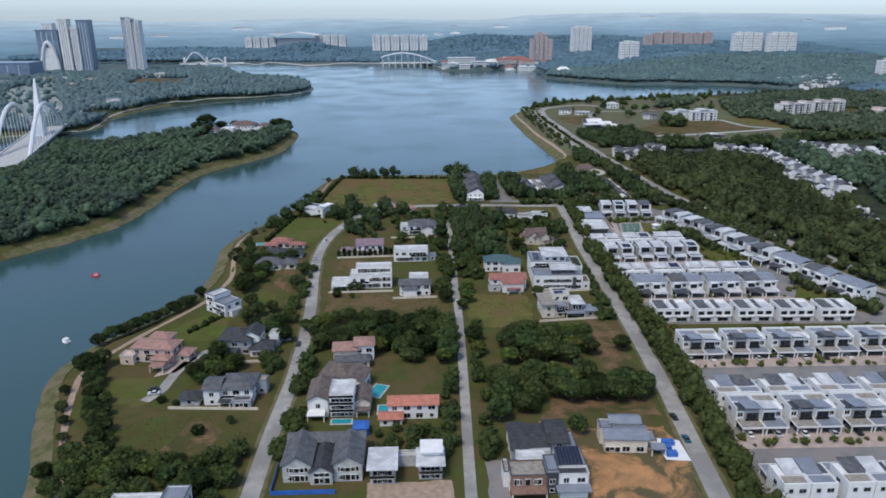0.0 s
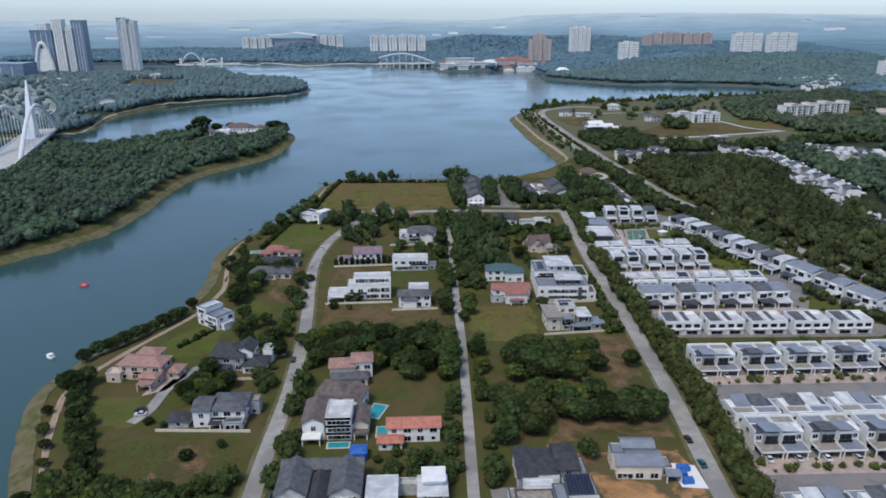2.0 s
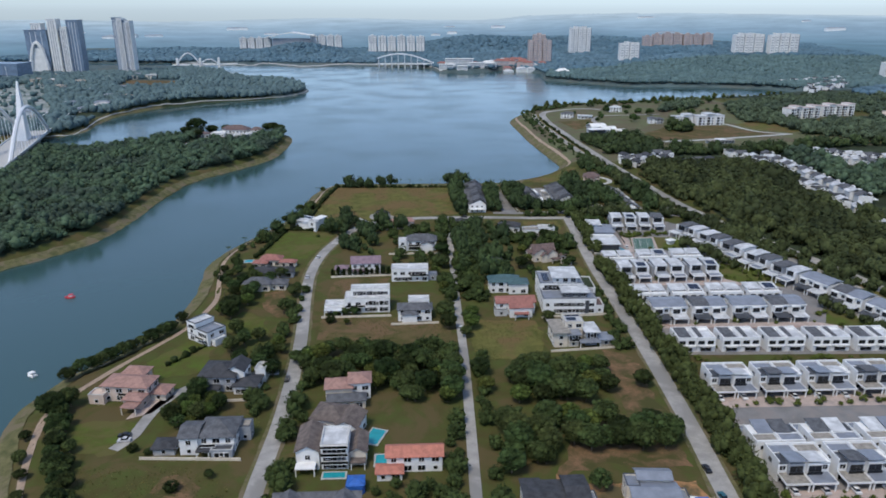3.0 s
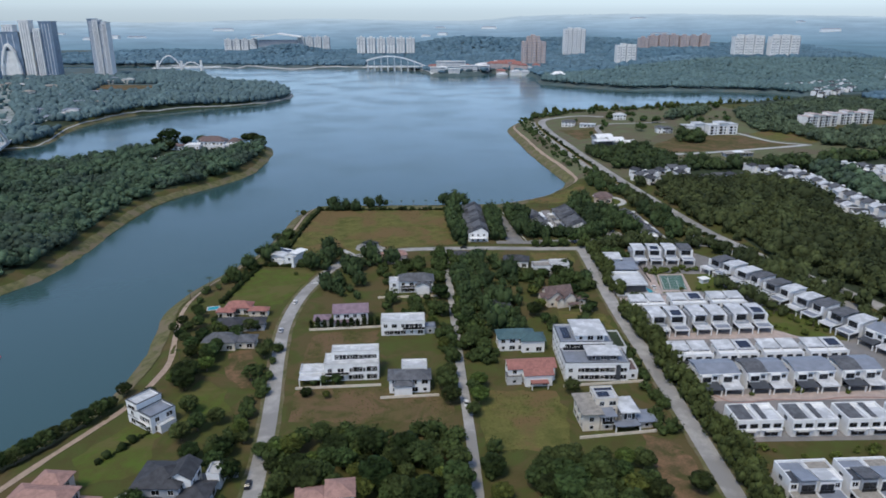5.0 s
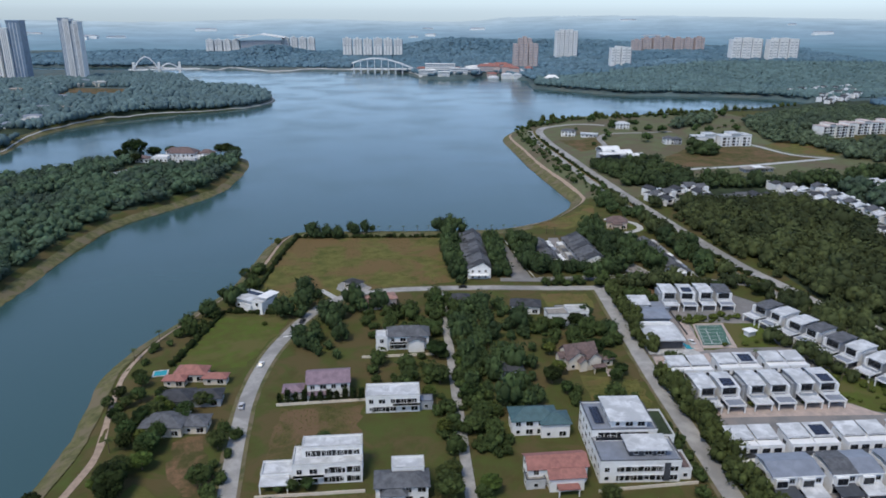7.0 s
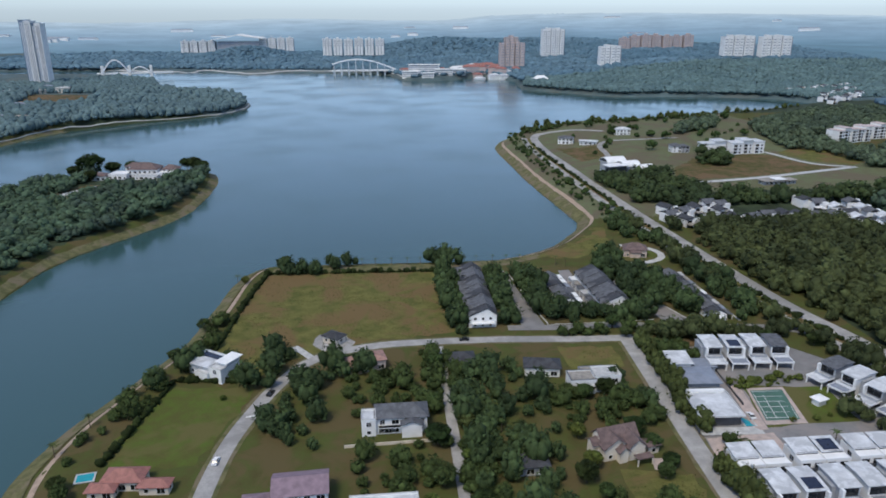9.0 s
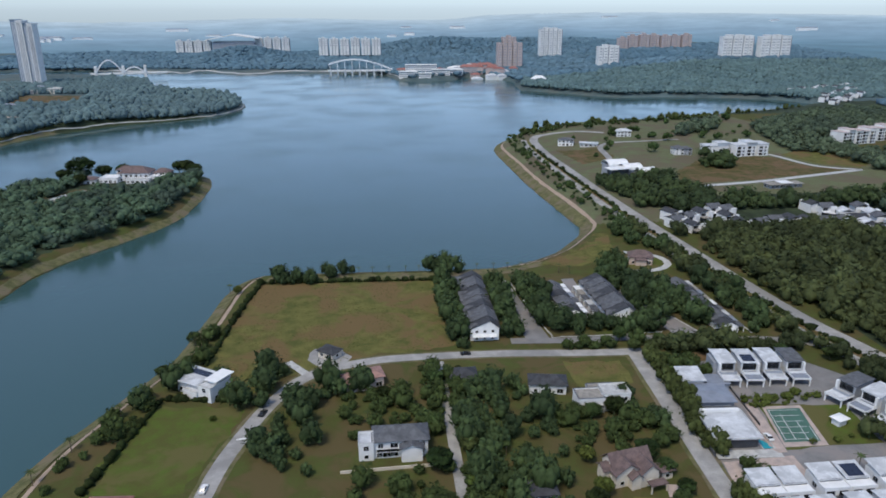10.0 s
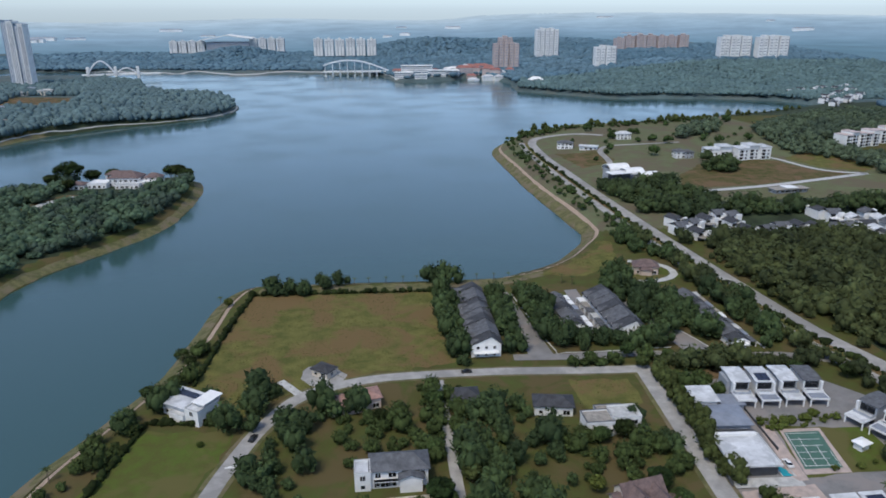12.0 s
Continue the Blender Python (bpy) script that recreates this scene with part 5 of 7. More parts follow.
villa("court_pavilion", 160, 441, 20, "small white garden pavilion", [(-2, -1.5, 2, 1.5, 0, 2.6, "hip", 1.0, white, white)], sides="")

porch(gablev, -1, 3.5, -5, 4, 2.8, dark_roof)
balcony(gablev, 0, 5, -5, 3.3)
glazing(gablev, 5, 10, -8.5, 0.4, 2.2, 3)
porch(salmon, 3, 9, -9, 4.5, 3.0, terra_roof, cream)
balcony(salmon, -2, 8, -4, 3.4, 1.5, cream)
porch(darkv, -10, -2, -6, 4.5, 2.8, dark_roof)
glazing(darkv, 4, 11, -8, 0.4, 2.3, 4)
glazing(stepv, -8, -1, -4, 0.3, 2.6, 4)
balcony(stepv, -8.6, 1, -4, 3.5, 1.6)
glazing(stepv, -5, 5, 0, 7.5, 9.7, 6)
glazing(stepv, 6.5, 12.2, 0, 7.7, 9.5, 3)
glazing(stepv, 2.4, 6.6, -4, 3.9, 6.1, 2)
glazing(stepv, 8, 12.4, -4, 3.9, 6.1, 2)
glazing(stepv, 2.4, 6.6, -4, 0.5, 2.7, 2)
glazing(stepv, 8, 12.4, -4, 0.5, 2.7, 2)
glazing(stepv, -18, -11, -3, 0.4, 2.5, 4)
porch(stepv, -19, -10, -3, 5, 2.8, pale_roof)
glazing(panelv, -8, -1, -4, 0.3, 2.4, 4)
glazing(panelv, 1, 9, -4, 3.8, 5.6, 4)
balcony(panelv, 0, 10, -4, 3.4, 1.4)
for lev in (0.4, 3.3, 6.2):
    glazing(balcv, -1.8, 5.8, -6, lev, lev + 2.0, 5)
    balcony(balcv, -2.4, 6.4, -6, lev + 2.5, 1.5)
porch(balcv, -10.5, -4, -6, 4, 2.8, white)
porch(balcv, 7, 12, -4, 3, 2.6, taupe_roof)
for lev in (0.6, 3.9):
    glazing(big, -7, 7, -15, lev, lev + 1.9, 7)
    part("dark_cladding", Form().box(7.6, -15.12, lev - 0.4, 9.6, -14.98, lev + 3.0), darkp, big)
balcony(big, -12, 9, -2, 7.9, 1.6)
glazing(big, -11, 6, -2, 8.0, 10.0, 8)
porch(redv, -1, 6, -6, 3, 2.6, red_roof)
glazing(newv, -8, -3, -5, 0.4, 2.2, 3)
porch(newv, 7, 12, -3, 4, 2.6, grey_roof)
glazing(brownv, -5, -3.4, -5, 3.6, 5.8, 1)
glazing(brownv, -1.6, 0.2, -5, 3.6, 5.8, 1)
glazing(brownv, 1.8, 3.6, -5, 3.6, 5.8, 1)
porch(brownv, -6, 5, -5, 3.5, 2.8, brownp)
porch(hipv, 3, 9, -6, 3.5, 2.8, slate_roof)
balcony(hipv, 3, 9, -6, 3.2, 1.5)
glazing(hipv, -7, 0, -5, 0.4, 2.4, 4)
porch(mauvev, -8, 0, -5, 3, 2.7, mauve_roof)
glazing(hip2v, -6, 1, -3, 0.4, 2.4, 4)
balcony(hip2v, -6, 1.5, -3, 3.3, 1.5)
porch(bgv, 2, 8, -6, 3, 2.6, brown_roof, cream)
patch("paved_yard", [(86, 412), (87, 418), (93, 417), (92, 411)], paver, 0.1, "salmon paved yard", "paving")
balcony(wwv, -9, -1, -4, 3.2, 2.0)
glazing(wwv, 1, 9, -3, 0.5, 2.6, 4)
for gx0, gx1 in ((-10, -5), (-2, 3), (6, 11)):
    glazing(site, gx0, gx1, -7 if gx0 != -2 else -8.5, 0.6, 2.6, 3)
    glazing(site, gx0, gx1, -7 if gx0 != -2 else -8.5, 3.2 if gx0 == -2 else 3.8, 4.4 if gx0 == -2 else 5.2, 3)


def terrace(x, y, turn, n, label, half=7.2, z=6.0, lift=3.4, face=-1, ridge=2.2):
    """Linked houses under one long shingle roof running along y, with porches and small gables on the face side."""
    root = thing("terrace_row", x, y, height(x, y), turn, label, "terrace")
    rnd = random.Random(int(x * 7 + y))
    f = face
    for i in range(n):
        y0 = i * 6.5
        h = z + (i % 2) * 0.35
        part("wall", Form().box(-half + 0.8, y0, -0.6, half - 0.8, y0 + 6.45, z - 0.2), white, root)
        top = [(f * half, y0 - 0.1, h - 0.6), (-f * ridge, y0 - 0.1, h + lift), (-f * ridge, y0 + 6.6, h + lift), (f * half, y0 + 6.6, h - 0.6)]
        rear = [(-f * half, y0 - 0.1, h - 0.2), (-f * half, y0 + 6.6, h - 0.2), (-f * ridge, y0 + 6.6, h + lift), (-f * ridge, y0 - 0.1, h + lift)]
        part("roof", Form().slab(top if f < 0 else top[::-1], 0.22).slab(rear if f > 0 else rear[::-1], 0.22), slate_roof if i % 3 else dark_roof, root)
        a, b = (f * (half + 0.5), f * (half - 4.4)) if f > 0 else (f * (half + 0.5), f * (half - 4.4))
        if lift > 2:
            part("dormer", Form().gable(min(a, b), y0 + 0.7, max(a, b), y0 + 4.3, h - 0.5, 2.0, "x"), slate_roof, root)
        p0, p1 = f * (half - 0.8), f * (half + 2.6)
        part("porch_roof", Form().box(min(p0, p1), y0 + 0.5, 2.7, max(p0, p1), y0 + 6.0, 2.95), (deck, conc, slate_roof, grey_roof, white)[rnd.randrange(5)], root)
        for py in (y0 + 0.8, y0 + 5.6):
            part("porch_post", Form().box(p1 - 0.3 if f > 0 else p1, py, -0.3, p1 if f > 0 else p1 + 0.3, py + 0.3, 2.7), white, root)
        part("party_wall", Form().box(min(p0, p1), y0 + 6.2, -0.3, max(p0, p1), y0 + 6.4, 2.0), white, root)
        window(root, f * (half - 0.8), y0 + 3.2, z * 0.72, 90 * f, 2.0, 1.4)
    for yy in (0.1, n * 6.5 - 0.4):
        part("gable_wall", Form().add([(-half + 0.8, yy, z - 0.4), (half - 0.8, yy, z - 0.4), (-f * ridge, yy, z + lift * 0.92), (-half + 0.8, yy + 0.2, z - 0.4), (half - 0.8, yy + 0.2, z - 0.4), (-f * ridge, yy + 0.2, z + lift * 0.92)], [(0, 1, 2), (5, 4, 3), (0, 2, 5, 3), (2, 1, 4, 5)]), white, root)
    part("end_porch", Form().box(-half + 1.5, -2.6, 2.6, half - 2, 0.0, 2.9), white, root)
    for wx in (-half * 0.5, 0, half * 0.5):
        window(root, wx, 0, 1.3, 0, 1.4, 1.6)
        if z > 5:
            window(root, wx, 0, 4.4, 0, 1.4, 1.4)
    return root


terrace(46.5, 524, -1, 10, "terrace of white houses under dark slate gables")
terrace(92.5, 542, 3, 6, "low terrace under a plain black shingle roof", 4.8, 3.6, 1.4, 1, -0.6)
terrace(113, 531, 2, 7, "terrace of houses under grey shingle roofs", 7.6)
terrace(156.5, 515, 1, 9, "low terrace under a long black shingle roof", 5.0, 3.8, 1.6, 1, -0.6)
patch("terrace_street", [(65, 522), (64, 598), (69.5, 598), (76, 522)], estate_road, 0.08, "dark lane between the terraces", "road")
patch("terrace_yard", [(98.5, 540), (100, 594), (106.5, 594), (106, 540)], estate_road, 0.08, "grey parking yard between the terraces", "pavement")
patch("terrace_street", [(132, 518), (123, 572), (128, 574), (146, 512)], estate_road, 0.08, "dark lane between the terraces", "road")
ribbon("terrace_kerb", [(71.4, 592), (74.4, 556), (77.6, 526), (82, 523.6), (128, 521)], 0.7, conc, 0.2, "pale kerb along the terrace lane", "kerb")
ribbon("terrace_kerb", [(125, 572), (138, 538), (146, 511)], 0.7, conc, 0.2, "pale kerb along the terrace lane", "kerb")
ribbon("terrace_kerb", [(165, 578), (166, 546), (167, 514)], 0.9, conc, 0.2, "pale wall coping beside the low terrace", "kerb")


# ---------- trees ----------
def lump(r, rnd, squash=1.0):
    """A small uneven clump of leaves: corners and triangles."""
    bm = bmesh.new()
    bmesh.ops.create_icosphere(bm, subdivisions=1, radius=r)
    v = np.array([p.co[:] for p in bm.verts])
    t = np.array([[q.index for q in f.verts] for f in bm.faces])
    bm.free()
    v *= 1 + rnd.uniform(-0.42, 0.42, (len(v), 1))
    v[:, 2] *= squash
    return v, t


def flakes(n, radii, centre, rnd, size):
    """Loose leaf triangles round an ellipsoid."""
    d = rnd.normal(size=(n, 3))
    d /= np.linalg.norm(d, axis=1)[:, None]
    c = centre + d * radii * rnd.uniform(0.85, 1.15, (n, 1))
    v = (c[:, None, :] + rnd.normal(size=(n, 3, 3)) * np.array([size, size, size * 0.5])).reshape(-1, 3)
    return v, np.arange(3 * n).reshape(-1, 3)


def merge(pieces):
    V, T, k = [], [], 0
    for v, t in pieces:
        V.append(v)
        T.append(t + k)
        k += len(v)
    return np.concatenate(V), np.concatenate(T)


def crown_mesh(name, seed, radius, tall, clumps, material, low=0.0):
    """A broad crown of many clumps with gaps, its base at z = 0."""
    rnd = np.random.default_rng(seed)
    pieces = []
    lobes = [np.array([0, 0, 0.0])] + [np.array([math.cos(a), math.sin(a), rnd.uniform(-0.3, 0.3)]) * rnd.uniform(0.35, 0.6) for a in rnd.uniform(0, 6.28, 3)]
    for i in range(clumps):
        d = rnd.normal(size=3)
        d /= np.linalg.norm(d)
        d[2] = abs(d[2]) * 0.9 + low if rnd.random() < 0.75 else d[2] * 0.6
        p = (lobes[i % 4] * 0.55 + d * rnd.uniform(0.5, 0.85)) * np.array([radius, radius, tall / 2])
        v, t = lump(radius * rnd.uniform(0.2, 0.36), rnd, 0.75)
        pieces.append((v + p + np.array([0, 0, tall / 2]), t))
    pieces.append(flakes(clumps * 40, np.array([radius, radius, tall / 2]) * 0.93, np.array([0, 0, tall / 2]), rnd, 0.25))
    v, t = merge(pieces)
    return np_mesh(name, v, t, material, True)


def trunk_form(tall, r, seed, limbs=4):
    rnd = random.Random(seed)
    f = Form().cyl(0, 0, -0.5, tall * 0.55, r, r * 0.7, 7)
    for i in range(limbs):
        a = 6.28 * i / limbs + rnd.uniform(-0.4, 0.4)
        x, y, r2 = math.cos(a) * tall * 0.25, math.sin(a) * tall * 0.25, r * 0.45
        f.add([(r2, 0, tall * 0.45), (-r2 / 2, r2, tall * 0.45), (-r2 / 2, -r2, tall * 0.45), (x + 0.05, y, tall * 0.85), (x - 0.03, y + 0.05, tall * 0.85), (x - 0.03, y - 0.05, tall * 0.85)], [(0, 1, 4, 3), (1, 2, 5, 4), (2, 0, 3, 5), (3, 4, 5)])
    return f


TREES = {}
for kind, specs in {
    "broad": [(3.9, 5.4, 46, leaf), (3.5, 5.0, 42, leaf), (4.2, 5.8, 48, leaf_dark), (3.3, 4.6, 40, leaf_light), (3.7, 5.6, 44, leaf)],
    "round": [(2.4, 3.6, 24, leaf), (2.1, 3.2, 22, leaf_light), (2.5, 3.8, 24, leaf_dark)],
    "shrub": [(1.5, 2.0, 12, leaf), (1.2, 1.7, 10, leaf_light), (1.6, 2.2, 12, leaf_dark)],
    "column": [(0.7, 3.6, 12, leaf_dark)],
}.items():
    TREES[kind] = []
    for i, (r, tall, n, m) in enumerate(specs):
        stem = {"broad": 2.0, "round": 1.3, "shrub": 0.15, "column": 0.3}[kind]
        crown = crown_mesh("crown", i * 7 + len(kind) * 31, r, tall, n, m)
        trunk = trunk_form(stem + tall * 0.7, {"broad": 0.28, "round": 0.16, "shrub": 0.06, "column": 0.08}[kind], i).mesh("trunk", bark)
        TREES[kind].append((crown, trunk, stem))


def palm_meshes(seed):
    rnd = random.Random(seed)
    f = Form()
    for i in range(11):
        a = 6.28 * i / 11 + rnd.uniform(-0.2, 0.2)
        c, s, drop = math.cos(a), math.sin(a), rnd.uniform(0.2, 1.4)
        last = (0, 0, 0)
        for k in range(1, 4):
            r = 2.5 * k / 3
            p = (c * r, s * r, 0.8 * math.sin(1.9 * k / 3) - drop * (k / 3) ** 2)
            w0, w1 = 0.42 * (1 - (k - 1) / 3.2), 0.42 * (1 - k / 3.2)
            f.add([(last[0] - s * w0, last[1] + c * w0, last[2]), (last[0] + s * w0, last[1] - c * w0, last[2]), (p[0] + s * w1, p[1] - c * w1, p[2] - 0.1), (p[0] - s * w1, p[1] + c * w1, p[2] - 0.1)], [(0, 1, 2, 3)])
            last = p
    return f.mesh("crown", leaf), Form().cyl(0, 0, -5.6, 0.1, 0.2, 0.12, 6).mesh("trunk", bark)


PALM = palm_meshes(3)
tree_rnd = random.Random(11)
TREE_LABELS = {"broad": ("broadleaf_tree", "broad dark green tree with uneven crown", "tree"), "round": ("small_tree", "small rounded green tree", "tree"), "shrub": ("shrub", "low dense green shrub", "shrub"), "column": ("cypress", "slim clipped columnar tree", "tree")}


def tree(kind, x, y, scale=1.0, group="", variant=None):
    crown, trunk, stem = tree_rnd.choice(TREES[kind]) if variant is None else TREES[kind][variant]
    name, label, category = TREE_LABELS[kind]
    s = scale * tree_rnd.uniform(0.85, 1.15)
    root = new(name)
    root.matrix_basis = pose(x, y, height(x, y), 0, 0, tree_rnd.uniform(0, 360)) @ Matrix.Diagonal((s, s, s * tree_rnd.uniform(0.9, 1.1), 1))
    tagged(root, label, category, group)
    part("trunk", trunk, None, root)
    c = part("crown", crown, None, root)
    c.location.z = stem


def palm(x, y, scale=1.0, group=""):
    root = new("palm_tree")
    root.matrix_basis = pose(x, y, height(x, y) + 5.6 * scale, 0, 0, tree_rnd.uniform(0, 360)) @ Matrix.Diagonal((scale, scale, scale, 1))
    tagged(root, "slender palm with drooping green fronds", "palm", group)
    part("trunk", PALM[1], None, root)
    part("crown", PALM[0], None, root)


def scatter(ring, spacing, seed):
    """Points spread unevenly over a ring, at about the given spacing."""
    rnd = np.random.default_rng(seed)
    r = np.array(ring, float)
    (ax, ay), (bx, by) = r.min(0), r.max(0)
    xs, ys = np.meshgrid(np.arange(ax, bx, spacing), np.arange(ay, by, spacing * 0.9))
    xs = xs + (np.arange(xs.shape[0])[:, None] % 2) * spacing * 0.5 + rnd.uniform(-0.55, 0.55, xs.shape) * spacing
    ys = ys + rnd.uniform(-0.55, 0.55, ys.shape) * spacing
    xs, ys = xs.ravel(), ys.ravel()
    keep = inside(ring, xs, ys)
    return list(zip(xs[keep], ys[keep]))


groves = [
    ([(38, 262), (42, 296), (76, 293), (80, 274), (72, 260), (54, 262)], "broad", 6.8, 1.2, "plot grove"),
    ([(28, 218), (32, 248), (54, 252), (80, 247), (94, 238), (88, 229), (66, 231), (48, 224)], "broad", 6.7, 1.18, "plot grove"),
    ([(-44, 276), (-46, 306), (-20, 310), (0, 300), (14, 288), (16, 262), (-4, 262), (-12, 272)], "broad", 6.6, 1.0, "lane grove"),
    ([(26, 416), (28, 484), (46, 488), (60, 474), (60, 430), (56, 390), (40, 388), (30, 400)], "broad", 7.8, 0.95, "orchard trees"),
    ([(-44, 432), (-42, 474), (-24, 474), (-24, 434)], "broad", 7.8, 0.9, "villa trees"),
    ([(-112, 182), (-112, 198), (-60, 198), (-56, 182)], "broad", 7.2, 1.0, "southern trees"),
    ([(-98, 352), (-98, 376), (-88, 398), (-64, 376), (-60, 344), (-68, 334), (-82, 338)], "broad", 9.2, 0.9, "overgrown plot trees"),
    ([(-112, 404), (-100, 430), (-94, 408), (-68, 412), (-66, 372), (-92, 374), (-104, 392)], "round", 9.0, 1.15, "old garden trees"),
    ([(-92, 288), (-86, 276), (-90, 258), (-86, 250), (-74, 254), (-72, 266), (-84, 276)], "round", 4.4, 1.2, "drive trees"),
    ([(-66, 290), (-62, 316), (-56, 314), (-56, 286)], "round", 5.0, 1.3, "lane trees"),
    ([(84, 404), (86, 418), (97, 414), (96, 402)], "broad", 6.5, 0.7, "road trees"),
    ([(88, 446), (90, 472), (100, 466), (98, 448)], "broad", 6.5, 0.75, "road trees"),
    ([(56.5, 526), (56, 592), (63, 594), (64, 526)], "broad", 5.6, 0.8, "terrace street trees"),
    ([(75, 536), (73, 590), (85, 586), (87, 540)], "broad", 5.8, 0.85, "terrace street trees"),
    ([(80, 524), (80, 538), (104, 536), (106, 526)], "broad", 5.2, 0.85, "terrace street trees"),
    ([(106, 522), (106, 530), (128, 530), (130, 522)], "broad", 5.4, 0.85, "terrace street trees"),
    ([(123, 536), (123, 588), (132, 590), (138, 556), (136, 532)], "broad", 6.0, 0.95, "terrace street trees"),
    ([(140, 540), (134, 584), (148, 588), (151, 530), (146, 520)], "broad", 6.0, 0.9, "terrace street trees"),
    ([(32, 512), (31, 600), (38, 600), (38, 514)], "round", 5.4, 1.2, "field edge trees"),
    ([(168, 514), (168, 590), (177, 590), (180, 514)], "broad", 7.0, 0.8, "verge trees"),
    ([(118, 586), (126, 610), (136, 612), (134, 588)], "broad", 6.6, 0.8, "shore corner trees"),
    ([(160, 630), (152, 676), (166, 690), (172, 630)], "broad", 7.5, 0.7, "verge trees"),
    ([(-56, 601), (-54, 612), (-34, 610), (-33, 602)], "broad", 5.6, 1.05, "north shore trees"),
    ([(-30, 609), (-30, 618), (-13, 617), (-13, 609)], "broad", 5.6, 1.05, "north shore trees"),
    ([(26, 611), (26, 619), (47, 618), (47, 610)], "broad", 5.8, 1.0, "north shore trees"),
    ([(-84, 494), (-92, 474), (-96, 480), (-88, 498), (-62, 506), (-60, 494)], "broad", 6.2, 0.7, "lakeside villa trees"),
    ([(-36, 474), (-26, 488), (-12, 494), (4, 500), (6, 494), (-8, 484), (-22, 472)], "broad", 6.6, 1.05, "lane end trees"),
    ([(-62, 482), (-46, 492), (-36, 504), (-28, 508), (-30, 512), (-42, 508), (-58, 494)], "broad", 7.0, 0.8, "lane end trees"),
    ([(-56, 476), (-50, 496), (-40, 494), (-46, 474)], "broad", 6.5, 0.8, "lakeside villa trees"),
]
OPEN_PLOT = [(-94, 336), (-82, 354), (-78, 379), (-69, 379), (-62, 364), (-58, 340), (-68, 328), (-80, 320)]
count = 0
for g, (ring, kind, spacing, scale, group) in enumerate(groves):
    if ring[0][1] > 410:
        continue
    for x, y in scatter(ring, spacing, 40 + g):
        if inside(OPEN_PLOT, x, y):
            continue
        k = kind if tree_rnd.random() < 0.8 else ("round" if kind == "broad" else "broad")
        tree(k, x, y, scale * tree_rnd.uniform(0.8, 1.15) * (1 if k == kind else 0.9 if kind == "round" else 1.2) * (0.6 if (kind == "round" and k == "broad") else 1), group)
        count += 1

for x, y, k, s in ((-63, 352, "broad", 1.1), (-84, 362, "broad", 1.15), (-62, 372, "broad", 1.05), (-90, 352, "broad", 1.1), (-80, 312, "broad", 0.95), (-76, 318, "broad", 0.9), (-70, 322, "broad", 0.8), (-82, 330, "round", 1.4), (-74, 300, "broad", 0.8), (-50, 300, "broad", 0.9), (91, 274, "broad", 0.8), (58, 211, "round", 1.2), (-100, 340, "round", 1.1), (-130, 268, "broad", 1.2), (-134, 262, "broad", 1.1),
                   (-112, 346, "round", 1.0), (-76, 216, "shrub", 1.2), (-66, 222, "round", 0.7), (-96, 238, "shrub", 1.0), (-90, 236, "shrub", 1.0), (20, 486, "broad", 0.9), (0, 478, "round", 1.2), (12, 400, "round", 1.3), (16, 376, "round", 1.2), (14, 350, "broad", 0.8),
                   (24, 322, "broad", 0.7), (26, 340, "broad", 0.75), (-40, 340, "shrub", 1.3), (-32, 338, "round", 0.8), (-62, 470, "shrub", 1), (64, 336, "broad", 0.75), (62, 408, "broad", 0.8), (66, 400, "broad", 0.7), (106, 516, "broad", 0.8), (109, 506, "broad", 0.8),
                   (-74, 596, "round", 1.0), (-84, 540, "round", 1.2), (-78, 530, "round", 1.1), (-80, 512, "broad", 0.8), (-88, 505, "broad", 0.75), (166, 490, "round", 1.3), (186, 486, "broad", 0.7), (204, 470, "broad", 0.6), (196, 478, "broad", 0.7)):
    tree(k, x, y, s, "single trees")
for x, y, s in ((-170, 902, 1.7), (-178, 906, 1.5), (-244, 900, 1.5), (-226, 902, 1.4), (-160, 884, 1.6), (-264, 868, 1.6), (-248, 858, 1.2)):
    tree("broad", x, y, s, "mansion trees", 2)
tree("round", -257, 884, 4.2, "mansion trees", 2)
for (ax, ay), (bx, by), n, s in (((-137, 270), (-106, 204), 14, 0.72), ((-133, 268), (-103, 206), 11, 0.6), ((-138, 246), (-116, 204), 5, 0.55), ((-142, 292), (-113, 334), 11, 0.82), ((-118, 193), (-60, 197), 12, 0.7)):
    for i in range(n):
        tree("broad", ax + (bx - ax) * i / (n - 1) + tree_rnd.uniform(-1.5, 1.5), ay + (by - ay) * i / (n - 1) + tree_rnd.uniform(-1.5, 1.5), s, "lakeside path trees", (2, 0, 2, 4)[i % 4])
for x, y, s in ((15, 268, 1.1), (28, 273, 1.0), (15, 279, 1.1), (27, 286, 1.0), (16, 291, 1.1), (16, 331, 1.0), (27, 330, 1.1), (15, 341, 1.0), (28, 343, 1.1), (17, 351, 0.9), (17, 411, 1.0), (28, 421, 1.0), (17, 433, 1.0), (28, 441, 1.0), (18, 456, 1.0), (28, 398, 1.0), (27, 376, 1.0), (-38, 347.5, 0.55), (-34, 348, 0.6), (-29, 348, 0.6), (-30, 368, 0.8), (-26, 372, 0.7), (66, 415, 0.8), (86, 431, 0.8), (89, 423, 0.7), (66, 432, 0.8), (69, 459, 0.8), (76, 457, 0.7), (84, 459, 0.8), (91, 463, 0.7)):
    tree("broad", x, y, s, "lane trees")

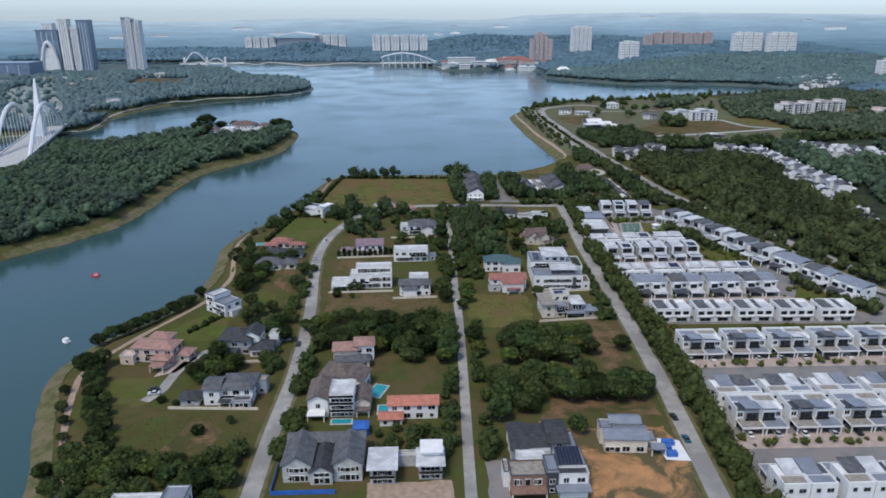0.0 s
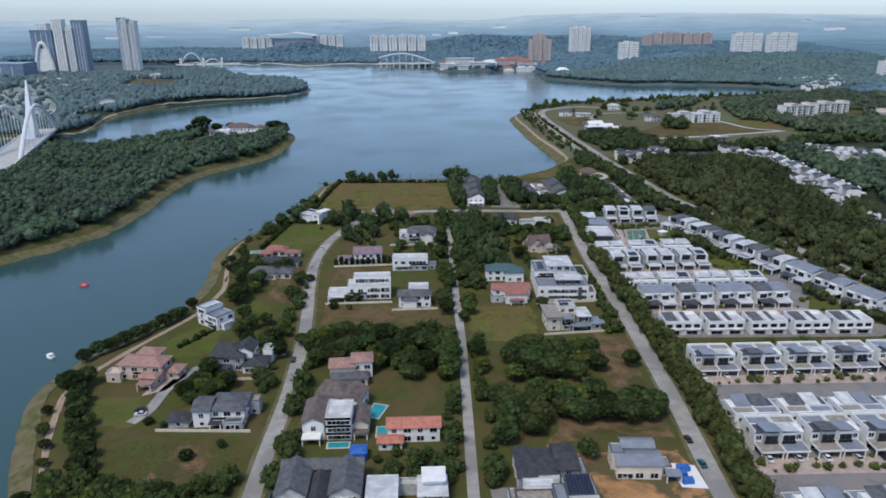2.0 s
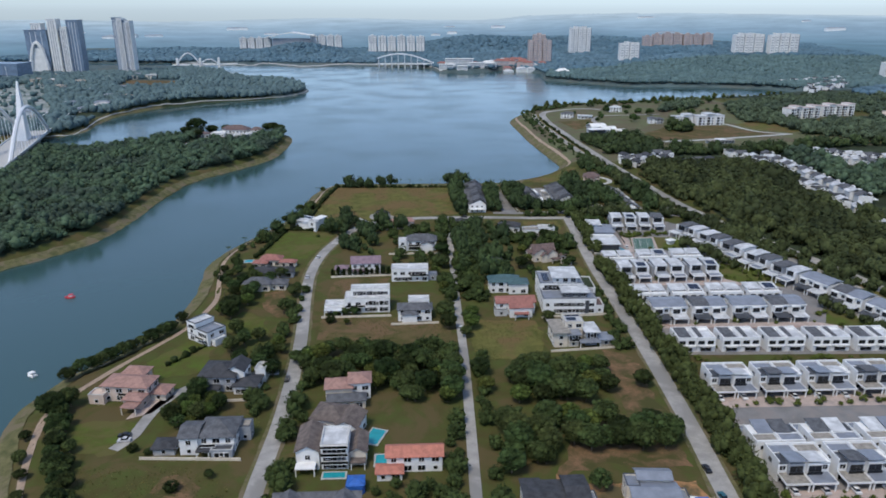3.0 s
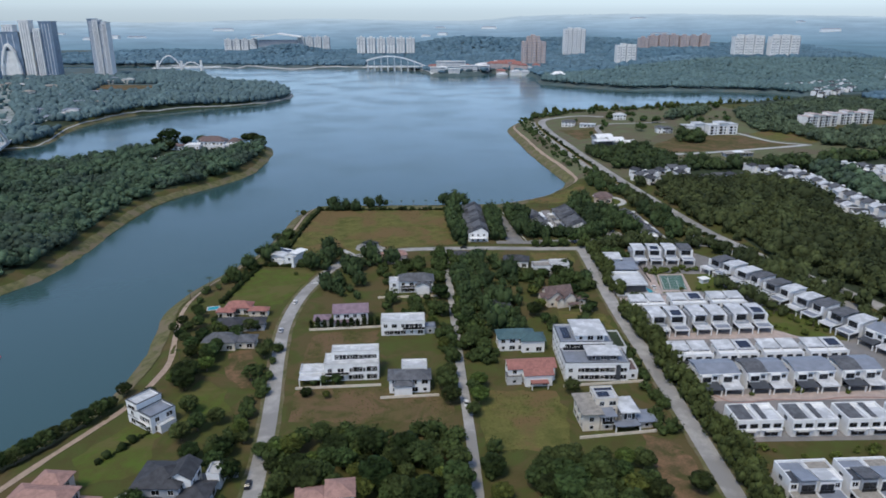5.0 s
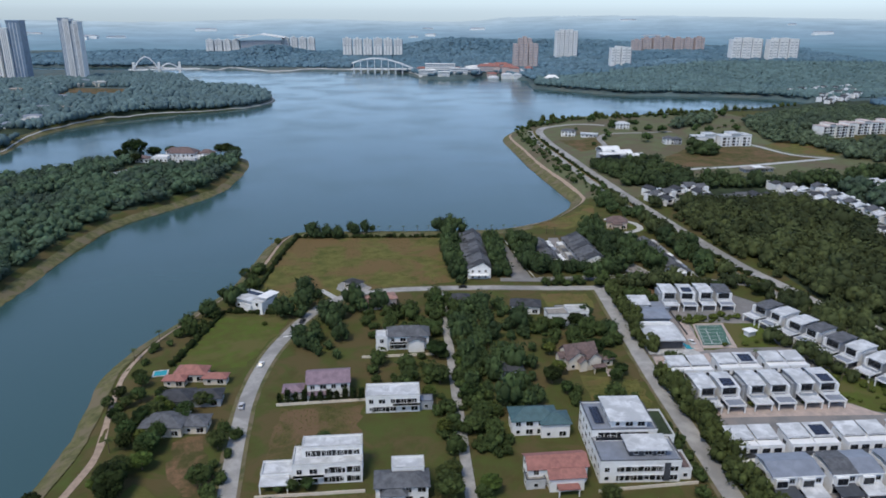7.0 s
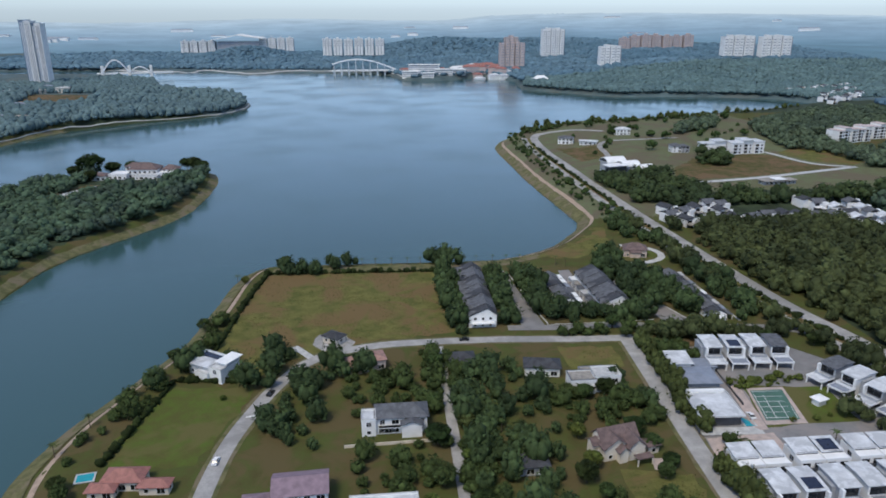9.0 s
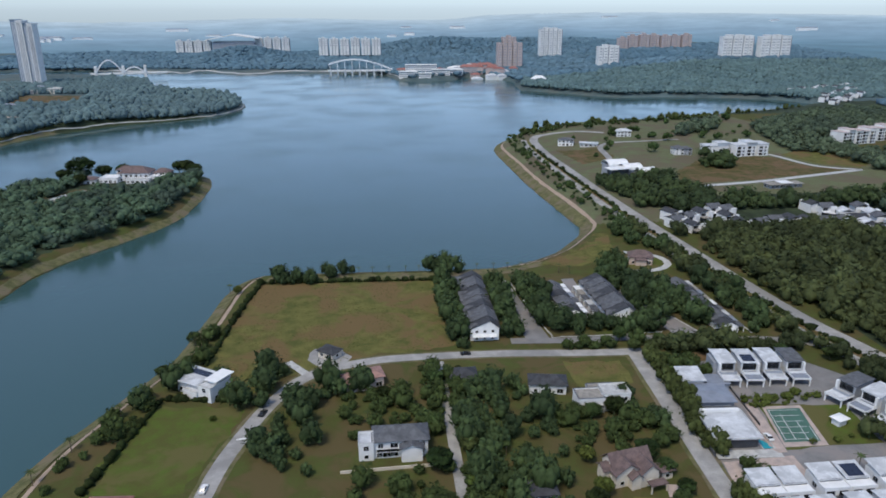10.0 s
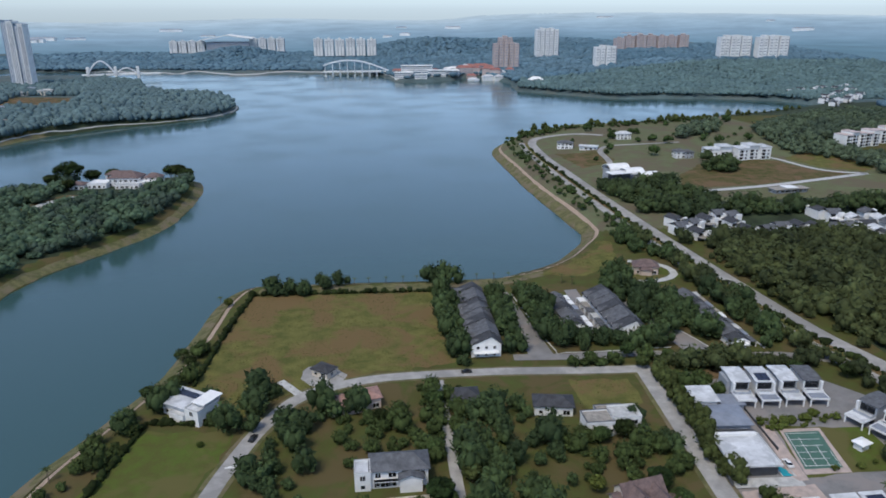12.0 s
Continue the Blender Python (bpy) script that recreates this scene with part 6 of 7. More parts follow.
for i in range(11):
    tree("column", -45 + 3.1 * i, 399.6 + 0.1 * i, 1.25, "clipped cypresses")
for i in range(16):
    palm(-44 + 8.4 * i + tree_rnd.uniform(-1, 1), 615 - 0.01 * i * i, 0.7, "promenade palms")
for x, y in ((-96, 476), (-94, 486), (-100, 468), (-106, 456), (-112, 440), (34, 468), (-6, 462), (40, 438), (30, 432), (178, 400), (184, 392), (190, 386), (150, 416), (101, 603), (106, 600), (-98, 372), (-80, 606)):
    palm(x, y, tree_rnd.uniform(0.75, 1.0), "scattered palms")
low_shrubs = [(138 + 2.4 * i + tree_rnd.uniform(-1, 1), 460.5 + tree_rnd.uniform(-2, 2)) for i in range(11)] + [(118 + 3.0 * i + tree_rnd.uniform(-1, 1), 289 + tree_rnd.uniform(-5, 6)) for i in range(38)]
low_shrubs += [(116 + 4.6 * i + tree_rnd.uniform(-1.5, 1.5), y + tree_rnd.uniform(-1, 3)) for i in range(24) for y in (257, 201)]
low_shrubs += [(tree_rnd.uniform(172, 198), tree_rnd.uniform(376, 408)) for i in range(34)] + [(tree_rnd.uniform(196, 234), tree_rnd.uniform(312, 340)) for i in range(22)]
low_shrubs += [(tree_rnd.uniform(134, 163), tree_rnd.choice((432, 456, 458)) + tree_rnd.uniform(-1, 1)) for i in range(22)]

low_shrubs += [(114.2 + 19.5 * i + tree_rnd.uniform(-0.6, 0.6), y + tree_rnd.uniform(-2, 2)) for i in range(5) for y in (229, 264, 308, 331, 386, 206)]


def low_crown(seed, clumps=7, extra=88):
    rnd = np.random.default_rng(seed)
    bm = bmesh.new()
    bmesh.ops.create_icosphere(bm, subdivisions=1, radius=1)
    bv = np.array([p.co[:] for p in bm.verts])
    bt = np.array([[q.index for q in f.verts] for f in bm.faces])
    bm.free()
    pieces = []
    for i in range(clumps):
        a = 6.28 * i / clumps + rnd.uniform(-0.5, 0.5)
        r = 0.0 if i == 0 else rnd.uniform(0.35, 0.66)
        v = bv * (1 + rnd.uniform(-0.25, 0.25, (len(bv), 1))) * rnd.uniform(0.28, 0.46) * np.array([1, 1, 0.9])
        pieces.append((v + np.array([math.cos(a) * r, math.sin(a) * r, 0.62 + (0.28 if i == 0 else rnd.uniform(-0.2, 0.15))]), bt))
    pieces.append(flakes(extra, np.array([0.84, 0.84, 0.55]), np.array([0, 0, 0.66]), rnd, 0.12))
    return merge(pieces)


def tiny_crown(seed):
    rnd = np.random.default_rng(seed)
    bm = bmesh.new()
    bmesh.ops.create_icosphere(bm, subdivisions=1, radius=1)
    v = np.array([p.co[:] for p in bm.verts])
    t = np.array([[q.index for q in f.verts] for f in bm.faces])
    bm.free()
    v *= 1 + rnd.uniform(-0.35, 0.35, (len(v), 1))
    return v * np.array([1, 1, 0.75]) + np.array([0, 0, 0.5]), t


LOW = [low_crown(i) for i in range(6)]
TINY = [tiny_crown(i) for i in range(6)]


def wood(name, spots, radius, material, label, templates, seed, tall=1.15, smooth=True):
    """Many crowns joined into one sheet of woodland."""
    rnd = np.random.default_rng(seed)
    pieces = []
    P = np.array(spots)
    Z = rise(P[:, 0], P[:, 1])
    for (x, y), z in zip(P, Z):
        if abs(x) > 0.68 * y + 70:
            continue
        v, t = templates[rnd.integers(len(templates))]
        a, s = rnd.uniform(0, 6.28), radius * (0.55 + 1.1 * rnd.random() ** 1.6)
        c, n = math.cos(a) * s, math.sin(a) * s
        w = np.stack([v[:, 0] * c - v[:, 1] * n + x, v[:, 0] * n + v[:, 1] * c + y, v[:, 2] * s * tall * rnd.uniform(0.8, 1.2) + z], -1)
        pieces.append((w, t))
    v, t = merge(pieces)
    tagged(new(name, np_mesh(name, v, t, material, smooth)), label, "woodland", kind="stuff")


FILL = [low_crown(60 + i, 10, 170) for i in range(5)]


def spread(ring, spacing, seed, clear=9.0, holes=()):
    pts = scatter(ring, spacing, seed)
    P = np.array(pts)
    ok = land(P[:, 0], P[:, 1]) > clear
    for h in holes:
        ok &= ~inside(h, P[:, 0], P[:, 1])
    return P[ok]


hedge = []
for x, y, dx, dy in curve_points([(102, 150), (105, 190), (107.5, 227), (109.4, 274), (109.6, 324), (110, 381), (109, 408)], 2.6):
    for k in range(3):
        hedge.append((x + tree_rnd.uniform(-3.2, 2.6), y + tree_rnd.uniform(-1.5, 1.5)))
for x, y, dx, dy in curve_points([(110, 430), (112, 470), (113.5, 500)], 2.8):
    for k in range(2):
        hedge.append((x + tree_rnd.uniform(-2.2, 1.6), y + tree_rnd.uniform(-1.5, 1.5)))
wood("roadside_hedge", hedge, 2.9, leaf, "tall leafy hedge along the estate road", LOW, 5, 1.5)
clipped = []
for pts in ([(-73, 512), (-70, 554), (-67, 580), (-63, 606), (38, 601)], [(-94, 432), (-84, 486), (-50, 482)], [(-104, 300), (-90, 322)]):
    for (ax, ay), (bx, by) in zip(pts, pts[1:]):
        n = int(math.hypot(bx - ax, by - ay) / 1.5)
        clipped += [(ax + (bx - ax) * i / n, ay + (by - ay) * i / n) for i in range(n)]
wood("clipped_hedge", clipped, 1.2, leaf_dark, "dark clipped hedge round the fields", TINY, 6, 1.4)
median = []
for x, y, dx, dy in curve_points(MAIN_ROAD[2:17], 2.6):
    if tree_rnd.random() < 0.86:
        median.append((x - dy * 5.6 + tree_rnd.uniform(-0.5, 0.5), y + dx * 5.6))
wood("road_median_hedge", median, 1.5, leaf_dark, "low dark hedge along the main road", TINY, 7, 1.2)

verge = []
for x, y, dx, dy in curve_points(MAIN_ROAD[2:12], 5.6):
    verge.append((x - dy * 19 + tree_rnd.uniform(-2.5, 2.5), y + dx * 19 + tree_rnd.uniform(-2, 2)))
    if tree_rnd.random() < 0.5:
        verge.append((x + dy * 8 + tree_rnd.uniform(-1, 2.5), y - dx * 8 + tree_rnd.uniform(-2, 2)))
for i in range(22):
    verge.append((116 + 3.0 * i + tree_rnd.uniform(-1.5, 1.5), 505 - 0.22 * 3.0 * i * 0.6 + tree_rnd.uniform(-3, 3)))
for (ax, ay), (bx, by), n in (((167, 434), (184, 394), 7), ((206, 346), (226, 300), 7), ((203, 462), (256, 335), 16), ((190, 470), (196, 464), 2)):
    verge += [(ax + (bx - ax) * i / n + tree_rnd.uniform(-1.5, 1.5), ay + (by - ay) * i / n + tree_rnd.uniform(-1.5, 1.5)) for i in range(n)]
wood("road_verge_trees", verge, 3.8, wood_leaf, "leafy street trees along the main road", FILL, 65, 1.5)
fill = []
for g, (ring, kind, spacing, scale, group) in enumerate(groves):
    if ring[0][1] > 410:
        fill += scatter(ring, spacing * (0.85 if ring[0][1] > 500 else 1.02), 80 + g)
wood("northern_trees", fill, 3.7, wood_leaf, "leafy trees between the northern gardens and terraces", FILL, 61, 1.65)
bushes = []
for ring, spacing in (([(-104, 176), (-114, 202), (-58, 202), (-58, 176)], 5.5), ([(-100, 380), (-108, 430), (-92, 452), (-84, 486), (-92, 492), (-104, 458), (-114, 428), (-104, 380)], 8.0),
                      ([(-80, 512), (-72, 580), (-70, 580), (-75, 512)], 9.0), ([(-30, 300), (16, 296), (18, 312), (-30, 314)], 5.0), ([(24, 360), (24, 420), (36, 420), (38, 362)], 4.6),
                      ([(-64, 296), (-56, 340), (-55, 384), (-62, 384), (-62, 340), (-68, 300)], 4.4), ([(-46, 200), (-46, 226), (-40, 226), (-40, 200)], 4.0), ([(-47, 240), (-46, 300), (-40, 300), (-40, 240)], 4.4), ([(10, 196), (12, 262), (16, 262), (15, 196)], 4.0), ([(24, 196), (26, 300), (30, 300), (28, 196)], 4.4),
                      ([(25, 420), (25, 500), (32, 500), (32, 420)], 4.5), ([(14, 452), (14, 500), (21, 500), (21, 452)], 4.8), ([(14, 362), (14, 400), (20, 400), (20, 362)], 4.6), ([(80, 511), (80, 515), (104, 512), (104, 509)], 3.0), ([(108, 508), (110, 515), (124, 512), (122, 506)], 4.0), ([(-12, 404), (20, 404), (20, 432), (-12, 432)], 7.0), ([(64, 384), (94, 384), (94, 400), (64, 404)], 7.5), ([(-16, 450), (-16, 480), (22, 482), (22, 452)], 5.6), ([(60, 436), (60, 462), (100, 450), (98, 434)], 6.0), ([(88, 306), (94, 340), (92, 380), (97, 380), (97, 306)], 5.5),
                      ([(112, 404), (114, 424), (124, 410)], 4.0), ([(112, 470), (112, 500), (130, 494), (134, 480)], 5.0), ([(-58, 232), (-56, 282), (-66, 272), (-60, 250)], 5.0), ([(-16, 196), (-14, 216), (12, 216), (12, 200)], 6.0)):
    bushes += scatter(ring, spacing, 90 + len(bushes))
wood("low_shrubs", low_shrubs, 1.4, leaf_light, "low garden shrubs along the estate streets", LOW, 63, 1.1)
wood("garden_bushes", bushes, 2.7, leaf, "garden bushes and small trees between the plots", FILL, 62, 1.3)
tuft_mat = mat("dry_grass_tufts", (0.105, 0.098, 0.036), 0.95, 0.4, 3.0, 0.5, 0.0, island=0.35, spec=0.05, tint=(0.05, 0.06, 0.018))
tv = []
trnd = np.random.default_rng(5)
for ring, material, label in PLOTS:
    if material in (grass, dry, brown_soil) and ring[0][1] < 620:
        P = np.array(scatter(ring, 1.15 if ring[0][1] < 420 else 1.5, len(label) + 9))
        keep = np.sin(P[:, 0] * 0.21 + 1.3 * np.sin(P[:, 1] * 0.13)) + np.sin(P[:, 1] * 0.17 + P[:, 0] * 0.05) + trnd.normal(0, 0.7, len(P)) > -0.2
        for x, y in P[keep]:
            z, q, a = height(x, y), trnd.uniform(0.22, 0.5), trnd.uniform(0, 6.28)
            for k in range(3):
                b = a + 2.09 * k
                tv += [(x, y, z + q * 0.9), (x + math.cos(b) * q, y + math.sin(b) * q, z - 0.02), (x + math.cos(b + 2.09) * q, y + math.sin(b + 2.09) * q, z - 0.02)]
tagged(new("grass_tufts", np_mesh("grass_tufts", np.array(tv), np.arange(len(tv)).reshape(-1, 3), tuft_mat)), "dry and green grass tufts on the rough plots", "grass", kind="stuff")
houses_gap = [(299, 480), (318, 690), (354, 704), (354, 520), (338, 462)]
slope_gap = [(384, 636), (384, 724), (470, 732), (470, 626)]
right_wood = spread([(214, 506), (206, 560), (204, 640), (206, 652), (320, 652), (322, 512), (300, 420), (300, 300), (262, 372), (240, 425)], 6.8, 21, 9, (houses_gap,))
wood("roadside_wood", right_wood, 6.0, wood_leaf, "dense dark green wood beside the main road", FILL, 22, 1.2)
wood("roadside_wood", spread([(340, 420), (350, 640), (360, 700), (400, 716), (520, 700), (560, 420), (420, 300)], 9.0, 23, 9, (houses_gap, slope_gap)), 6.6, spit_leaf_haze, "dense green wood between terraces", LOW, 24)
wood("hillside_wood", [*spread([(196, 724), (228, 718), (256, 740), (244, 768), (214, 780), (198, 800), (192, 800)], 6.4, 25), *spread([(216, 708), (232, 728), (298, 716), (374, 722), (440, 745), (520, 735), (440, 728), (374, 704), (298, 702), (240, 706)], 6.4, 26), *spread([(186, 778), (206, 776), (248, 790), (246, 799), (206, 791), (197, 800), (189, 808)], 4.8, 29), *spread([(290, 832), (308, 868), (328, 852), (324, 822)], 6.0, 27)], 5.6, wood_leaf, "green wood round the hall and lots", LOW, 26)
wood("hillside_wood", [*spread([(440, 800), (442, 850), (414, 897), (422, 970), (465, 1069), (628, 1187), (760, 1160), (760, 740), (520, 738)], 9.0, 27, 9, ([(468, 880), (596, 900), (640, 870), (650, 920), (596, 985), (470, 965)],)), *spread([(340, 996), (400, 1030), (440, 1110), (362, 1048)], 7.0, 28)], 6.0, spit_leaf_haze, "wood on the far slope", LOW, 28, 1.0)
cape_strip = [(154, 690), (152, 760), (149, 841), (147, 950), (147, 1005), (158, 1040), (180, 1074), (240, 1105), (430, 1150), (440, 1140), (250, 1084), (190, 1056), (172, 1030), (164, 980), (165, 860), (170, 760), (174, 690)]
wood("verge_trees", spread(cape_strip, 8.2, 29, 9), 2.2, leaf, "scattered young trees on the lakeside verge", LOW, 30)
wood("verge_trees", spread([(164, 1040), (200, 1090), (330, 1128), (430, 1150), (560, 1205), (640, 1250), (640, 1240), (440, 1142), (330, 1116), (220, 1076)], 9.0, 47, 9), 3.4, leaf, "row of trees along the cape shore", LOW, 48, 1.5)
wood("garden_trees", spread([(200, 900), (210, 1030), (330, 1120), (460, 1140), (420, 950), (300, 900)], 34.0, 31, 8), 4.2, leaf, "scattered garden trees", LOW, 32)
mansion_ring = [(-252, 822), (-250, 896), (-160, 908), (-164, 852), (-206, 828)]
wood("island_wood", spread(ISLAND_RING, 6.8, 33, 12.0, (mansion_ring, [(-440, 600), (-360, 640), (-410, 900), (-480, 900), (-470, 700)], [(-268, 770), (-262, 812), (-246, 842), (-224, 840), (-232, 800), (-250, 776)])), 5.6, spit_leaf_haze, "thick dark green wood on the wooded spit", LOW, 34, 1.0)
nw_ring = [(-560, 860), (-431, 905), (-415, 945), (-424, 998), (-430, 1060), (-420, 1120), (-371, 1196), (-308, 1250), (-222, 1310), (-196, 1402), (-205, 1448), (-246, 1540), (-298, 1576), (-346, 1572), (-378, 1582), (-405, 1665), (-450, 1800), (-560, 1900), (-760, 1700), (-760, 1000)]
wood("far_headland_wood", spread(nw_ring, 5.0, 35, 6, ([(-520, 1320), (-420, 1330), (-450, 1480), (-560, 1500)], [(-474, 990), (-432, 990), (-436, 1070), (-474, 1070)], [(-713, 1281), (-712, 1393), (-698, 1434), (-573, 1182), (-510, 1073), (-488, 943), (-542, 964)])), 3.6, leaf_haze, "wooded far headland", TINY, 36, 1.5, False)
wood("car_park_trees", spread([(-713, 1281), (-712, 1393), (-698, 1434), (-573, 1182), (-510, 1073), (-488, 943), (-542, 964)], 20.0, 47, 3), 3.4, leaf_haze, "scattered trees of the car parks", TINY, 48, 1.3, False)
wood("far_shore_wood", spread([(290, 1600), (330, 1560), (366, 1522), (402, 1480), (442, 1454), (560, 1438), (625, 1423), (690, 1390), (705, 1345), (900, 1330), (1150, 1500), (1150, 1800), (560, 1850), (320, 1720)], 5.6, 37, 3), 3.8, leaf_haze, "wooded far shore", TINY, 38, 1.1, False)
wood("far_shore_wood", spread([(-1100, 2060), (-640, 2190), (-338, 2100), (-97, 2070), (44, 1950), (88, 1815), (240, 1860), (300, 1700), (560, 1860), (1150, 1810), (1300, 2400), (700, 2900), (-900, 2900), (-1300, 2400)], 10.0, 39, 4), 6.6, leaf_deep_haze, "hazy distant woods beyond the lake", TINY, 40, 0.7, True)
wood("west_wood", spread([(-760, 1000), (-760, 1700), (-1200, 1900), (-1300, 900)], 11.0, 41, 10), 7.0, leaf_haze, "woods behind the bridge", TINY, 42, 0.9, True)
wood("east_wood", spread([(760, 760), (760, 1250), (1150, 1480), (2200, 2600), (2400, 1500), (1200, 700)], 12.0, 45, 10), 8.0, leaf_deep_haze, "woods on the eastern slope", TINY, 46, 0.8, True)


# ---------- beyond the peninsula ----------
def arch_hall(x, y, turn):
    """Three white barrel-vaulted halls, stepped one behind another."""
    root = thing("vaulted_hall", x, y, height(x, y) + 6, turn, "white hall of three stepped barrel vaults", "hall")
    for k, (dx, dy, r, long, z) in enumerate(((0, 0, 6.4, 17, 0.6), (-8.6, 10, 6.8, 17, 2.2), (-17, 21, 7.0, 19, 4.0))):
        f = Form()
        n = 10
        ring = [(math.cos(math.pi * i / n) * r, math.sin(math.pi * i / n) * r * 0.62) for i in range(n + 1)]
        shell = [(dy + a, z + b) for a, b in ring] + [(dy + a * 0.95, z + b * 0.93) for a, b in ring[::-1]]
        e = len(shell)
        f.add([(dx - long / 2, a, b) for a, b in shell] + [(dx + long / 2, a, b) for a, b in shell], [(i, (i + 1) % e, e + (i + 1) % e, e + i) for i in range(e)] + [(k + i, k + i + 1, k + e - 2 - i, k + e - 1 - i) for k in (0, e) for i in range(n)])
        part("vault", f, white, root)
        part("wall", Form().box(dx - long / 2 + 1, dy - r + 0.6, -9, dx + long / 2 - 1, dy + r - 0.6, z + 0.6), greyp, root)
    part("side_roof", Form().box(-33, 0, 4.2, -13, 11, 4.7), white, root)
    # Charcoal puts the shadow under the side roof into the wall colour.
    part("side_wall", Form().box(-31, 2, -9, -15, 9.6, 4.2), darkp, root)


arch_hall(227, 802, 12)


def modern_block(x, y, turn, w, d, h, label, name="white_apartment_block", material=None):
    """A stepped white block with floors, recessed balconies and windows."""
    root = thing(name, x, y, height(x, y), turn, label, "apartment block")
    n = max(2, int(w / 9))
    for i in range(n):
        x0 = -w / 2 + w * i / n
        hh = h + (0.0, 2.6, 0.9)[i % 3]
        part("wall", Form().box(x0, -d / 2 + (1.2 if i % 2 else 0), -3, x0 + w / n - 0.3, d / 2, hh), material or white, root)
        part("roof", Form().box(x0 - 0.2, -d / 2 - 0.6, hh, x0 + w / n, d / 2 + 0.4, hh + 0.4), pale_roof if material is None else far_pink, root)
        for s in range(int(h / 3.2)):
            window(root, x0 + w / n * 0.3, -d / 2 + (1.2 if i % 2 else 0), 1.7 + 3.2 * s, 0, 3.4, 2.2, darkp)
            part("balcony", Form().box(x0 + 0.4, -d / 2 - 1.2 + (1.2 if i % 2 else 0), 0.2 + 3.2 * s, x0 + w / n * 0.6, -d / 2 + (1.2 if i % 2 else 0), 0.5 + 3.2 * s), material or white, root)
            window(root, x0 + w / n * 0.72, -d / 2 + (1.2 if i % 2 else 0), 1.7 + 3.2 * s, 0, 1.8, 1.8, greyp)


modern_block(330, 890, -2, 24, 14, 9, "white modern apartment block in two stepped halves")
modern_block(360, 884, 4, 34, 16, 10.5, "white modern apartment block with deep balconies")
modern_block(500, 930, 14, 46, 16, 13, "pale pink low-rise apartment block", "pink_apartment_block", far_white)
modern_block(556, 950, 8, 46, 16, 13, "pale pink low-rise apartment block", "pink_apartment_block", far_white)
modern_block(610, 900, 20, 60, 18, 9, "long brown-roofed institute block", "institute_block", cream)
villa("hillside_house", 298, 895, 0, "grey and white house on the slope", [(-8, -5, 2, 5, 0, 6.5, "hip", 2.4, slate_roof, white), (1, -6, 9, 4, 0, 6, "hip", 2, slate_roof, greyp)])
villa("hillside_house", 207, 978, -20, "white house with grey roofs above the lake", [(-8, -5, 8, 5, 0, 6.2, "hip", 2.2, slate_roof, white)])
villa("hillside_house", 226, 958, -20, "low white house with pale flat roof", [(-9, -4, 9, 4, 0, 3.6, "slab", 0, pale_roof, white)])
villa("hillside_house", 278, 1003, 0, "white house with pale roof by the road", [(-8, -5, 8, 5, 0, 6.5, "hip", 2.2, pale_roof, white)])
villa("roadside_shed", 322, 756, 6, "long low shed with white canopy", [(-14, -4, 14, 4, 0, 3.0, "slab", 0, deck, greyp), (-4, -4, 4, 3, 0, 4.0, "slab", 0, white, white)])


def cottage(kind):
    """A two-storey linked house with dark roof; one of several makes."""
    root = thing("linked_house", 0, 0, -220, 0, "", "house")
    part("wall", Form().box(-4.7, -5, -2, 4.7, 5, 5.8), white, root)
    part("roof", Form().gable(-4.9, -5.6, 4.9, 5.6, 5.8, 2.4 if kind else 1.9, "x" if kind else "y"), (dark_roof, slate_roof, pale_roof)[kind], root)
    part("porch_roof", Form().box(-4.6, -9, 2.8, 1.5, -5, 3.2), white if kind else deck, root)
    part("upper_bay", Form().box(1, -6.5, 0, 5, -5, 6.6), white, root)
    part("window", Form().box(-3.7, -5.12, 3.5, -0.3, -4.98, 5.4), glass, root)
    # Dark panel on the wall stands in for shade inside the porch.
    part("porch_recess", Form().box(-4.4, -5.15, 0, 0.8, -4.98, 2.6), darkp, root)
    return root


cot = [cottage(0), cottage(1), cottage(2)]
spots = []
for i in range(15):
    spots.append((341 - 0.2 * i, 690 - 11.4 * i, 80, "terrace along the wood"))
    spots.append((324 - 0.6 * i, 680 - 11.4 * i, -100, "terrace along the wood"))
for i in range(8):
    spots.append((318 - 3.2 * i, 500 - 11 * i, 70, "terrace along the wood"))
for i in range(9):
    spots.append((392 + 7.0 * i, 700 - 3 * i, 10, "terrace on the slope"))
    spots.append((398 + 7.0 * i, 676 - 4 * i, 190, "terrace on the slope"))
    spots.append((418 + 8.0 * i, 652 - 4 * i, 10, "terrace on the slope"))
for x, y, a in ((203, 695, 20), (200, 678, 20), (213, 686, 20), (209, 667, 20), (226, 692, 10), (236, 699, 10), (244, 696, 10), (239, 682, 10), (242, 669, 10), (252, 665, 10), (266, 671, 0), (277, 670, 0), (288, 668, 0), (297, 664, 0), (307, 666, 0), (316, 662, 0), (309, 698, 190), (316, 691, 0)):
    spots.append((x, y, a, "houses in the wood"))
for i in range(9):
    spots.append((700 + 15 * i, 1265 + 12 * i + 6 * (i % 3), 30, "far terraces"))
    spots.append((726 + 15 * i, 1330 + 13 * i + 5 * (i % 2), 30, "far terraces"))
    spots.append((722 + 19 * i, 1420 + 7 * i + 8 * (i % 3), 20, "far terraces"))
for k, (x, y, a, group) in enumerate(spots):
    make = (1, 2, 2, 0)[k % 4] if group in ("terrace on the slope", "terrace along the wood", "far terraces") else k // 2 % 2
    tagged(copy_thing(cot[make], pose(x + tree_rnd.uniform(-1.6, 1.6), y, height(x, y) + tree_rnd.uniform(-0.5, 0.7), 0, 0, a + tree_rnd.uniform(-4, 4))), "white linked house with pale grey gabled roof" if make == 2 else "white linked house with dark gabled roof", "house", group)
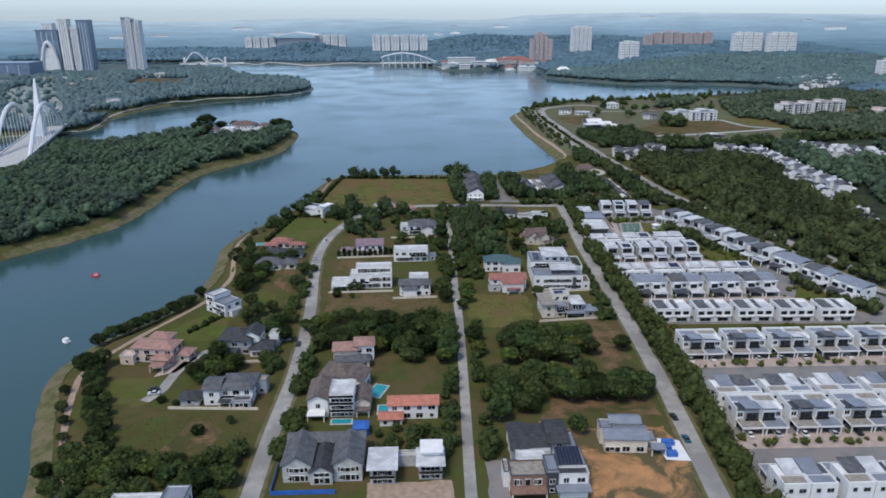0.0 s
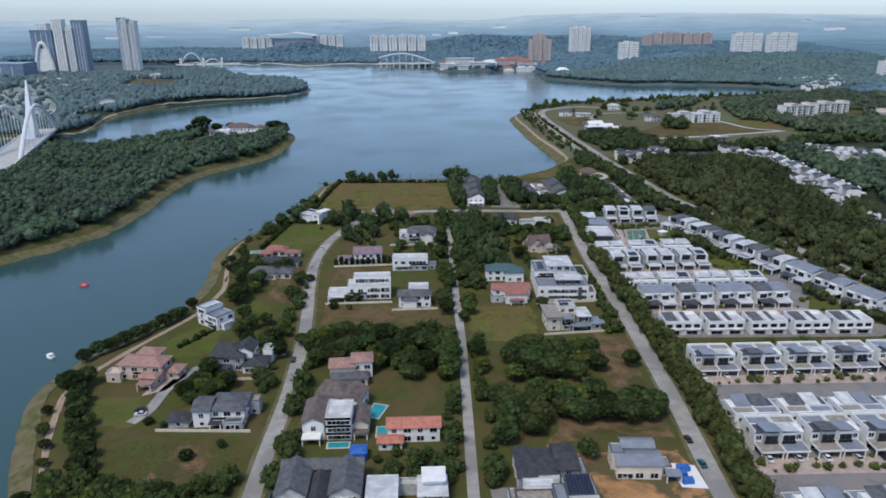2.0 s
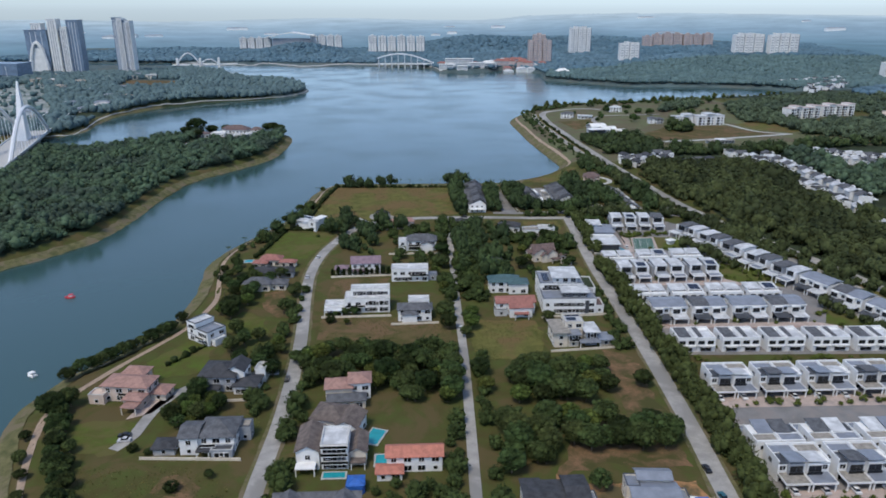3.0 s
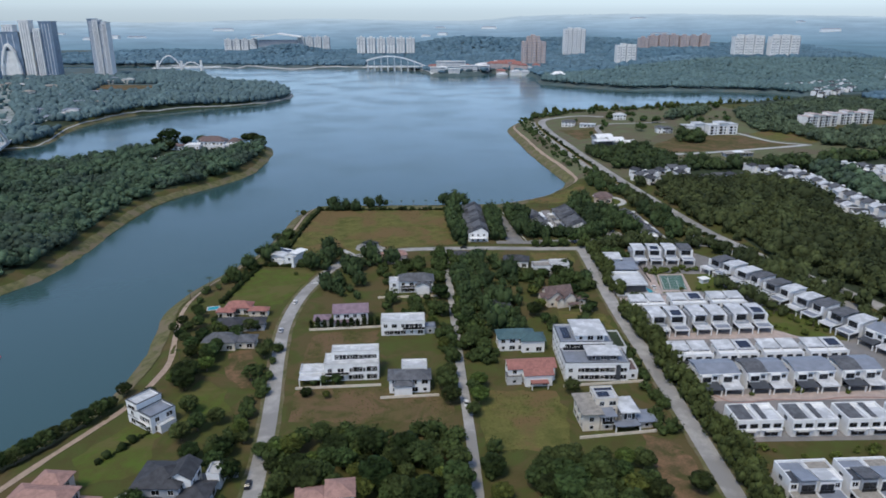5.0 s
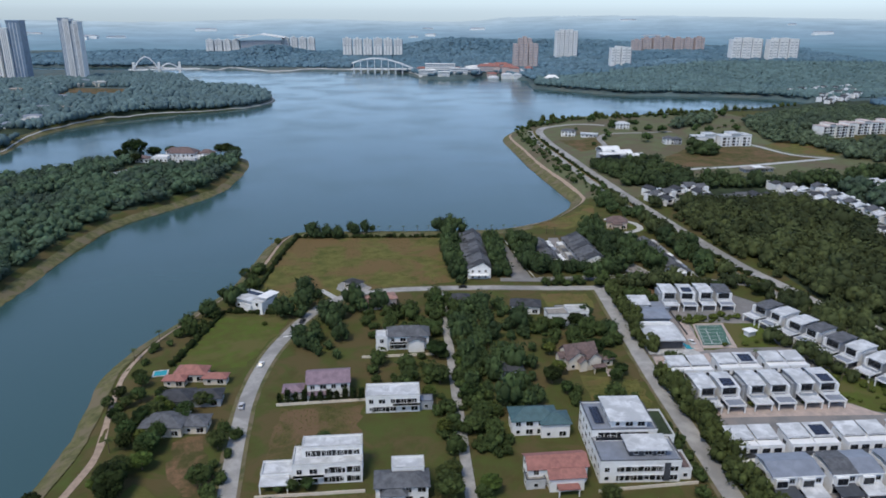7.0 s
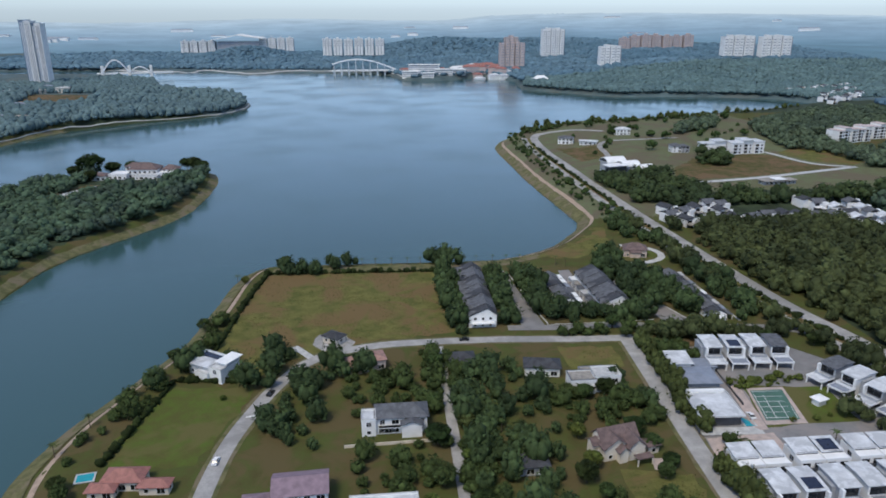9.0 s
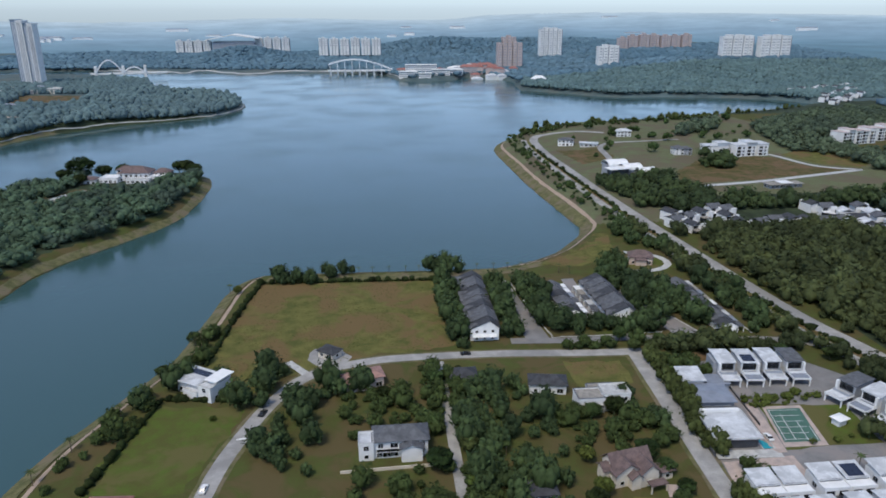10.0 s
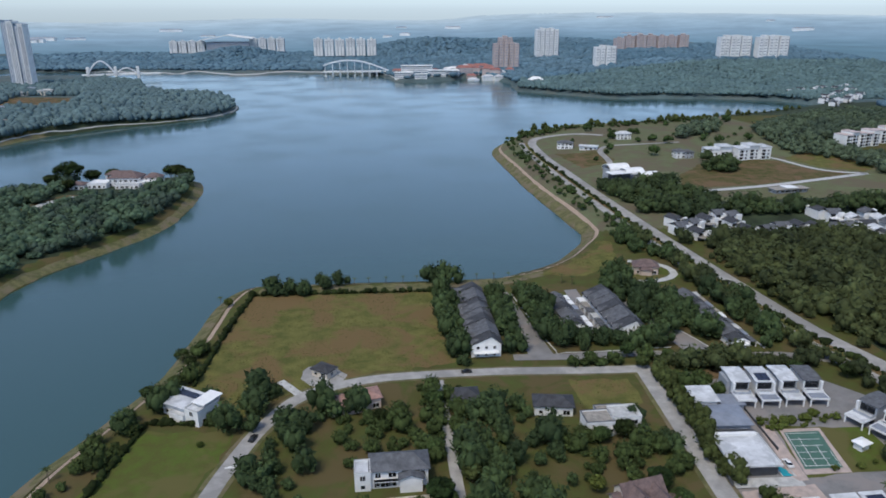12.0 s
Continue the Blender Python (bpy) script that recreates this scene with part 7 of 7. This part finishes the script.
for p in cot:
    for o in (*p.children_recursive, p):
        bpy.data.objects.remove(o)

mansion = villa("island_mansion", -204, 872, -6, "white lakeside mansion with broad russet roofs", [
    (-16, -4, 10, 12, 0, 7, "hip", 5, brown_roof, white), (-30, -12, -14, 2, 0, 4, "flat", 0, white, white), (10, -8, 30, 2, 0, 4, "flat", 0, white, white), (-6, -14, 14, -6, 0, 3.4, "flat", 0, conc, white), (-26, 14, -12, 24, 0, 6, "hip", 3, brown_roof, white), (12, 2, 26, 12, 0, 6, "hip", 3.4, brown_roof, white), (-44, -16, -31, -6, 0, 4, "hip", 2.2, brown_roof, white), (28, -14, 40, -6, 0, 3.6, "flat", 0, conc, white)])
ribbon("island_drive", [(-290, 740), (-261, 786), (-250, 815), (-236, 836)], 8, conc, 0.15, "pale drive on the wooded spit", "drive")
patch("island_clearing", [(-272, 778), (-262, 812), (-246, 842), (-224, 840), (-232, 800), (-250, 780)], brown_soil, 0.1, "bare brown clearing", "plot")


ax = Vector((-62, 215, 0)).normalized()


def tube(points, r, n=6):
    """A round bar along points."""
    f = Form()
    P = [Vector(p) for p in points]
    verts, last = [], len(P) - 1
    for k, p in enumerate(P):
        d = (P[min(k + 1, last)] - P[max(k - 1, 0)]).normalized()
        u = d.cross(Vector((ax.x, ax.y, 0.02)) if abs(d.x * ax.x + d.y * ax.y) < 0.9 else Vector((0, 0, 1))).normalized() if len(P) == 2 else d.cross(Vector((-d.y, d.x, 0)) if abs(d.z) < 0.98 else Vector((1, 0, 0))).normalized()
        w = d.cross(u).normalized()
        verts += [p + u * math.cos(6.2832 * i / n) * r + w * math.sin(6.2832 * i / n) * r for i in range(n)]
    faces = [(k * n + i, k * n + (i + 1) % n, (k + 1) * n + (i + 1) % n, (k + 1) * n + i) for k in range(last) for i in range(n)]
    return f.add(verts, faces + [tuple(range(n - 1, -1, -1)), tuple(range(last * n, last * n + n))])


# the white bridge between spit and headland
bridge = thing("arch_bridge", -392, 690, 6, 0, "white cable bridge with twin arches and a tall pointed pylon", "bridge")
side = Vector((ax.y, -ax.x, 0))
def along(s, o, z):
    return tuple(ax * s + side * o + Vector((0, 0, z)))
part("deck", Form().slab([along(-120, 15, 2), along(470, 15, 2), along(470, -15, 2), along(-120, -15, 2)], 2.5), conc, bridge)
for o in (-15.5, 15.5):
    part("parapet", Form().slab([along(-120, o + 0.4, 3.2), along(470, o + 0.4, 3.2), along(470, o - 0.4, 3.2), along(-120, o - 0.4, 3.2)], 1.2), steel, bridge)
    part("arch", tube([along(10 + 200 * i / 14, o, 2 + 40 * math.sin(math.pi * i / 14)) for i in range(15)], 2.0), steel, bridge)
    for i in range(1, 14):
        part("hanger", tube([along(10 + 200 * i / 14, o, 2), along(10 + 200 * i / 14, o, 2 + 40 * math.sin(math.pi * i / 14))], 0.25, 4), steel, bridge)
part("pylon", Form().add([along(140, -5, 1), along(168, -5, 1), along(168, 5, 1), along(140, 5, 1), along(168, -0.8, 64), along(171, -0.8, 64), along(171, 0.8, 64), along(168, 0.8, 64)], [(0, 1, 5, 4), (1, 2, 6, 5), (2, 3, 7, 6), (3, 0, 4, 7), (4, 5, 6, 7)]), steel, bridge)
for s in (60, 200, 330):
    part("pier", Form().box(-6 + along(s, 0, 0)[0], along(s, 0, 0)[1] - 3, -12, 6 + along(s, 0, 0)[0], along(s, 0, 0)[1] + 3, 0), conc, bridge)


def tower(name, x, y, label, slabs, z0=4):
    """A high-rise of upright slabs: x0, x1, depth, height, material; floor bands on each."""
    root = thing(name, x, y, z0, 0, label, "tower")
    for x0, x1, d0, d1, h, m in slabs:
        body = part("shaft", Form().box(x0, d0, -10, x1, d1, h), m, root)
        part("crown_slab", Form().box(x0 - 0.8, d0 - 0.8, h, x1 + 0.8, d1 + 0.8, h + 2), m, root)
        for i in range(1, 4):
            xx = x0 + (x1 - x0) * i / 4
            part("facade_fin", Form().box(xx - 0.5, d0 - 0.6, 4, xx + 0.5, d0, h - 3), far_shade if m == far_white else steel, body)
    return root


tower("office_tower", -650, 1722, "tall white and dark office tower of offset slabs", [(-20, -9, 0, 26, 124, far_glass), (-9, 2, -4, 22, 122, far_white), (2, 10, 0, 24, 118, far_glass), (10, 19, -3, 22, 117, far_white)])
tower("office_tower", -780, 1722, "cluster of white and blue-grey high-rise slabs", [(-34, -14, 0, 24, 121, far_white), (-14, -2, 8, 30, 96, far_glass), (-4, 10, -6, 20, 104, far_white), (8, 34, 0, 26, 119, far_glass)])
t3 = tower("arch_tower", -842, 1722, "dark glass tower with a pale arch before it", [(-24, 24, 0, 30, 98, far_glass), (-10, 12, 4, 26, 112, far_white)])
part("arch_front", tube([(-20 + 40 * i / 14, -4, 72 * math.sin(math.pi * i / 14) ** 0.6) for i in range(15)], 4.0), far_white, t3)
part("arch_infill", Form().box(-15, -3, 0, 15, 0, 60), far_white, t3)
tower("low_office", -818, 1500, "low pale office block with broad overhanging roof", [(-34, 34, 0, 40, 36, far_white), (-44, 44, -8, 48, 38, far_glass)], 6)


def flats(x, y, w, d, h, n, label, material, z=None):
    """A residential high-rise in n bays, with recesses between whose shade is put into a darker colour."""
    root = thing("apartment_tower", x, y, (height(x, y) if z is None else z), 0, label, "apartment tower")
    b = w / n
    for i in range(n):
        x0 = -w / 2 + b * i
        hh = h - (2.5 if i in (0, n - 1) else 0) + (i % 2) * 1.5
        body = part("bay", Form().box(x0, (i % 2) * 3.0, -25, x0 + b * 0.78, d, hh), material, root)
        part("recess", Form().box(x0 + b * 0.78, 4, -25, x0 + b, d, hh - 2), far_shade, root)
        part("parapet", Form().box(x0 - 0.4, (i % 2) * 3.0 - 0.4, hh, x0 + b * 0.78 + 0.4, d, hh + 1.5), material, root)
        f = Form()
        for s in range(int(h / 6.4)):
            f.box(x0 + b * 0.15, (i % 2) * 3.0 - 0.3, 3 + s * 6.4, x0 + b * 0.62, (i % 2) * 3.0, 5.0 + s * 6.4)
        tagged(part("window_bands", f, far_shade, body), kind="stuff")


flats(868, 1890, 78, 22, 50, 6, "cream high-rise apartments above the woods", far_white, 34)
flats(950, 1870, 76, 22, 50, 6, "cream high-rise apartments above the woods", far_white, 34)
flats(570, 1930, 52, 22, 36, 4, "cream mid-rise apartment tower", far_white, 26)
flats(348, 2010, 62, 30, 52, 5, "salmon stepped apartment tower by the lake", far_pink, 16)
flats(346, 2014, 34, 22, 66, 3, "salmon stepped apartment tower by the lake", far_pink, 16)
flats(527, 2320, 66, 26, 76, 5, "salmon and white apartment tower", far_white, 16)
for i in range(7):
    flats(738 + 32 * i, 2310 + 6 * (i % 2), 29, 20, 34 + 5 * math.sin(i * 0.9), 3, "salmon apartment block on the ridge", far_pink, 32 + 2 * i)
for i in range(6):
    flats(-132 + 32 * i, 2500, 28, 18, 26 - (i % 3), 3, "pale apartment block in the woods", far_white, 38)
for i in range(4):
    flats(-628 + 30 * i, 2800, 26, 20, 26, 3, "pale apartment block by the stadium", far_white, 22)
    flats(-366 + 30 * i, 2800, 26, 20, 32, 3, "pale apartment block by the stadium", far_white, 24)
hall = thing("stadium", -448, 2790, 22, 0, "stadium with a sweeping pale winged roof", "stadium")
part("wall", Form().box(-70, 0, -25, 70, 56, 22), far_shade, hall)
part("roof", Form().slab([(-90, -10, 30), (0, -14, 46), (0, 70, 46), (-90, 60, 30)], 3).slab([(0, -14, 46), (85, -10, 34), (85, 60, 34), (0, 70, 46)], 3), far_white, hall)
flats(1010, 1500, 60, 20, 34, 4, "white apartment block in the woods", far_white)

farb = thing("bowstring_bridge", -18, 1966, 2, -2, "far white bowstring bridge over the lake", "bridge")
part("deck", Form().box(-76, -8, 6, 78, 8, 9), far_white, farb)
part("arch", tube([(-74 + 150 * i / 16, -8, 9 + 24 * math.sin(math.pi * (0.18 + 0.82 * i / 16))) for i in range(17)], 1.8), steel, farb)
for i in range(9):
    part("pier", Form().box(-72 + 17 * i, -4, -12, -68 + 17 * i, 4, 9), far_white, farb)
    part("hanger", Form().box(-70.6 + 17 * i, -8.4, 9, -69.4 + 17 * i, -7.6, 9 + 24 * math.sin(math.pi * (0.18 + 0.82 * (i + 0.4) / 9.2))), steel, farb)
farc = thing("far_arch_bridge", -545, 1942, 4, 12, "far white bridge with lattice arch and towers", "bridge")
part("deck", Form().box(-70, -8, 6, 90, 8, 9), far_white, farc)
part("arch", tube([(-58 + 56 * i / 12, -8, 9 + 28 * math.sin(math.pi * i / 12)) for i in range(13)], 1.6), steel, farc)
part("arch", tube([(-2 + 46 * i / 12, -8, 9 + 12 * math.sin(math.pi * i / 12)) for i in range(13)], 1.4), steel, farc)
for x in (-58, -2, 44):
    part("gate_tower", Form().box(x - 2.5, -9, -12, x + 2.5, 9, 24), far_white, farc)

rnd = random.Random(77)
for i in range(16):
    x, y = rnd.uniform(70, 235), rnd.uniform(1830, 1960)
    if float(land(x, y)) > 12:
        w = rnd.uniform(14, 34)
        r = thing("lakeside_hall", x, y, height(x, y), rnd.uniform(-15, 15), "low white lakeside pavilion" if i % 2 else "low building with red roof by the lake", "building", "lakeside village")
        part("wall", Form().box(-w / 2, -6, -2, w / 2, 6, 9), far_white if i % 2 else far_pink, r)
        part("roof", Form().hip(-w / 2 - 1, -7, w / 2 + 1, 7, 9, 3.5), far_white if i % 2 else red_roof, r)
for i in range(14):
    x, y = rnd.uniform(235, 345), rnd.uniform(1800, 1960)
    w = rnd.uniform(14, 26)
    r = thing("village_house", x, y, height(x, y), rnd.uniform(-15, 15), "red-roofed waterside building by the lake" if i % 3 else "low pale building near the shore", "building", "lakeside village")
    part("wall", Form().box(-w / 2, -6, -2, w / 2, 6, 8 + 6 * (i % 2)), far_pink if i % 3 else far_white, r)
    part("roof", Form().hip(-w / 2 - 1, -7, w / 2 + 1, 7, 8 + 6 * (i % 2), 4), red_roof if i % 3 else pale_roof, r)
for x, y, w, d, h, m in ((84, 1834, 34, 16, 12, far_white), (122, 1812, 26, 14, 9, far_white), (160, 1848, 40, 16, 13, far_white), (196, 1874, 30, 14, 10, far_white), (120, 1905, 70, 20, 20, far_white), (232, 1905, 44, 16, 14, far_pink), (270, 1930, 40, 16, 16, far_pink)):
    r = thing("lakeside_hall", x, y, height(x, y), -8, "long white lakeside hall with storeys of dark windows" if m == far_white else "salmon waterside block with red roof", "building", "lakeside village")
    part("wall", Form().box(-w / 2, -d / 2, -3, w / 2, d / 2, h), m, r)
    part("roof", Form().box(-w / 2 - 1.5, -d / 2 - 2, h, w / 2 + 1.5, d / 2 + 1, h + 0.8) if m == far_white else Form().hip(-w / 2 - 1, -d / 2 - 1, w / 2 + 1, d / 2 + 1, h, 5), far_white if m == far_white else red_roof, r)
    for k in range(int(h / 4)):
        part("window_strip", Form().box(-w / 2 + 1, -d / 2 - 0.2, 1.5 + 4 * k, w / 2 - 1, -d / 2, 3.3 + 4 * k), far_shade, r)
tent = thing("white_marquee", 344, 1690, height(344, 1690), 0, "white tent roof on the far point", "tent")
part("canopy", Form().hip(-16, -9, 16, 9, 4, 7), white, tent)
part("pole", Form().cyl(0, 0, -2, 11, 0.4, 0.3), steel, tent)
for i in range(40):
    x, y = rnd.uniform(-760, -455), rnd.uniform(930, 1640)
    if i < 7:
        x, y = rnd.uniform(-478, -425), rnd.uniform(970, 1130)
    if float(land(x, y)) > 14:
        w, h = rnd.uniform(9, 24), rnd.uniform(4, 9)
        r = thing("district_building", x, y, height(x, y), rnd.uniform(-30, 30), "low pale district building among trees", "building", "west district")
        part("wall", Form().box(-w / 2, -5, -3, w / 2, 5, h), cream if i % 3 else far_white, r)
        part("roof", Form().hip(-w / 2 - 1, -6, w / 2 + 1, 6, h, 2.0), (grey_roof, deck, conc)[i % 3], r)
for i in range(16):
    x, y = rnd.uniform(-1600, 2100), rnd.uniform(3000, 4300)
    w, h = rnd.uniform(30, 110), rnd.uniform(-4, 6)
    r = thing("distant_building", x, y, height(x, y), rnd.uniform(-20, 20), "pale building on the hazy plain", "building", "distant town")
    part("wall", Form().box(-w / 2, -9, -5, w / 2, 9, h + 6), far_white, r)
    part("roof", Form().hip(-w / 2 - 1, -10, w / 2 + 1, 10, h + 6, 3), far_shade, r)
patch("bare_ground", [(-540, 1330), (-430, 1335), (-440, 1440), (-560, 1470)], red_earth, 0.3, "bare reddish ground on the headland", "plot", 30)


# ---------- boats and cars ----------
def boat(x, y, turn, hull_mat, label):
    root = thing("boat", x, y, LAKE + 0.1, turn, label, "boat")
    part("hull", Form().slab([(-1.1, -2.2, 0.6), (1.1, -2.2, 0.6), (1.2, 1.0, 0.6), (0, 2.8, 0.8), (-1.2, 1.0, 0.6)], 0.7), hull_mat, root)
    part("cabin", Form().box(-0.8, -1.2, 0.6, 0.8, 0.7, 1.6), white, root)
    part("cabin_roof", Form().box(-1.0, -1.5, 1.6, 1.0, 0.9, 1.72), hull_mat, root)


boat(-184, 387, 100, red_plastic, "small red and white boat on the lake")
boat(-161, 300, 60, white, "small white boat near the bank")


def car(x, y, turn, paint, label):
    root = thing("car", x, y, height(x, y) + 0.14, turn, label, "car")
    part("body", Form().slab([(-0.9, -2.2, 0.95), (0.9, -2.2, 0.95), (0.9, 2.2, 0.85), (-0.9, 2.2, 0.85)], 0.6), paint, root)
    part("cabin", Form().add([(-0.82, -1.5, 0.9), (0.82, -1.5, 0.9), (0.82, 1.1, 0.9), (-0.82, 1.1, 0.9), (-0.66, -0.9, 1.45), (0.66, -0.9, 1.45), (0.66, 0.4, 1.45), (-0.66, 0.4, 1.45)], [(0, 1, 5, 4), (1, 2, 6, 5), (2, 3, 7, 6), (3, 0, 4, 7)]), glass, root)
    part("cabin_roof", Form().box(-0.68, -0.92, 1.44, 0.68, 0.42, 1.5), paint, root)
    for wx in (-0.85, 0.75):
        for wy in (-1.4, 1.4):
            part("wheel", Form().box(wx, wy - 0.32, 0, wx + 0.1, wy + 0.32, 0.64), darkp, root)


for x, y, a, k, label in ((-51.5, 285, 2, 1, "dark car driving on the lane"), (-102, 247, 95, 1, "dark car parked on the drive"), (-101, 244, 95, 0, "silver car parked on the drive"), (94.5, 205, 3, 3, "teal pickup on the road verge"), (95, 219, 3, 1, "dark car on the road verge"),
                          (-57, 430, -6, 2, "white car parked on the lane"), (-59, 398, 4, 0, "silver car parked on the lane"), (-44.5, 472, -18, 1, "dark car parked on the lane"), (131, 436, 0, 2, "white car beside the clubhouse"), (36, 511, 88, 1, "dark car at the junction"), (22, 330, 2, 2, "white car on the narrow lane")):
    car(x, y, a, car_mats[k], label)
for i in range(8):
    car(118 + 9.7 * i + rnd.uniform(-0.6, 0.6), 263.2 + rnd.uniform(-0.6, 0.4), rnd.choice((0, 180)), car_mats[rnd.randrange(3)], "car parked under the porch")
    car(118 + 9.7 * i + rnd.uniform(-0.6, 0.6), 206.6 + rnd.uniform(-0.6, 0.4), rnd.choice((0, 180)), car_mats[rnd.randrange(3)], "car parked under the porch")
